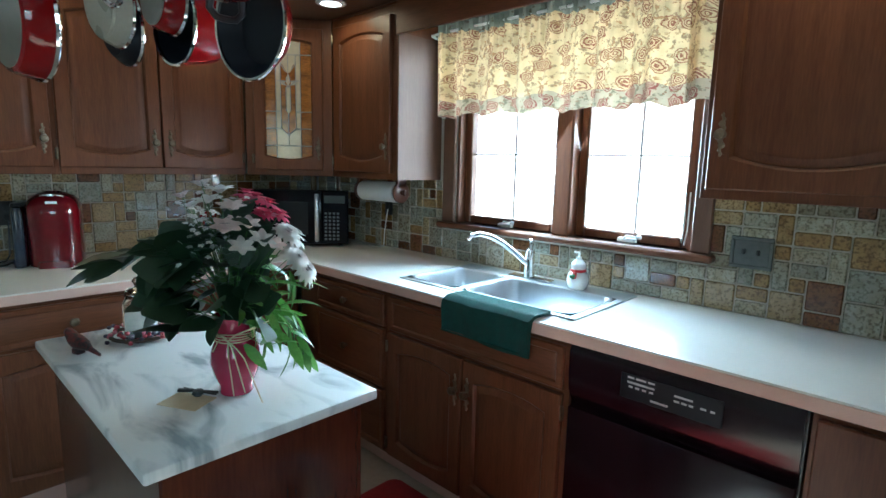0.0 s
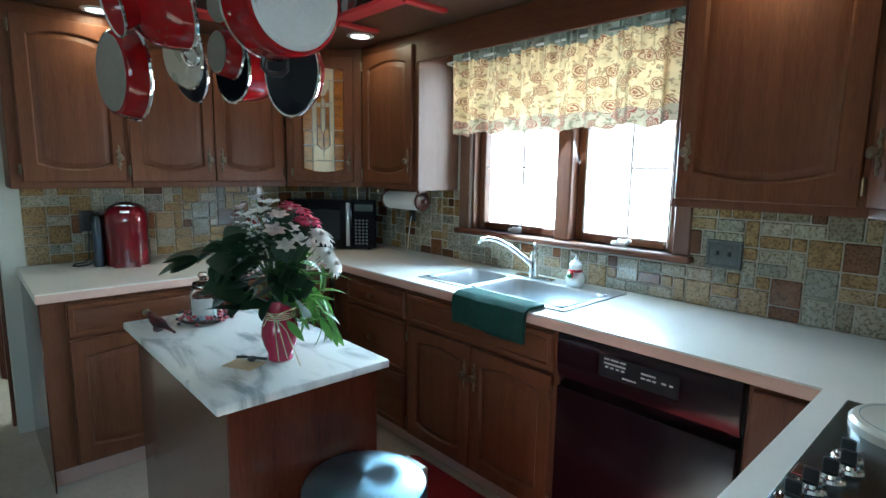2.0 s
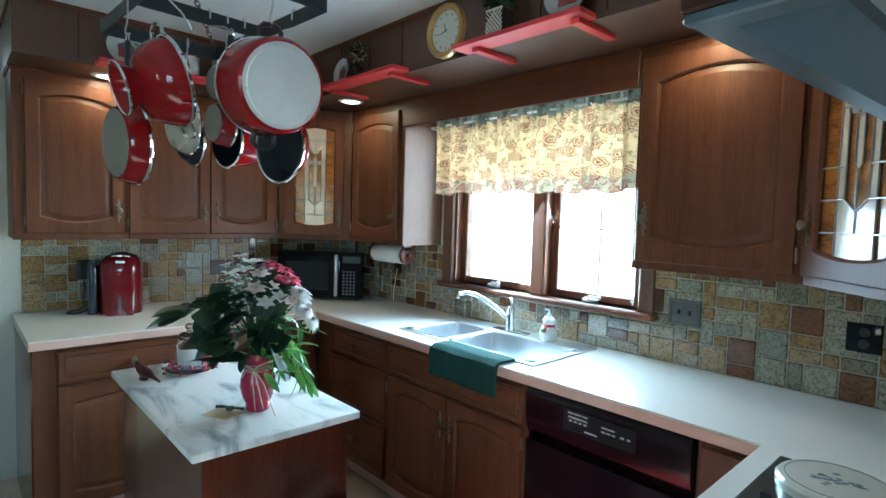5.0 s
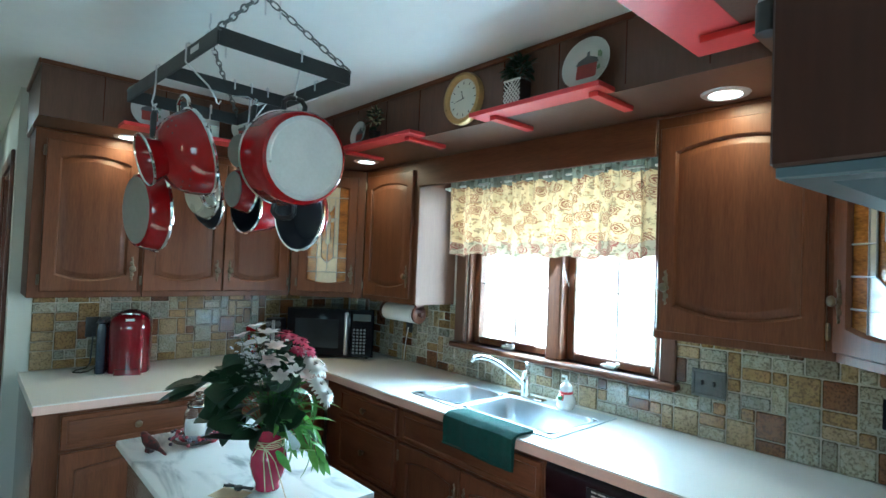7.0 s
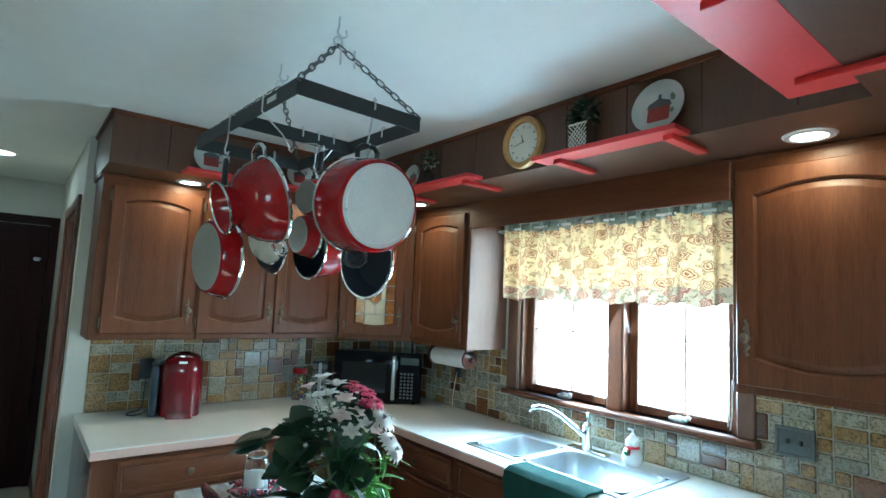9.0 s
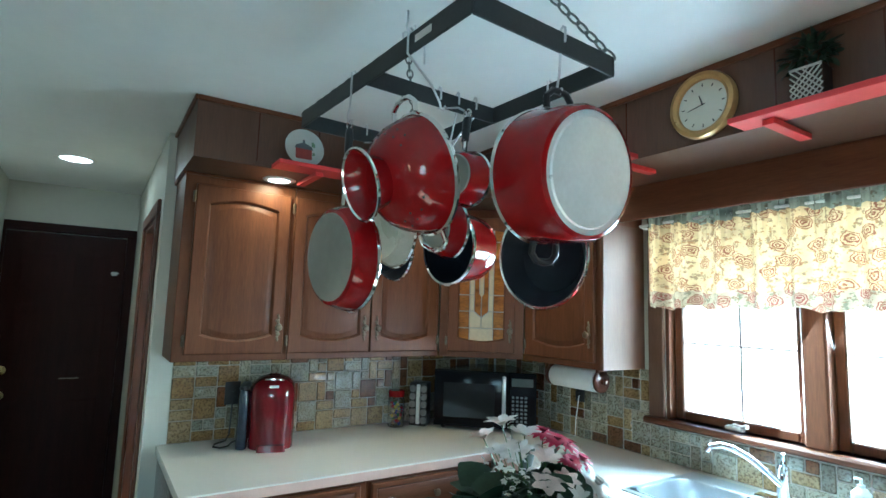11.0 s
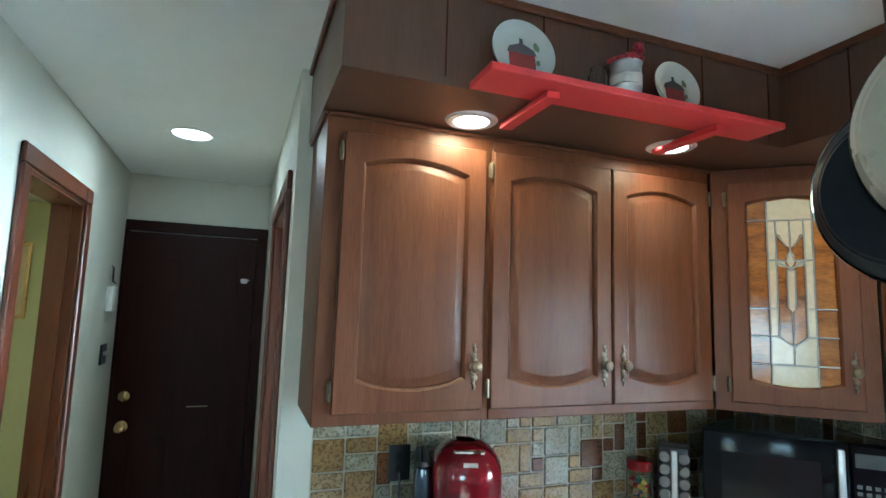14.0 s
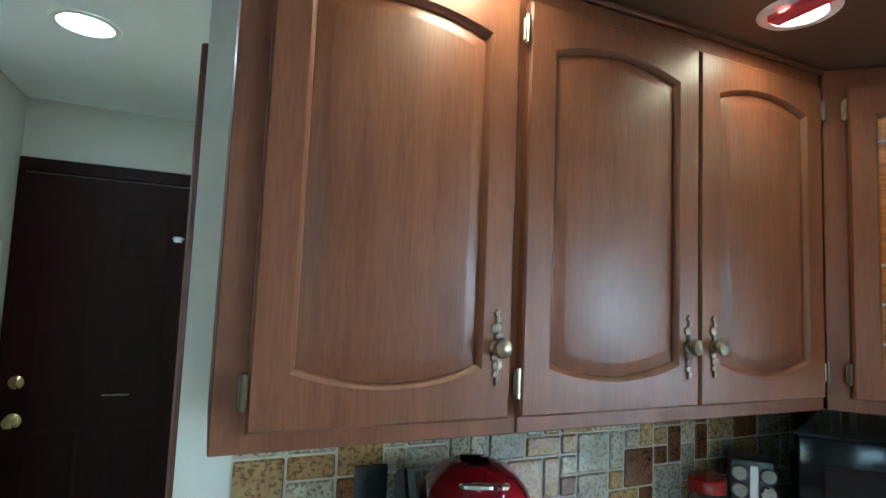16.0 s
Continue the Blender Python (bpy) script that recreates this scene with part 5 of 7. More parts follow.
def plate(m, r, label, rim=False):
    """Stands on its edge and leans back; local z is the way it faces, y is up, the lowest edge at the origin."""
    p = thing("decorative_plate", m, label, "plate", "decorative plates")
    c = pose(0, r, 0)
    part("china", turned([(0, 0.002), (r * 0.62, 0.002), (r * 0.68, 0.005), (r * 0.97, 0.016), (r, 0.018), (r, 0.014), (r * 0.7, -0.002), (0, -0.004)], c, 44), PLATE_W, p)

    def pic(pts, m_, name):
        bm = bmesh.new()
        f = bm.faces.new([bm.verts.new((x * r, r + y * r, 0.0034)) for x, y in pts])
        e = bmesh.ops.extrude_face_region(bm, geom=[f])
        bmesh.ops.translate(bm, verts=[v for v in e["geom"] if isinstance(v, bmesh.types.BMVert)], vec=(0, 0, 0.001))
        part(name, bm, m_, p)

    pic([(-0.42, -0.55), (0.42, -0.55), (0.42, 0.0), (-0.42, 0.0)], BARN, "printed_barn")
    pic([(-0.48, 0.0), (0.48, 0.0), (0.40, 0.18), (0.06, 0.33), (0.05, 0.50), (-0.05, 0.50), (-0.06, 0.33), (-0.40, 0.18)], ROOF, "printed_roof")
    pic([(0.42, 0.2), (0.56, 0.16), (0.62, 0.34), (0.52, 0.48), (0.40, 0.42)], TREE, "printed_tree")
    pic([(0.44, -0.3), (0.58, -0.28), (0.56, -0.12), (0.46, -0.14)], TREE, "printed_shrub")
    return p


LEAN = -10


def on_left(y, x=-2.868):
    return pose(x, y, SZ + 0.0185, 0, 0, 90) @ pose(0, 0, 0, 90 + LEAN, 0, 0)


def on_window(x, y=1.875):
    return pose(x, y, SZ + 0.0185, 0, 0, 0) @ pose(0, 0, 0, 90 + LEAN, 0, 0)


plate(on_left(0.975), 0.088, "white china plate printed with a red barn, standing on the shelf")
plate(on_left(1.452, -2.86), 0.078, "small white china plate with a grey-red barn on the shelf")
plate(on_window(-0.94), 0.094, "large white china plate printed with a barn, standing on the shelf")
plate(on_window(-2.36), 0.068, "small white china plate standing beside a plant")

# tin can with berries
tn = thing("tin_can", pose(-2.842, 1.262, SZ + 0.018), "silver tin can filled with red berries on the shelf", "can")
part("can", turned([(0, 0), (0.042, 0), (0.043, 0.003), (0.040, 0.006), (0.040, 0.03), (0.042, 0.033), (0.040, 0.036), (0.040, 0.06), (0.042, 0.063), (0.040, 0.066), (0.040, 0.095), (0.043, 0.098), (0.039, 0.098), (0.038, 0.02), (0, 0.02)], None, 32), STEEL, tn, "ribbed silver tin")
LABELM = mat("white_label", (0.60, 0.60, 0.56), 0.5, var=0.1, scale=60)
part("label_band", turned([(0.0408, 0.037), (0.0412, 0.038), (0.0412, 0.058), (0.0408, 0.059)], None, 32), LABELM, tn)
BERRY = mat("red_berry", (0.32, 0.015, 0.03), 0.35, var=0.25, scale=80)
TWIG = mat("dark_twig", (0.05, 0.032, 0.02), 0.8)
rnd = random.Random(11)
for k in range(22):
    a, rr = rnd.uniform(0, 6.28), 0.045 * math.sqrt(rnd.random())
    part("berry", turned([(0, -0.009), (0.007, -0.006), (0.009, 0), (0.007, 0.006), (0, 0.009)], pose(rr * math.cos(a), rr * math.sin(a), 0.105 + rnd.uniform(0, 0.032)), 10), BERRY, tn)
bm = bmesh.new()
for k in range(9):
    a = k * 0.7
    tube(bm, [(0.012 * math.cos(a), 0.012 * math.sin(a), 0.03), (0.03 * math.cos(a), 0.03 * math.sin(a), 0.115)], 0.0015, 5)
part("twig", bm, TWIG, tn)
tg = thing("glass_jar", pose(-2.862, 1.19, SZ + 0.018), "small clear glass jar beside the tin can", "jar")
part("jar", turned([(0, 0.002), (0.024, 0.002), (0.026, 0.01), (0.026, 0.06), (0.02, 0.072), (0.02, 0.082), (0.017, 0.082), (0.022, 0.06), (0.022, 0.012), (0, 0.008)]), JARG, tg)

# clock hung on the soffit
cl = thing("wall_clock", pose(-1.572, SOF_Y - 0.002, 2.308, 90, 0, 0) @ Matrix.Diagonal((0.88, 0.88, 1, 1)), "round gold-framed wall clock with a cream face", "clock")
GOLD = mat("gold_wood_frame", (0.52, 0.33, 0.12), 0.3, 0.35, var=0.15, scale=12)
part("frame", turned([(0.098, 0.008), (0.100, 0.022), (0.112, 0.030), (0.126, 0.026), (0.130, 0.015), (0.130, 0.0), (0.0, 0.0)], None, 48), GOLD, cl, "gold turned frame")
FACE = mat("clock_face", (0.66, 0.66, 0.58), 0.35, var=0.03)
fc = part("face", turned([(0, 0.010), (0.099, 0.010)], None, 48), FACE, cl)
for k in range(12):
    a = 2 * math.pi * k / 12
    part("numeral_mark", bx(0.074, -0.002, 0.0101, 0.086, 0.002, 0.0109), BLACK_PLASTIC, fc).matrix_basis = Matrix.Rotation(a, 4, "Z")
part("hour_hand", bar([(0, 0, 0.013), (-0.012, 0.04, 0.013)], 0.0024, 6, 0.0014), BLACK_PLASTIC, cl)
part("minute_hand", bar([(0.01, 0.003, 0.0145), (-0.062, -0.012, 0.0145)], 0.0018, 6, 0.001), BLACK_PLASTIC, cl)

# plants on the soffit shelves
LEAF_D = mat("dark_leaf", (0.021, 0.045, 0.019), 0.42, var=0.35, scale=20)
LEAF_L = thin(mat("bright_leaf", (0.13, 0.27, 0.05), 0.42, var=0.3, scale=20))
LEAF_Y = mat("pale_bloom", (0.42, 0.40, 0.22), 0.6, var=0.2, scale=30)


def leaf_mesh(name, length, width, material, bend=0.25):
    bm = bmesh.new()
    rows = []
    for i in range(7):
        s = i / 6
        w = width * math.sin(math.pi * min(1, s * 0.92 + 0.06)) ** 0.8 * (1 - 0.25 * s)
        z = -bend * length * s * s
        rows.append([bm.verts.new((-w, length * s, z + 0.12 * w)), bm.verts.new((0, length * s, z - 0.05 * w)), bm.verts.new((w, length * s, z + 0.12 * w))])
    for a, b in zip(rows, rows[1:]):
        bm.faces.new((a[0], a[1], b[1], b[0])), bm.faces.new((a[1], a[2], b[2], b[1]))
    me = bpy.data.meshes.new(name)
    bm.to_mesh(me)
    bm.free()
    me.materials.append(material)
    me.polygons.foreach_set("use_smooth", [True] * len(me.polygons))
    return me


def put(name, me, parent, m):
    ob = new(name, me)
    ob.parent = parent
    ob.matrix_basis = m
    return ob


def aim(p, d, roll=0.0):
    """Pose at p with local y along d and local z as far up as it goes."""
    y = Vector(d).normalized()
    x = y.cross(Vector((0, 0, 1)))
    x = x.normalized() if x.length > 1e-3 else Vector((1, 0, 0))
    z = x.cross(y)
    m = Matrix((x, y, z)).transposed().to_4x4()
    m.translation = Vector(p)
    return m @ pose(0, 0, 0, 0, roll, 0)


small_dark = leaf_mesh("leaf", 0.03, 0.008, LEAF_D)
small_pale = leaf_mesh("leaf", 0.022, 0.007, LEAF_Y)
LATTICE = mat("white_lattice", (0.62, 0.60, 0.55), 0.6, var=0.06, scale=30)


def planter(x, y, label, h=0.095, tall=False):
    p = thing("planter", pose(x, y, SZ + 0.018), label, "plant")
    if not tall:
        part("box", bx(-0.040, -0.032, 0, 0.040, 0.032, h, bev=0.002), DARK_CLOSED, p)
        bm = bmesh.new()
        for i in range(9):
            a = -0.072 + i * 0.016
            for s in (-1, 1):
                x0, z0, x1, z1 = a, 0.0, a + h * 0.9, h
                if s < 0:
                    x0, x1 = -x0, -x1
                pts = []
                for t in (0, 1):
                    pts.append((x0 + (x1 - x0) * t, z0 + (z1 - z0) * t))
                lo = [max(-0.04, min(0.04, q[0])) for q in pts]
                if lo[0] == lo[1]:
                    continue
                zz = [(l - x0) / (x1 - x0) * h for l in lo]
                tube(bm, [(lo[0], -0.034 - 0.001 * s, zz[0]), (lo[1], -0.034 - 0.001 * s, zz[1])], 0.0022, 5)
        for z in (0.003, h - 0.003):
            tube(bm, [(-0.04, -0.034, z), (0.04, -0.034, z)], 0.004, 6)
        part("lattice", bm, LATTICE, p, "white lattice front")
    else:
        part("pot", turned([(0, 0), (0.022, 0), (0.03, 0.05), (0.032, 0.052), (0.027, 0.05), (0, 0.045)]), DARK_CLOSED, p)
    rnd = random.Random(int(abs(x) * 100))
    for i in range(120 if not tall else 80):
        th, ph = rnd.uniform(0, 6.28), rnd.uniform(-0.5, 1.3)
        r = rnd.uniform(0.02, 0.065 if not tall else 0.055)
        c = Vector((0, 0, h + 0.035 if not tall else 0.115))
        d = Vector((math.cos(th) * math.cos(ph), math.sin(th) * math.cos(ph) * 0.6, math.sin(ph) * (1 if not tall else 1.3)))
        pos = c + d * r
        pos.y = min(pos.y, 0.02)
        pos.z = min(pos.z, 0.205)
        put("leaf", small_pale if (tall and i % 3 == 0) else small_dark, p, aim(pos, d + Vector((rnd.uniform(-.6, .6), rnd.uniform(-.6, .2), rnd.uniform(-.8, .3))), rnd.uniform(-60, 60)))
    return p


planter(-1.235, 1.868, "dark green plant in a white lattice box on the shelf")
planter(-2.195, 1.868, "pale green leafy plant in a small dark pot", tall=True)

# ---- hanging rack ----
RZ = 2.145
RX0, RX1, RY0, RY1 = -2.195, -1.362, 0.765, 1.185
RC = Vector(((RX0 + RX1) / 2, (RY0 + RY1) / 2, RZ))
rk = thing("pot_rack", pose(*RC, 0, 0, 3.0), "black iron pot rack hanging from ceiling chains", "pot rack")
hx, hy = (RX1 - RX0) / 2, (RY1 - RY0) / 2
for y in (-hy, hy):
    part("long_bar", bx(-hx, y - 0.003, 0, hx, y + 0.003, 0.048, bev=0.001), IRON, rk)
for x in (-hx + 0.0035, hx - 0.0035):
    part("short_bar", bx(x - 0.003, -hy + 0.0035, 0, x + 0.003, hy - 0.0035, 0.048, bev=0.001), IRON, rk)
part("cross_bar", bx(-0.003, -hy + 0.0035, 0.0, 0.003, hy - 0.0035, 0.046, bev=0.001), IRON, rk)
part("tag", bx(hx - 0.19, -hy - 0.0045, 0.018, hx - 0.13, -hy - 0.0032, 0.034), INK, rk, "small pale maker's tag")


def link_mesh():
    bm = bmesh.new()
    n, seg, r, a, b = 16, 6, 0.0027, 0.0085, 0.0175
    rings = []
    for i in range(n):
        t = 2 * math.pi * i / n
        c = Vector((a * math.cos(t), 0, b * math.sin(t)))
        nrm = Vector((math.cos(t), 0, math.sin(t)))
        rings.append([bm.verts.new(c + r * (math.cos(2 * math.pi * k / seg) * nrm + math.sin(2 * math.pi * k / seg) * Vector((0, 1, 0)))) for k in range(seg)])
    for i in range(n):
        for k in range(seg):
            bm.faces.new((rings[i][k], rings[i][(k + 1) % seg], rings[(i + 1) % n][(k + 1) % seg], rings[(i + 1) % n][k]))
    me = bpy.data.meshes.new("chain_link")
    bm.to_mesh(me)
    bm.free()
    me.materials.append(CHAIN)
    me.polygons.foreach_set("use_smooth", [True] * len(me.polygons))
    return me


CHAIN = mat("dull_zinc_chain", (0.16, 0.165, 0.16), 0.4, 0.85, var=0.15, scale=40)
LINK = link_mesh()
turn = pose(0, 0, 0, 0, 0, 3.0)
hooks = [Vector((-1.415, 0.925, CEIL)), Vector((-1.86, 0.925, CEIL))]
for hk, ends in ((hooks[0], ((hx, hy), (hx, -hy))), (hooks[1], ((-hx, -hy), (-hx, hy)))):
    h = thing("ceiling_hook", pose(*hk), "steel ceiling hook holding two chains", "hook", "ceiling hooks")
    pts = [(0, 0, 0), (0, 0, -0.03)] + arc((0, 0.012, -0.045), 0.016, 140, 400, (0, 1, 0), (0, 0, 1), 10)
    part("hook", bar(pts, 0.0032, 8), STEEL, h)
    part("ring", bar(arc((0, 0.0, -0.078), 0.014, 0, 360, (0, 1, 0), (0, 0, 1), 16), 0.0028, 6), STEEL, h)
    for k in range(2):
        part("loose_link", bar([(0.0 + 0.004 * k, 0.01 + 0.045 * k, -0.09), (0.0 + 0.004 * k, 0.012 + 0.045 * k, -0.145)], 0.003, 6), STEEL, h)
    for ex, ey in ends:
        tip = turn @ Vector((ex, ey, 0.042))
        a = hk + Vector((0, 0, -0.088))
        b = RC + tip
        ch = thing("chain", pose(*a), "steel link chain between hook and rack", "chain", "rack chains")
        d = b - a
        n = max(3, int(d.length / 0.028))
        for i in range(n):
            c = d * ((i + 0.5) / n)
            m = Vector(d).to_track_quat("Z", "Y").to_matrix().to_4x4()
            m.translation = c
            put("link", LINK, ch, m @ pose(0, 0, 0, 0, 0, 90 * (i % 2)))


def s_hook(x, y, z_low, bar_at):
    """Wire hook from the top of a rack bar down to a handle."""
    tx, ty = bar_at
    top = RZ + 0.051
    h = thing("pot_hook", pose(tx, ty, top), "bent steel hook over the rack bar", "hook", "pot hooks")
    e = Vector((x - tx, y - ty, z_low - top))
    o = Vector((-0.55, 0.0, 0)) if abs(ty - 0.975) < 0.18 else Vector((0, -0.55 if ty < 0.9 else 0.55, 0))
    o = o * 0.012
    pts = [-o + Vector((0, 0, -0.03)), -o + Vector((0, 0, 0.002)), Vector((0, 0, 0.007)), o + Vector((0, 0, 0.002)), o + Vector((0, 0, -0.052)), e * 0.7 + o * 0.5, e + Vector((0, 0, 0.012)) + o, e + o * 0.6, e - o * 0.4 + Vector((0, 0, -0.003)), e - o * 1.2 + Vector((0, 0, 0.008))]
    part("wire", bar(pts, 0.0028, 7), STEEL, h)
    return h


def pot_pose(base, facing):
    """Base centre at base, the base's outside faces along facing; local x points up."""
    z = -Vector(facing).normalized()
    x = Vector((0, 0, 1)) - z * z.z
    x.normalize()
    y = z.cross(x)
    m = Matrix((x, y, z)).transposed().to_4x4()
    m.translation = Vector(base)
    return m


def pot(name, base, facing, rb, rr, h, label, category, inside=CREAM_IN, under=GREY_BASE, outside=RED_ENAMEL, handle="long", hlen=0.18, steel=True, disc=0.9, hung=None):
    p = thing(name, pot_pose(base, facing), label, category, "red pots and pans")
    c = 0.014
    part("body", turned([(rb - c, 0.0), (rb - c * 0.4, 0.004), (rb, 0.014), (rb + (rr - rb) * 0.5, h * 0.5), (rr, h - 0.004)], None, 56), outside, p)
    part("base_disc", turned([(0, -0.001), (rb * disc - 0.003, -0.001), (rb * disc, 0.002), (rb - c + 0.001, 0.003)], None, 48), under, p, "flat base disc")
    part("lining", turned([(0, 0.006), (rb - c, 0.006), (rb - 0.006, 0.016), (rr - 0.004, h - 0.004)], None, 48), inside, p, "inner lining")
    part("rim", turned([(rr - 0.005, h - 0.006), (rr - 0.004, h + 0.001), (rr + 0.002, h + 0.002), (rr + 0.004, h - 0.002), (rr + 0.001, h - 0.008)], None, 56), CHROME if steel else outside, p, "polished steel rim")
    if handle == "long":
        z = h * 0.72
        bm = bar([(rr - 0.004, 0, z), (rr + 0.03, 0, z + 0.004)], 0.008, 8)
        br = part("handle_bracket", bm, CHROME, p)
        bm = bmesh.new()
        ws = [(0.0, 0.009, 0.008), (0.02, 0.012, 0.009), (0.08, 0.011, 0.008), (0.9, 0.014, 0.009), (0.97, 0.012, 0.008), (1.0, 0.006, 0.005)]
        rings = []
        for f, a, b in ws:
            rings.append([bm.verts.new((rr + 0.026 + f * hlen, a * math.cos(2 * math.pi * k / 12), z + 0.004 + 0.012 * f + b * math.sin(2 * math.pi * k / 12))) for k in range(12)])
        for ra, rb_ in zip(rings, rings[1:]):
            for k in range(12):
                bm.faces.new((ra[k], ra[(k + 1) % 12], rb_[(k + 1) % 12], rb_[k]))
        bm.faces.new(rings[0][::-1]), bm.faces.new(rings[-1])
        hd_ = part("handle", bm, BLACK_PLASTIC, p, "black plastic handle")
        part("hanging_ring", bar(arc((rr + 0.026 + hlen + 0.008, 0, z + 0.016), 0.012, 0, 360, (1, 0, 0), (0, 1, 0), 14), 0.0025, 6), CHROME, p)
    elif handle == "loops":
        for s in (1, -1):
            bm = bar([(s * (rr - 0.002), -0.032, h * 0.8), (s * (rr + 0.022), -0.034, h * 0.8), (s * (rr + 0.036), -0.02, h * 0.8), (s * (rr + 0.038), 0.0, h * 0.8), (s * (rr + 0.036), 0.02, h * 0.8), (s * (rr + 0.022), 0.034, h * 0.8), (s * (rr - 0.002), 0.032, h * 0.8)], 0.0075, 10)
            part("handle", bm, BLACK_PLASTIC, p, "black loop handle")
    if hung:
        e = pot_pose(base, facing) @ (Vector((rr + 0.026 + hlen + 0.016, 0, h * 0.72 + 0.016)) if handle == "long" else Vector((rr + 0.036, 0, h * 0.8)))
        s_hook(e.x, e.y, min(e.z, RZ - 0.03), hung)
    return p


SILVER_BASE = radial(mat("brushed_aluminium_base", (0.84, 0.90, 0.93), 0.3, 0.3, var=0.06, scale=14), 0.7)
pot("stock_pot", (-1.274, 1.018, 1.865), (0.985, 0.02, -0.12), 0.133, 0.139, 0.132, "red enamel stock pot with a silver base, hanging", "pot", under=SILVER_BASE, handle="loops", disc=0.81, hung=(RX1, 1.03))
pot("saute_pan", (-1.818, 0.713, 1.716), (0.14, -0.98, -0.06), 0.121, 0.132, 0.060, "red saute pan with a grey base, hanging by its handle", "pan", handle="long", hlen=0.17, hung=(-1.83, RY0 - 0.005))
pot("frying_pan", (-2.01, 0.945, 1.83), (0.12, -0.98, -0.1), 0.10, 0.114, 0.045, "cream-based frying pan hanging behind the saute pan", "pan", under=CREAM_IN, outside=CREAM_IN, inside=BLACK_INSIDE, hlen=0.09, hung=(RX0 + 0.01, 0.96))
pot("frying_pan", (-2.10, 1.0, 1.79), (0.1, -0.99, -0.1), 0.09, 0.106, 0.04, "black frying pan hanging at the back", "pan", under=BLACK_INSIDE, outside=BLACK_INSIDE, inside=BLACK_INSIDE, hlen=0.16, hung=(RX0 + 0.01, 1.045))
pot("saucepan", (-1.862, 1.19, 1.78), (-0.12, 0.99, 0.03), 0.092, 0.108, 0.115, "red saucepan with a black inside, mouth to the room", "pan", inside=BLACK_INSIDE, hlen=0.13, hung=(-1.78, 1.11))
pot("saucepan", (-1.832, 1.02, 1.823), (0.1, -0.99, -0.02), 0.072, 0.082, 0.055, "small red saucepan with a grey base, hanging", "pan", inside=BLACK_INSIDE, hlen=0.12, hung=(-1.78, 1.05))
pot("skillet", (-1.53, 1.175, 1.735), (-0.18, 0.98, 0.03), 0.10, 0.125, 0.052, "red skillet with a black inside, hanging", "pan", inside=BLACK_INSIDE, hlen=0.17, hung=(-1.57, RY1 + 0.01))
pot("saucepan", (-1.70, 0.985, 1.94), (0.3, -0.95, -0.05), 0.062, 0.072, 0.07, "small red saucepan hanging behind the colander", "pan", inside=BLACK_INSIDE, hlen=0.07, hung=(-1.78, 0.99))

# colander with a flared foot
co = thing("colander", pot_pose((-1.571, 0.676, 1.842), (0.02, -0.95, -0.30)), "red enamel colander on a flared foot, hanging by its handle", "colander", "red pots and pans")
bowl = [(0.048, 0.045), (0.072, 0.05), (0.096, 0.068), (0.113, 0.093), (0.124, 0.123), (0.128, 0.147)]
part("bowl", turned(bowl + [(0.125, 0.147), (0.121, 0.123), (0.110, 0.095), (0.093, 0.072), (0.071, 0.054), (0.0, 0.052)], None, 56), RED_ENAMEL, co)
part("foot", turned([(0.074, 0.0), (0.067, 0.012), (0.057, 0.034), (0.052, 0.047), (0.0, 0.047), (0.0, 0.044), (0.05, 0.043), (0.054, 0.032), (0.064, 0.011), (0.071, 0.001)], None, 44), RED_ENAMEL, co, "flared red foot ring")
part("foot_rim", turned([(0.071, 0.001), (0.073, -0.003), (0.076, -0.002), (0.076, 0.003), (0.073, 0.004)], None, 44), CHROME, co, "steel edge")
part("rim", turned([(0.124, 0.146), (0.127, 0.152), (0.133, 0.152), (0.134, 0.145), (0.129, 0.142)], None, 56), CHROME, co, "polished steel rim")
for s in (1, -1):
    bm = bar([(s * 0.128, -0.045, 0.142), (s * 0.15, -0.044, 0.146), (s * 0.164, -0.024, 0.148), (s * 0.167, 0, 0.148), (s * 0.164, 0.024, 0.148), (s * 0.15, 0.044, 0.146), (s * 0.128, 0.045, 0.142)], 0.0055, 8)
    part("handle", bm, CHROME, co, "steel wire handle")
HOLE = mat("dark_hole", (0.02, 0.004, 0.005), 0.6)
for ring, (rr, zz, n) in enumerate(((0.0955, 0.0672, 20), (0.1065, 0.0826, 24))):
    for k in range(n):
        if (k // 4) % 2:
            continue
        t = 2 * math.pi * k / n
        nrm = Vector((math.cos(t) * 0.75, math.sin(t) * 0.75, -0.66))
        m = nrm.to_track_quat("Z", "Y").to_matrix().to_4x4()
        m.translation = Vector((rr * math.cos(t), rr * math.sin(t), zz))
        part("drain_hole", turned([(0, 0.0012), (0.0024, 0.001), (0.0026, -0.002)], m, 8), HOLE, co)
s_hook(-1.577, 0.87, 2.05, (-1.56, RY0 + 0.008))
# ---- things on the island ----
IT = 0.908
vs_ = thing("flower_vase", pose(-1.395, 1.005, IT), "raspberry glass vase tied with raffia", "vase")
RASP = mat("raspberry_glass", (0.36, 0.022, 0.065), 0.16, var=0.12, scale=6, coat=0.5)
part("vase", turned([(0, 0.002), (0.034, 0.002), (0.036, 0.006), (0.035, 0.022), (0.046, 0.045), (0.053, 0.075), (0.050, 0.10), (0.041, 0.125), (0.039, 0.15), (0.043, 0.172), (0.045, 0.178), (0.042, 0.178), (0.036, 0.15), (0.038, 0.125), (0.046, 0.10), (0.048, 0.075), (0.03, 0.02), (0, 0.015)], None, 40), RASP, vs_)
RAFFIA = mat("raffia", (0.62, 0.50, 0.32), 0.7, var=0.15, scale=40)
bm = bmesh.new()
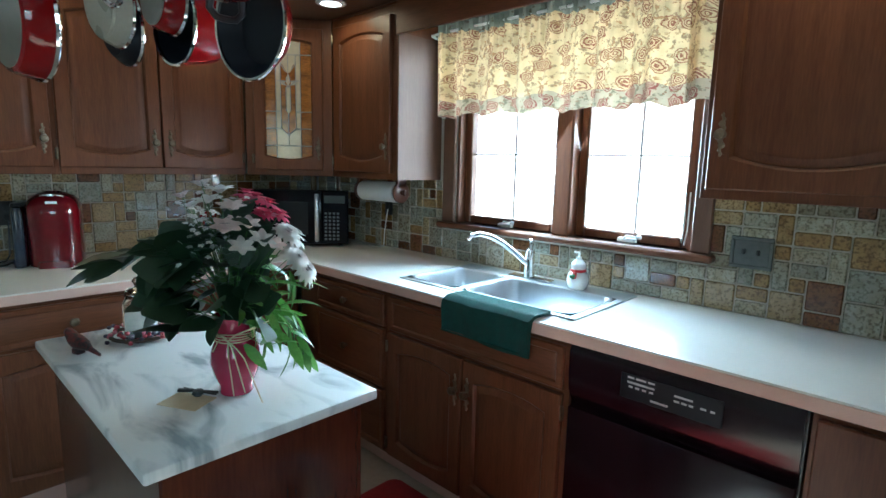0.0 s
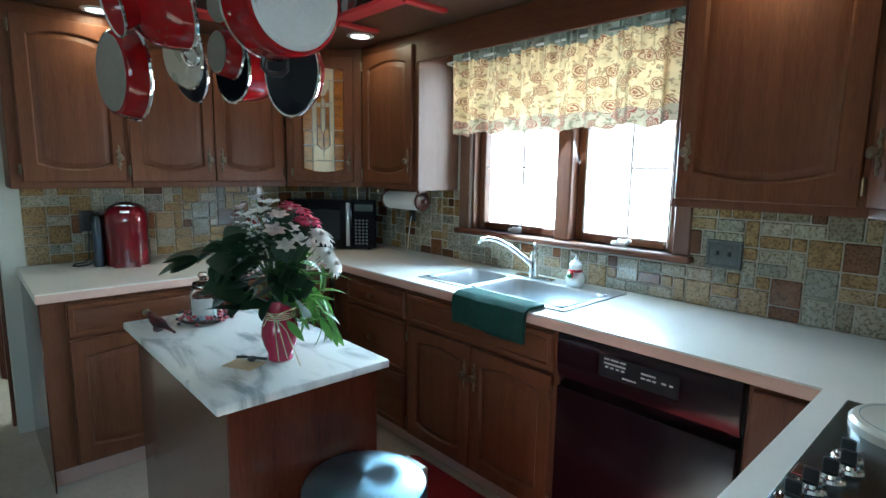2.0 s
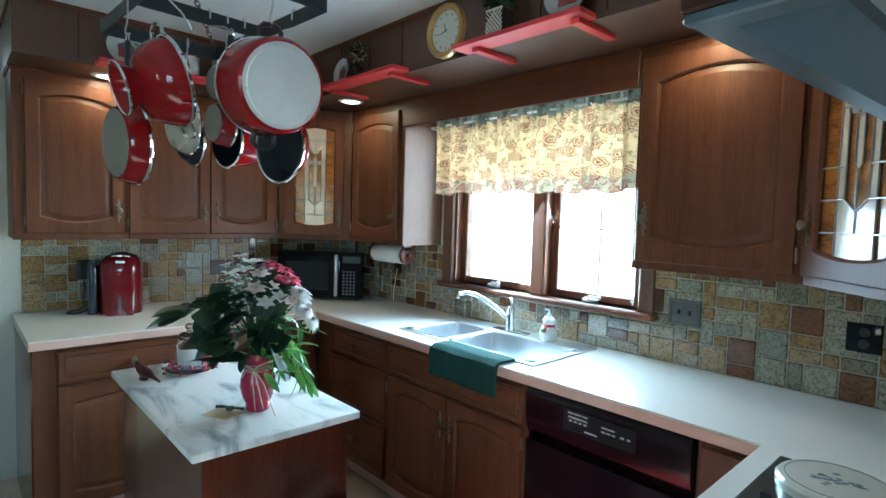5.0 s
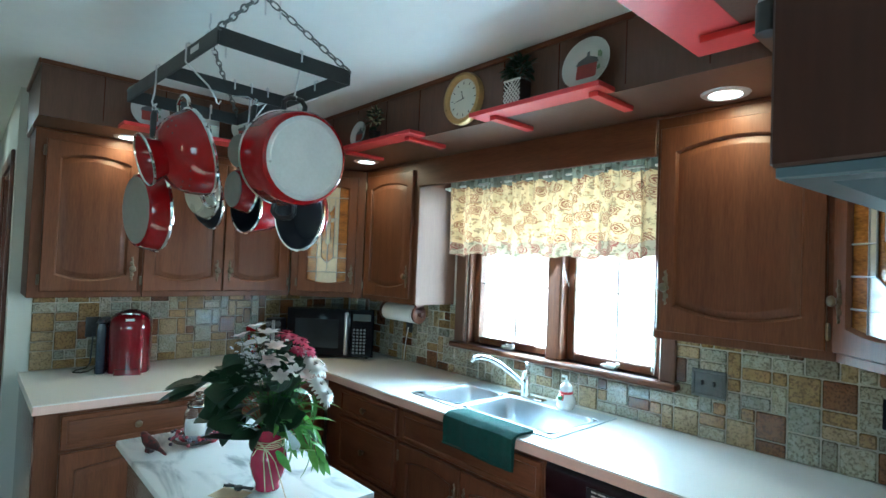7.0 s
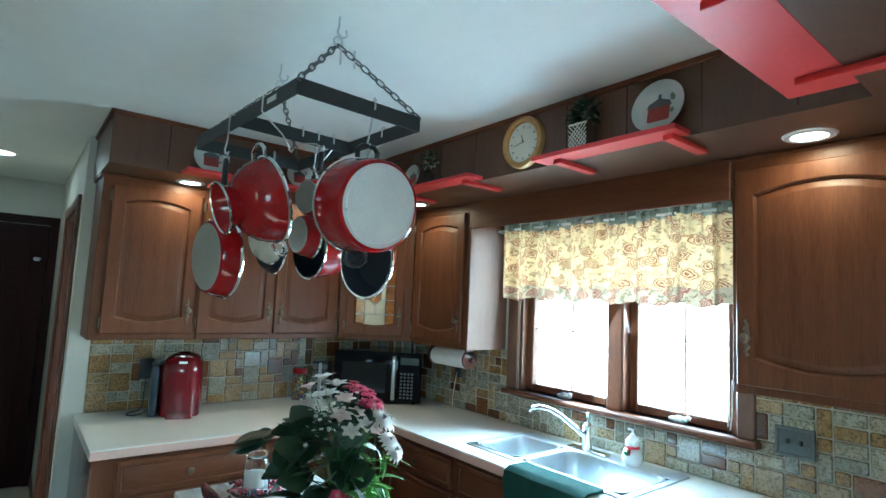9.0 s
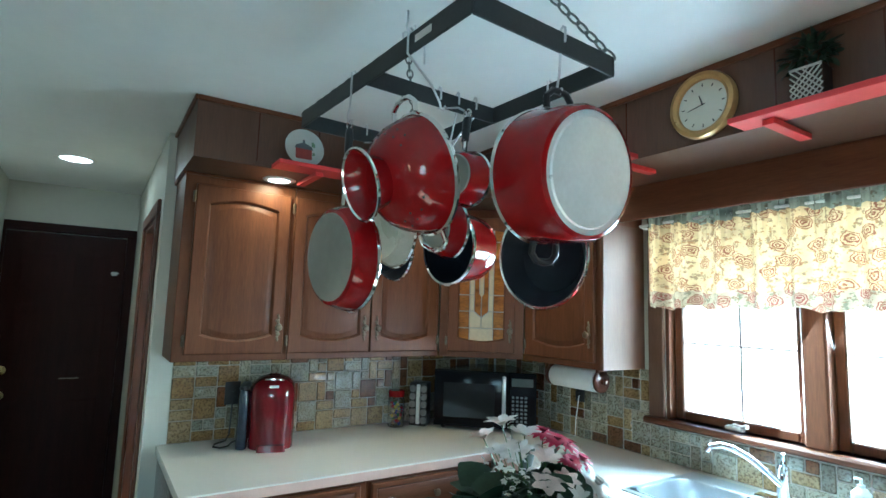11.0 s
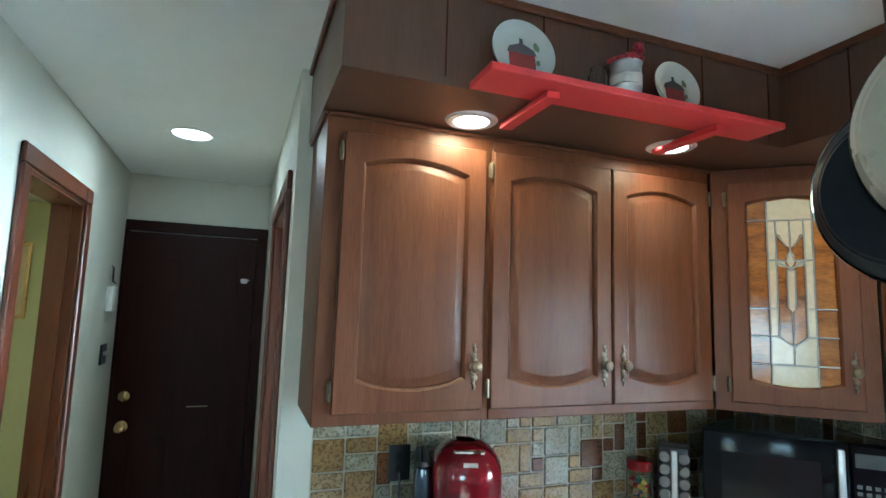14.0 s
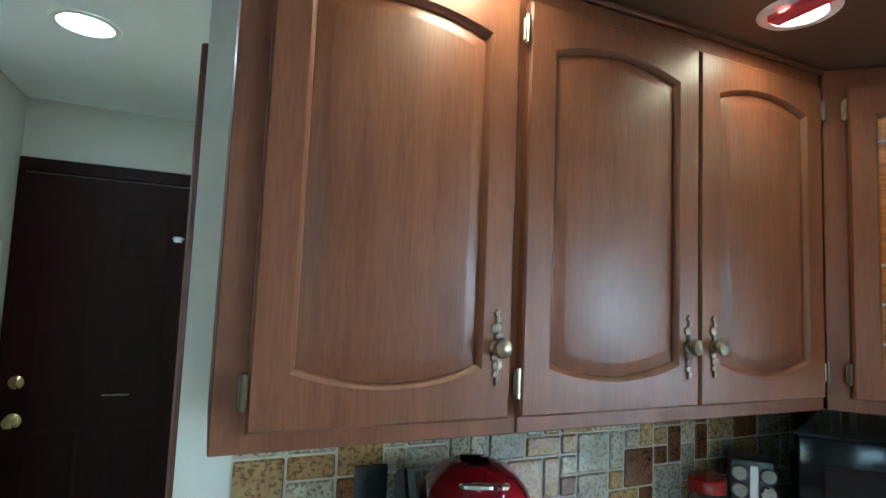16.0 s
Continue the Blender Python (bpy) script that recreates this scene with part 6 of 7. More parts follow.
for k in range(4):
    tube(bm, arc((0, 0, 0.128 + 0.004 * k), 0.0425 - 0.0003 * k, 0, 360, (1, 0, 0.03 * (k - 1)), (0, 1, 0.04 * (1 - k)), 28), 0.0014, 5)
front = Vector((0.75, -0.66, 0)) * 0.047
side = Vector((0.66, 0.75, 0))
for k, (a, b, c) in enumerate(((-0.05, 0.03, 0.0), (0.06, 0.032, 0.01), (-0.03, -0.02, 0.012), (0.09, 0.05, 0.03), (0.01, -0.12, 0.012), (0.035, -0.11, 0.02), (-0.02, 0.02, 0.02), (0.075, -0.125, 0.05))):
    s0 = front + Vector((0, 0, 0.132))
    mid = s0 + side * a * 0.5 + Vector((0, 0, b * 0.35 + 0.012)) + front * 0.35
    end = s0 + side * a + Vector((0, 0, b)) + front * c * 12
    tube(bm, [s0, (s0 + mid) / 2 + Vector((0, 0, 0.004)), mid, (mid + end) / 2, end], 0.0015, 5)
part("raffia_bow", bm, RAFFIA, vs_, "straw raffia bow")

bq = thing("flower_bouquet", pose(-1.395, 1.005, IT + 0.16), "mixed bouquet of white and pink flowers with dark leaves", "flowers")
PETW = thin(mat("white_petal", (0.72, 0.69, 0.65), 0.6, var=0.08, scale=30))
PETC = thin(mat("cream_pink_petal", (0.74, 0.60, 0.56), 0.6, var=0.12, scale=30))
PETR = mat("crimson_petal", (0.52, 0.035, 0.11), 0.55, var=0.25, scale=30)
STEMM = mat("green_stem", (0.06, 0.13, 0.03), 0.5, var=0.2)
big_dark = [leaf_mesh("leaf", L, w, LEAF_D, b) for L, w, b in ((0.10, 0.044, 0.2), (0.085, 0.04, 0.1), (0.075, 0.032, 0.25))]
big_light = [leaf_mesh("leaf", L, w, LEAF_L, b) for L, w, b in ((0.085, 0.011, 0.5), (0.07, 0.013, 0.3), (0.06, 0.009, 0.6))]
fern = leaf_mesh("frond", 0.03, 0.004, LEAF_D, 0.2)
# left of the walk's first view and its right
LF, RT, FR = Vector((-0.38, -0.92, 0)), Vector((0.38, 0.92, 0)), Vector((0.92, -0.38, 0))
rnd = random.Random(21)
stems = bmesh.new()


def stem(end, r=0.0022):
    e = Vector(end)
    tube(stems, [(0, 0, -0.12), (e.x * 0.12, e.y * 0.12, 0.0), (e.x * 0.5, e.y * 0.5, e.z * 0.62), e], r, 5, r * 0.6)


def petal_flower(me_name, petals, length, width, mats, cup, layers=1):
    bm = bmesh.new()
    for ly in range(layers):
        for k in range(petals):
            a = 2 * math.pi * (k + 0.5 * ly) / petals
            tilt = cup + 0.35 * ly
            for seg in range(3):
                s0, s1 = seg / 3, (seg + 1) / 3
                q = []
                for s, sg in ((s0, -1), (s0, 1), (s1, 1), (s1, -1)):
                    w = width * math.sin(math.pi * (0.12 + 0.8 * s)) * sg
                    rr = length * (1 - 0.2 * ly) * s
                    tl = tilt - 0.5 * s
                    q.append(bm.verts.new((rr * math.cos(tl) * math.cos(a) - w * math.sin(a), rr * math.cos(tl) * math.sin(a) + w * math.cos(a), rr * math.sin(tl) + 0.002 * ly)))
                bm.faces.new(q)
    bmesh.ops.remove_doubles(bm, verts=bm.verts, dist=0.0008)
    me = bpy.data.meshes.new(me_name)
    bm.to_mesh(me)
    bm.free()
    me.materials.append(mats)
    me.polygons.foreach_set("use_smooth", [True] * len(me.polygons))
    return me


lily = petal_flower("blossom", 6, 0.04, 0.012, PETW, 0.85)
lilyc = petal_flower("blossom", 6, 0.038, 0.012, PETC, 0.9)
mum = petal_flower("blossom", 14, 0.042, 0.008, PETW, 0.25, 4)
pink = petal_flower("blossom", 12, 0.032, 0.006, PETR, 0.3, 3)
tiny = petal_flower("floret", 5, 0.007, 0.003, PETW, 0.4)


def spot(side, up, fwd):
    up = up * 1.25
    return LF * -side + FR * fwd + Vector((-0.14, 0.07, 0)) * max(0.0, up - 0.04) + Vector((0, 0, up))


def bloom(me, p, size=1.0):
    d = (p - Vector((0, 0, 0.02))).normalized() + FR * 0.25 + Vector((0, 0, 0.15))
    q = d.normalized().to_track_quat("Z", "Y").to_matrix().to_4x4()
    q.translation = p
    put("flower", me, bq, q @ Matrix.Diagonal((size, size, size, 1)) @ pose(0, 0, 0, 0, 0, rnd.uniform(0, 90)))
    stem(p)


for a, b, c in ((-0.02, 0.225, 0.0), (-0.045, 0.21, 0.04), (0.0, 0.20, 0.06), (-0.075, 0.20, 0.0), (0.03, 0.175, 0.085), (0.055, 0.15, 0.09), (-0.01, 0.17, 0.09), (0.08, 0.14, 0.08), (0.015, 0.14, 0.10), (0.07, 0.185, 0.02), (-0.055, 0.235, -0.04), (-0.095, 0.215, -0.04)):
    bloom(lily if rnd.random() < 0.55 else lilyc, spot(a, b, c), rnd.uniform(0.75, 1.05))
for a, b, c in ((0.13, 0.115, 0.06), (0.115, 0.155, 0.03), (0.15, 0.09, 0.04), (0.135, 0.145, -0.02)):
    bloom(mum, spot(a, b, c), rnd.uniform(0.85, 1.05))
for a, b, c in ((0.05, 0.215, 0.0), (0.08, 0.205, -0.02), (0.065, 0.19, 0.03), (0.10, 0.185, 0.0), (0.035, 0.22, -0.04)):
    bloom(pink, spot(a, b, c), rnd.uniform(0.85, 1.1))
for k in range(90):
    p = spot(-0.055 + rnd.gauss(0, 0.03), 0.175 + rnd.gauss(0, 0.028), 0.05 + rnd.gauss(0, 0.025))
    q = Vector((rnd.uniform(-1, 1), rnd.uniform(-1, 1), 1.2)).to_track_quat("Z", "Y").to_matrix().to_4x4()
    q.translation = p
    put("floret", tiny, bq, q)
    if k % 6 == 0:
        stem(p, 0.0012)
# long leafy branch at one side
br = [spot(-0.06, 0.115, 0.03), spot(-0.11, 0.135, 0.03), spot(-0.15, 0.135, 0.02), spot(-0.185, 0.125, 0.01), spot(-0.21, 0.11, 0.0)]
tube(stems, [(0, 0, -0.05), spot(-0.02, 0.06, 0.02)] + br, 0.003, 6, 0.0014)
for i, p in enumerate(br):
    for s in (-1, 1):
        d = LF + Vector((0, 0, 0.25 * s - 0.15)) + FR * 0.35 * s
        put("leaf", big_dark[i % 3], bq, aim(p, d, rnd.uniform(-40, 40)))
put("leaf", big_dark[0], bq, aim(br[-1], LF + Vector((0, 0, -0.2)), 20))
for k in range(95):
    a = rnd.uniform(-0.14, 0.05)
    p = spot(a, rnd.uniform(0.0, 0.17), rnd.uniform(-0.07, 0.085))
    d = LF * (0.5 if a < -0.02 else -0.1) + FR * rnd.uniform(-0.4, 0.9) + Vector((0, 0, rnd.uniform(-0.7, 0.7)))
    put("leaf", big_dark[k % 3], bq, aim(p, d, rnd.uniform(-60, 60)) @ Matrix.Diagonal((1, rnd.uniform(0.75, 1.05), 1, 1)))
    if k % 3 == 0:
        stem(p)
for k in range(58):
    a = rnd.uniform(0.0, 0.13)
    p = spot(a, rnd.uniform(-0.03, 0.11), rnd.uniform(-0.05, 0.085))
    d = RT * rnd.uniform(0.1, 0.9) + FR * rnd.uniform(-0.3, 0.7) + Vector((0, 0, rnd.uniform(-1.0, 0.4)))
    put("leaf", big_light[k % 3], bq, aim(p, d, rnd.uniform(-50, 50)))
    if k % 3 == 0:
        stem(p, 0.0016)
for k in range(5):
    q = spot(0.11 + 0.012 * k, 0.0 - 0.01 * k, 0.05 - 0.012 * k)
    tube(stems, [spot(0.05, 0.03, 0.04), spot(0.09, 0.03, 0.05), q, q + Vector((0, 0, -0.05))], 0.0016, 5)
    put("leaf", big_light[k % 3], bq, aim(q + Vector((0, 0, -0.03)), Vector((0.1, 0.2, -1)), 30 * k))
for f in range(3):
    a, b = spot(-0.05 + 0.02 * f, 0.08, 0.08), spot(-0.075 + 0.03 * f, 0.19, 0.095)
    for i in range(12):
        p = a + (b - a) * (i / 11)
        for s in (-1, 1):
            put("frond", fern, bq, aim(p, RT * s + Vector((0, 0, 0.5)), 0) @ Matrix.Diagonal((1, 1 - i / 16, 1, 1)))
part("stem", stems, STEMM, bq)

# candle jar in a berry ring
cj = thing("candle_jar", pose(-1.93, 0.975, IT), "glass jar candle with a pale label in a berry ring", "candle")
part("jar", turned([(0, 0.002), (0.042, 0.002), (0.046, 0.01), (0.046, 0.10), (0.038, 0.118), (0.036, 0.125), (0.040, 0.128), (0.036, 0.13), (0.033, 0.118), (0.042, 0.098), (0.042, 0.012), (0, 0.008)], None, 32), JARG, cj)
WAX = mat("grey_blue_wax", (0.42, 0.45, 0.50), 0.5, var=0.1)
part("wax", turned([(0, 0.009), (0.0405, 0.012), (0.0405, 0.07), (0, 0.072)]), WAX, cj)
part("stopper", turned([(0.0, 0.127), (0.034, 0.127), (0.038, 0.134), (0.034, 0.142), (0.015, 0.146), (0.012, 0.155), (0.018, 0.166), (0.012, 0.176), (0, 0.178)]), JARG, cj, "clear glass stopper")
bm = bmesh.new()
vs2 = []
for i in range(9):
    a = radians(-75 + 90 * i / 8)
    vs2.append([bm.verts.new((0.0466 * math.cos(a), 0.0466 * math.sin(a), z)) for z in (0.03, 0.088)])
for a, b in zip(vs2, vs2[1:]):
    bm.faces.new((a[0], b[0], b[1], a[1]))
part("label", bm, LABELM, cj)
wr = thing("berry_wreath", pose(-1.93, 0.975, IT), "small wreath of red and dark berries round the candle", "wreath")
part("vine", bar(arc((0, 0, 0.012), 0.078, 0, 360, (1, 0, 0), (0, 1, 0), 28), 0.006, 6), TWIG, wr)
BERRY2 = mat("dark_berry", (0.03, 0.02, 0.05), 0.35)
BERRY3 = mat("pink_berry", (0.42, 0.10, 0.14), 0.4)
rnd = random.Random(33)
for k in range(95):
    a = rnd.uniform(0, 6.28)
    rr = 0.078 + rnd.gauss(0, 0.011)
    part("berry", turned([(0, -0.006), (0.005, -0.004), (0.0065, 0), (0.005, 0.004), (0, 0.006)], pose(rr * math.cos(a), rr * math.sin(a), 0.008 + rnd.uniform(0, 0.026)), 7), (BERRY, BERRY, BERRY2, BERRY3)[k % 4], wr)
bd = thing("bird_figurine", pose(-1.895, 0.812, IT, 0, 0, 200), "small red and black painted bird figurine", "figurine")
bm = bmesh.new()
secs = [(-0.085, 0.004, 0.010), (-0.05, 0.007, 0.02), (-0.03, 0.014, 0.028), (0.0, 0.02, 0.032), (0.02, 0.017, 0.04), (0.03, 0.014, 0.05), (0.04, 0.010, 0.054), (0.047, 0.003, 0.053)]
rg_ = []
for x, r, z in secs:
    rg_.append([bm.verts.new((x, r * math.cos(2 * math.pi * k / 12), max(0.001, z + r * math.sin(2 * math.pi * k / 12)))) for k in range(12)])
for a, b in zip(rg_, rg_[1:]):
    for k in range(12):
        bm.faces.new((a[k], a[(k + 1) % 12], b[(k + 1) % 12], b[k]))
bm.faces.new(rg_[0][::-1]), bm.faces.new(rg_[-1])
box(bm, -0.012, -0.012, 0.0, 0.012, 0.012, 0.016, 0.003)
BIRD = mat("red_black_paint", (0.13, 0.014, 0.014), 0.4, second=(0.012, 0.010, 0.012), scale=14, sharp=True)
bird = mesh_ob("bird_figurine_mesh", bm, BIRD)
bird.parent = bd
bird.name = "figure"
gc = thing("gift_card", pose(-1.415, 0.905, IT, 0, 0, 28), "kraft paper card lying on the marble", "card")
KRAFT = mat("kraft_paper", (0.62, 0.50, 0.32), 0.8, var=0.06, scale=30)
part("paper", bx(-0.048, -0.034, 0.0005, 0.048, 0.034, 0.002), KRAFT, gc)
kt = thing("metal_clip", pose(-1.425, 0.932, IT + 0.002, 0, 0, 30), "small dark metal clip on the card", "clip")
bm = bar([(-0.05, 0.0, 0.006), (-0.01, 0.004, 0.008), (0.05, -0.006, 0.012)], 0.0045, 8, 0.002)
tube(bm, [(-0.045, 0.012, 0.005), (0.0, 0.0, 0.010), (0.042, 0.012, 0.008)], 0.0035, 8)
lathe(bm, [(0, 0.014), (0.011, 0.012), (0.013, 0.005), (0.008, 0.0)], None, 14)
part("clip", bm, IRON, kt)

# ---- hall details ----
tb = thing("thermostat", pose(-5.2, -0.335, 1.655, 0, 0, 180), "white wall thermostat beside the door", "thermostat")
part("case", bx(-0.05, -0.035, -0.07, 0.05, 0.0, 0.07, bev=0.006, seg=2), WHITE_PLASTIC, tb)
part("cover", bx(-0.035, -0.04, -0.03, 0.035, -0.035, 0.03, bev=0.002), WHITE_PLASTIC, tb)
sp_ = thing("switch_plate", pose(-5.2, -0.335, 1.35, 0, 0, 180), "black switch plate with steel toggles in the hall", "switch")
part("plate", bx(-0.06, -0.01, -0.055, 0.06, 0.0, 0.055, bev=0.003), BLACK_PLASTIC, sp_)
for x in (-0.023, 0.023):
    part("toggle", bx(x - 0.006, -0.028, -0.004, x + 0.006, -0.01, 0.016, bev=0.002), STEEL, sp_)
hk_ = thing("key_hook", pose(-5.22, -0.335, 1.79, 0, 0, 180), "small black hook on the hall wall", "hook")
part("hook", bar([(0, -0.002, 0.05), (0, -0.012, 0.04), (0, -0.014, -0.04), (0, -0.03, -0.05)], 0.005), BLACK_PLASTIC, hk_)
pf = thing("framed_picture", pose(-6.998, -1.50, 1.785, 0, 0, 90), "pale picture in a gold frame on the bathroom wall", "picture")
bm = bmesh.new()
w, h, t = 0.24, 0.31, 0.03
box(bm, -w, -0.02, -h, w, 0.0, -h + t, 0.004)
box(bm, -w, -0.02, h - t, w, 0.0, h, 0.004)
box(bm, -w, -0.02, -h + t, -w + t, 0.0, h - t, 0.004)
box(bm, w - t, -0.02, -h + t, w, 0.0, h - t, 0.004)
part("frame", bm, GOLD, pf)
part("print", bx(-w + t, -0.008, -h + t, w - t, -0.001, h - t), KRAFT, pf)
tr_ = thing("towel_ring", pose(-6.998, -1.38, 1.13, 0, 0, 90), "dark metal towel ring on the bathroom wall", "towel ring")
part("ring", bar(arc((0, -0.04, -0.05), 0.06, 0, 360, (1, 0, 0), (0, 0, 1), 20), 0.006), BRASS, tr_)
part("mount", turned([(0, 0), (0.025, 0), (0.02, 0.02), (0.01, 0.045), (0, 0.045)], pose(0, 0, 0.01, 90, 0, 0), 14), BRASS, tr_)
# baseboards of the hall
bm = bmesh.new()
box(bm, HX + 0.03, -0.335, 0, -4.63, -0.323, 0.08, 0.003)
box(bm, -3.79, -0.335, 0, -3.44, -0.323, 0.08, 0.003)
box(bm, HX + 0.03, 0.488, 0, -4.61, 0.50, 0.08, 0.003)
structure("baseboard", bm, TRIM_WOOD, "orange-stained wooden baseboard")

# ---- backsplash tiles ----


def tile_material():
    m = bpy.data.materials.new("rustic_tile_glaze")
    m.use_nodes = True
    n, l = m.node_tree.nodes, m.node_tree.links
    p = n["Principled BSDF"]
    oi = n.new("ShaderNodeObjectInfo")
    r = n.new("ShaderNodeValToRGB")
    r.color_ramp.interpolation = "CONSTANT"
    cols = [(0.0, (0.38, 0.37, 0.30)), (0.18, (0.44, 0.41, 0.31)), (0.34, (0.31, 0.31, 0.26)), (0.46, (0.40, 0.30, 0.16)), (0.64, (0.34, 0.22, 0.09)), (0.79, (0.27, 0.24, 0.17)), (0.87, (0.14, 0.062, 0.03)), (0.95, (0.21, 0.09, 0.035))]
    e = r.color_ramp.elements
    e[0].position, e[0].color = cols[0][0], (*cols[0][1], 1)
    e[1].position, e[1].color = cols[1][0], (*cols[1][1], 1)
    for q, c in cols[2:]:
        x = e.new(q)
        x.color = (*c, 1)
    l.new(oi.outputs["Random"], r.inputs[0])
    tc = n.new("ShaderNodeTexCoord")
    ad = n.new("ShaderNodeVectorMath")
    ad.operation = "ADD"
    sc = n.new("ShaderNodeVectorMath")
    sc.operation = "SCALE"
    l.new(oi.outputs["Location"], sc.inputs[0])
    sc.inputs["Scale"].default_value = 7.3
    l.new(tc.outputs["Object"], ad.inputs[0])
    l.new(sc.outputs[0], ad.inputs[1])
    a = n.new("ShaderNodeTexNoise")
    a.inputs["Scale"].default_value, a.inputs["Detail"].default_value = 110, 5
    l.new(ad.outputs[0], a.inputs[0])
    b = n.new("ShaderNodeTexNoise")
    b.inputs["Scale"].default_value, b.inputs["Detail"].default_value = 26, 4
    l.new(ad.outputs[0], b.inputs[0])
    r1 = n.new("ShaderNodeValToRGB")
    r1.color_ramp.elements[0].position, r1.color_ramp.elements[1].position = 0.38, 0.52
    r1.color_ramp.elements[0].color = (0.32, 0.28, 0.22, 1)
    r1.color_ramp.elements[1].color = (1, 1, 1, 1)
    l.new(a.outputs[0], r1.inputs[0])
    mx = n.new("ShaderNodeMix")
    mx.data_type, mx.blend_type = "RGBA", "MULTIPLY"
    mx.inputs[0].default_value = 0.8
    l.new(r.outputs[0], mx.inputs["A"])
    l.new(r1.outputs[0], mx.inputs["B"])
    r2 = n.new("ShaderNodeValToRGB")
    r2.color_ramp.elements[0].position, r2.color_ramp.elements[1].position = 0.35, 0.65
    r2.color_ramp.elements[0].color = (0.72, 0.66, 0.56, 1)
    r2.color_ramp.elements[1].color = (1.0, 1.0, 1.0, 1)
    l.new(b.outputs[0], r2.inputs[0])
    m2 = n.new("ShaderNodeMix")
    m2.data_type, m2.blend_type = "RGBA", "MULTIPLY"
    m2.inputs[0].default_value = 0.8
    l.new(mx.outputs["Result"], m2.inputs["A"])
    l.new(r2.outputs[0], m2.inputs["B"])
    l.new(m2.outputs["Result"], p.inputs["Base Color"])
    p.inputs["Roughness"].default_value = 0.12
    p.inputs["Coat Weight"].default_value = 0.6
    bp = n.new("ShaderNodeBump")
    bp.inputs["Strength"].default_value = 0.55
    bp.inputs["Distance"].default_value = 0.003
    ma = n.new("ShaderNodeMath")
    ma.operation = "MULTIPLY_ADD"
    l.new(a.outputs[0], ma.inputs[0])
    ma.inputs[1].default_value = 0.5
    l.new(b.outputs[0], ma.inputs[2])
    l.new(ma.outputs[0], bp.inputs["Height"])
    l.new(bp.outputs[0], p.inputs["Normal"])
    return m


TILE = tile_material()
TU = (1.335 - 0.9145) / 8
TILE_MESH = {}


def tile_mesh(w, h):
    if (w, h) not in TILE_MESH:
        bm = bmesh.new()
        g = 0.0028
        a, b = w * TU / 2 - g, h * TU / 2 - g

        def ring(k, y):
            out = []
            for sx, sz in ((-1, -1), (1, -1), (1, 1), (-1, 1)):
                c = 0.0035
                p1, p2 = (sx * (a - k), sz * (b - k - c)), (sx * (a - k - c), sz * (b - k))
                out += [p1, p2] if sx * sz > 0 else [p2, p1]
            return [bm.verts.new((x, y, z)) for x, z in out]
        rs = [ring(0, 0.0), ring(0, -0.005), ring(0.0035, -0.0085)]
        for r0, r1 in zip(rs, rs[1:]):
            for i in range(8):
                bm.faces.new((r0[i], r0[(i + 1) % 8], r1[(i + 1) % 8], r1[i]))
        bm.faces.new(rs[-1])
        bmesh.ops.recalc_face_normals(bm, faces=bm.faces)
        me = bpy.data.meshes.new("tile")
        bm.to_mesh(me)
        bm.free()
        me.materials.append(TILE)
        TILE_MESH[(w, h)] = me
    return TILE_MESH[(w, h)]


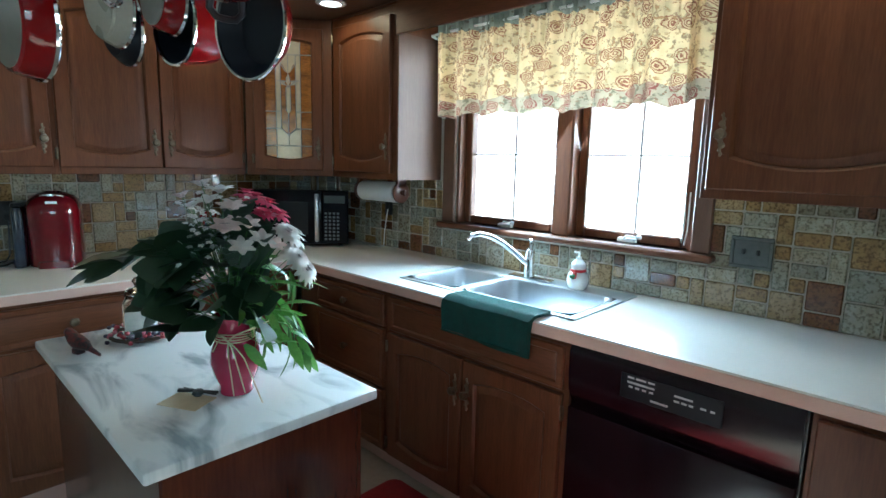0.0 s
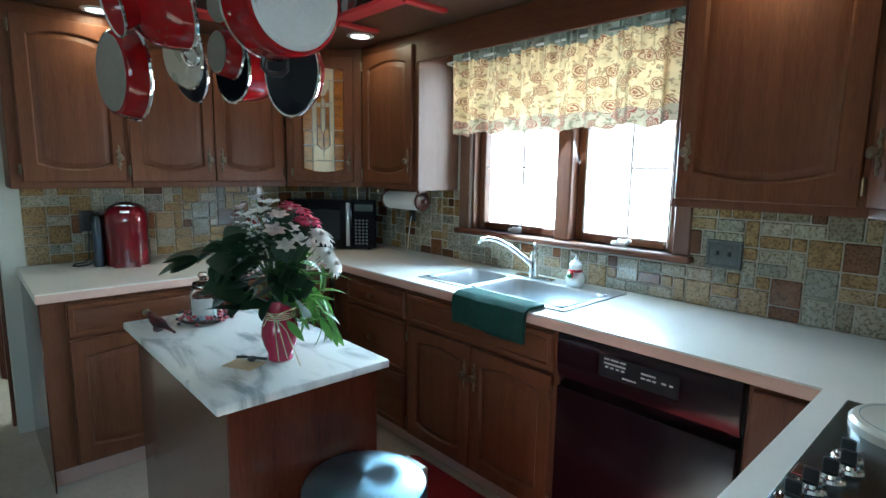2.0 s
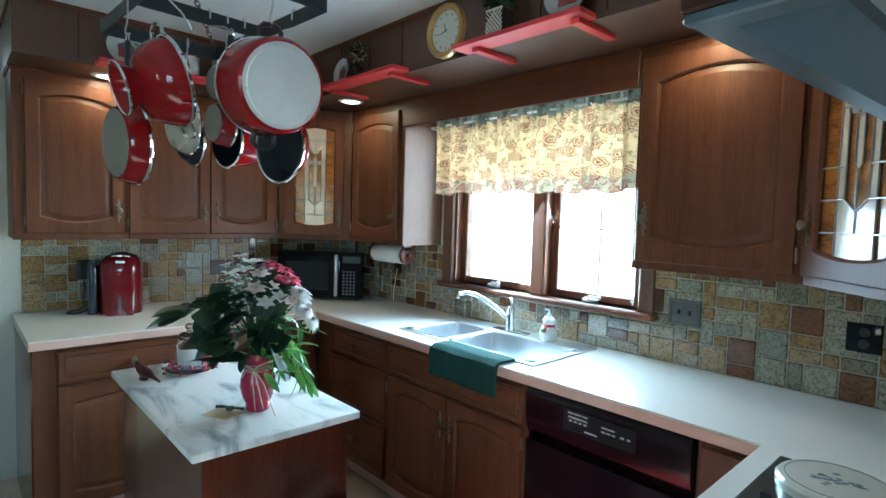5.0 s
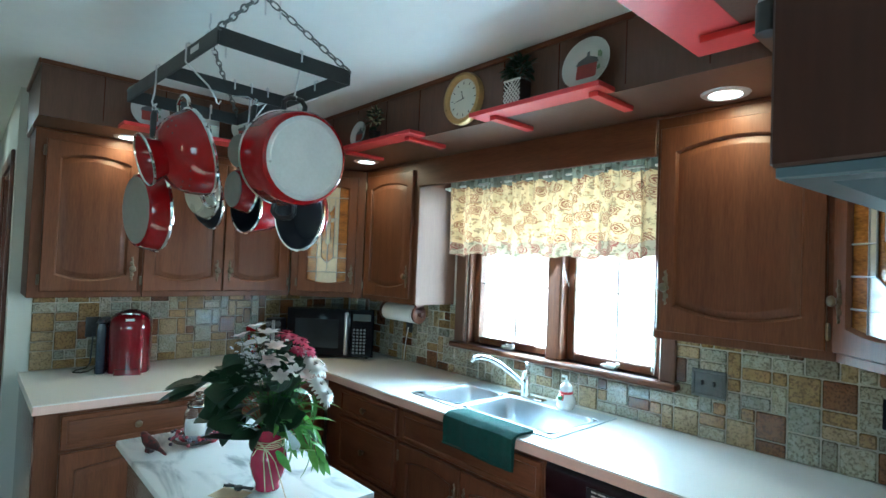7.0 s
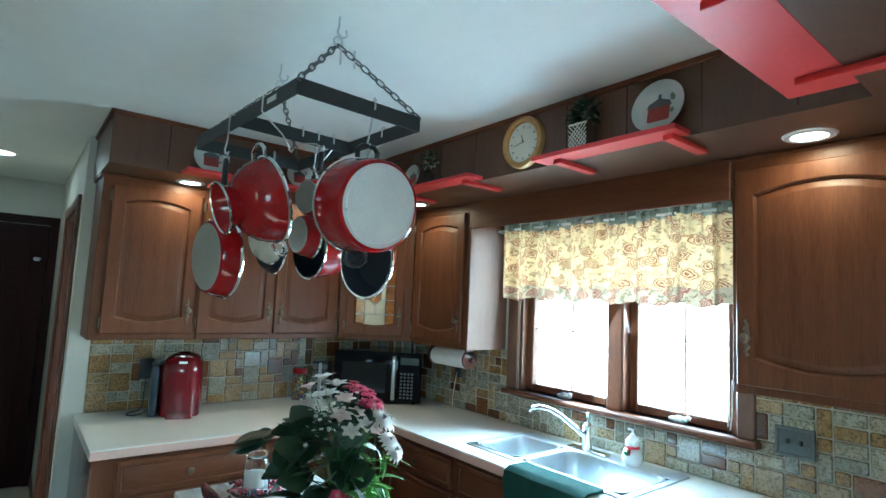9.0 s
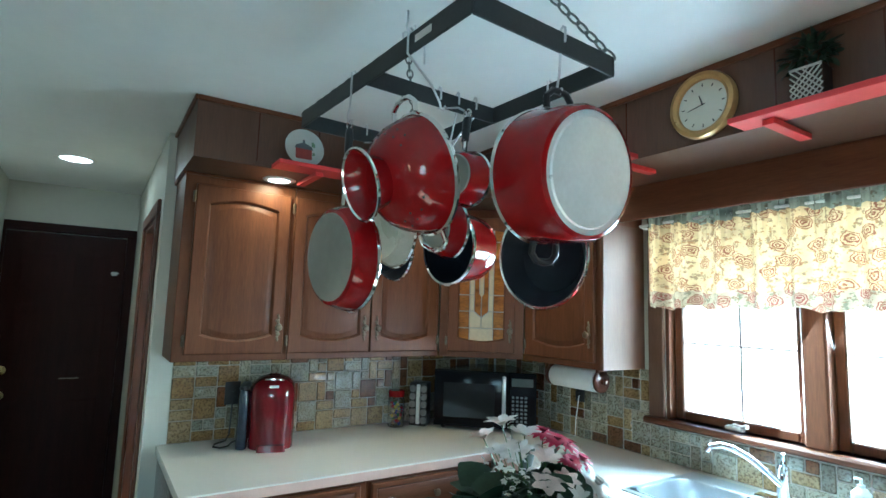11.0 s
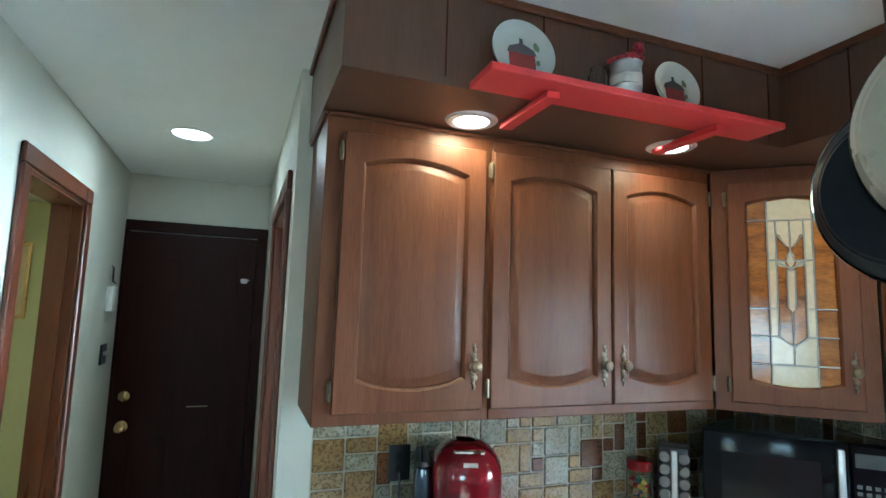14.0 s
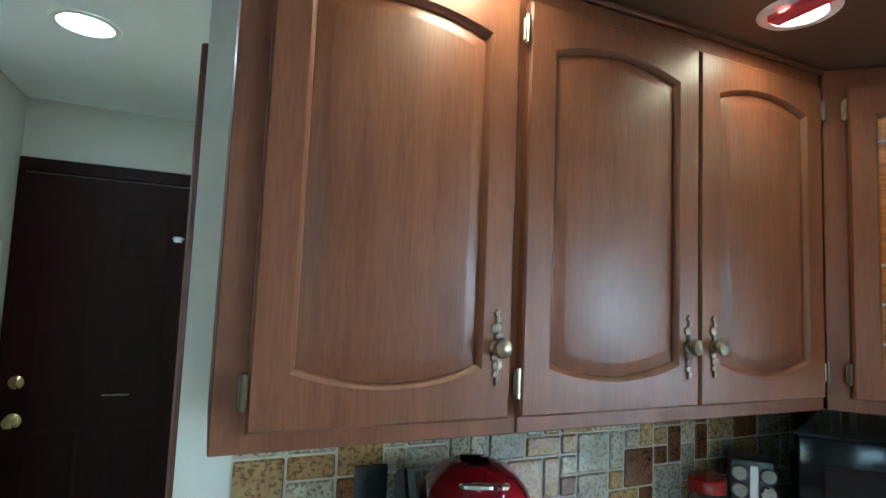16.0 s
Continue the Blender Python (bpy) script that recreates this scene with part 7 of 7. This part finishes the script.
def tiled(name, m, cols, closed, seed, label):
    """A backsplash: grout bed and tiles of mixed sizes on an 8-row grid; closed(c, r) is true where there is no wall."""
    bed = bmesh.new()
    runs = []
    for c in range(cols):
        top = 8
        while top > 0 and closed(c, top - 1):
            top -= 1
        runs.append(top)
    s = 0
    for c in range(1, cols + 1):
        if c == cols or runs[c] != runs[s]:
            if runs[s]:
                box(bed, s * TU, -0.004, 0, c * TU, -0.0005, runs[s] * TU)
            s = c
    w = structure(name, bed, GROUT, label)
    w.matrix_world = m
    rnd = random.Random(seed)
    used = set()
    for r in range(8):
        for c in range(cols):
            if (c, r) in used or closed(c, r):
                continue
            opts = [(2, 2), (2, 2), (1, 2), (2, 1), (2, 1), (1, 1)]
            rnd.shuffle(opts)
            for a, b in opts + [(1, 1)]:
                cells = [(c + i, r + j) for i in range(a) for j in range(b)]
                if all(q not in used and q[0] < cols and q[1] < 8 and not closed(*q) for q in cells):
                    used.update(cells)
                    t = new("tile", tile_mesh(a, b))
                    t.parent = w
                    t.matrix_basis = pose((c + a / 2) * TU, -0.0005 + rnd.uniform(-0.0008, 0.0003), (r + b / 2) * TU, rnd.uniform(-0.5, 0.5), 0, rnd.uniform(-0.5, 0.5))
                    break
    return w


n1 = int((WALL_Y - 0.56) / TU)
tiled("backsplash_1", pose(WALL_X, WALL_Y - 0.001 - n1 * TU, 0.9145, 0, 0, 90), n1, lambda c, r: False, 5, "mixed beige, grey and brown glazed wall tiles")
n2 = int((WX0 - 0.10 - WALL_X - 0.01) / TU)
tiled("backsplash_2", pose(WX0 - 0.09 - n2 * TU, WALL_Y, 0.9145), n2, lambda c, r: False, 8, "mixed beige, grey and brown glazed wall tiles")
n3 = int((WX1 + 0.08 - WX0 + 0.09) / TU)
x3 = WX0 - 0.09 + n3 * TU
tiled("backsplash_3", pose(WX0 - 0.09, WALL_Y, 0.9145), n3, lambda c, r: r > 2, 13, "mixed glazed wall tiles under the window sill")
n4 = int((RIGHT_X - x3 - 0.002) / TU)
tiled("backsplash_4", pose(x3, WALL_Y, 0.9145), n4, lambda c, r: False, 3, "mixed beige, grey and brown glazed wall tiles")
n5 = int((WALL_Y - 0.01 - 0.67) / TU)
tiled("backsplash_5", pose(RIGHT_X, WALL_Y - 0.01, 0.9145, 0, 0, -90), n5, lambda c, r: False, 17, "mixed glazed wall tiles behind the cooktop")
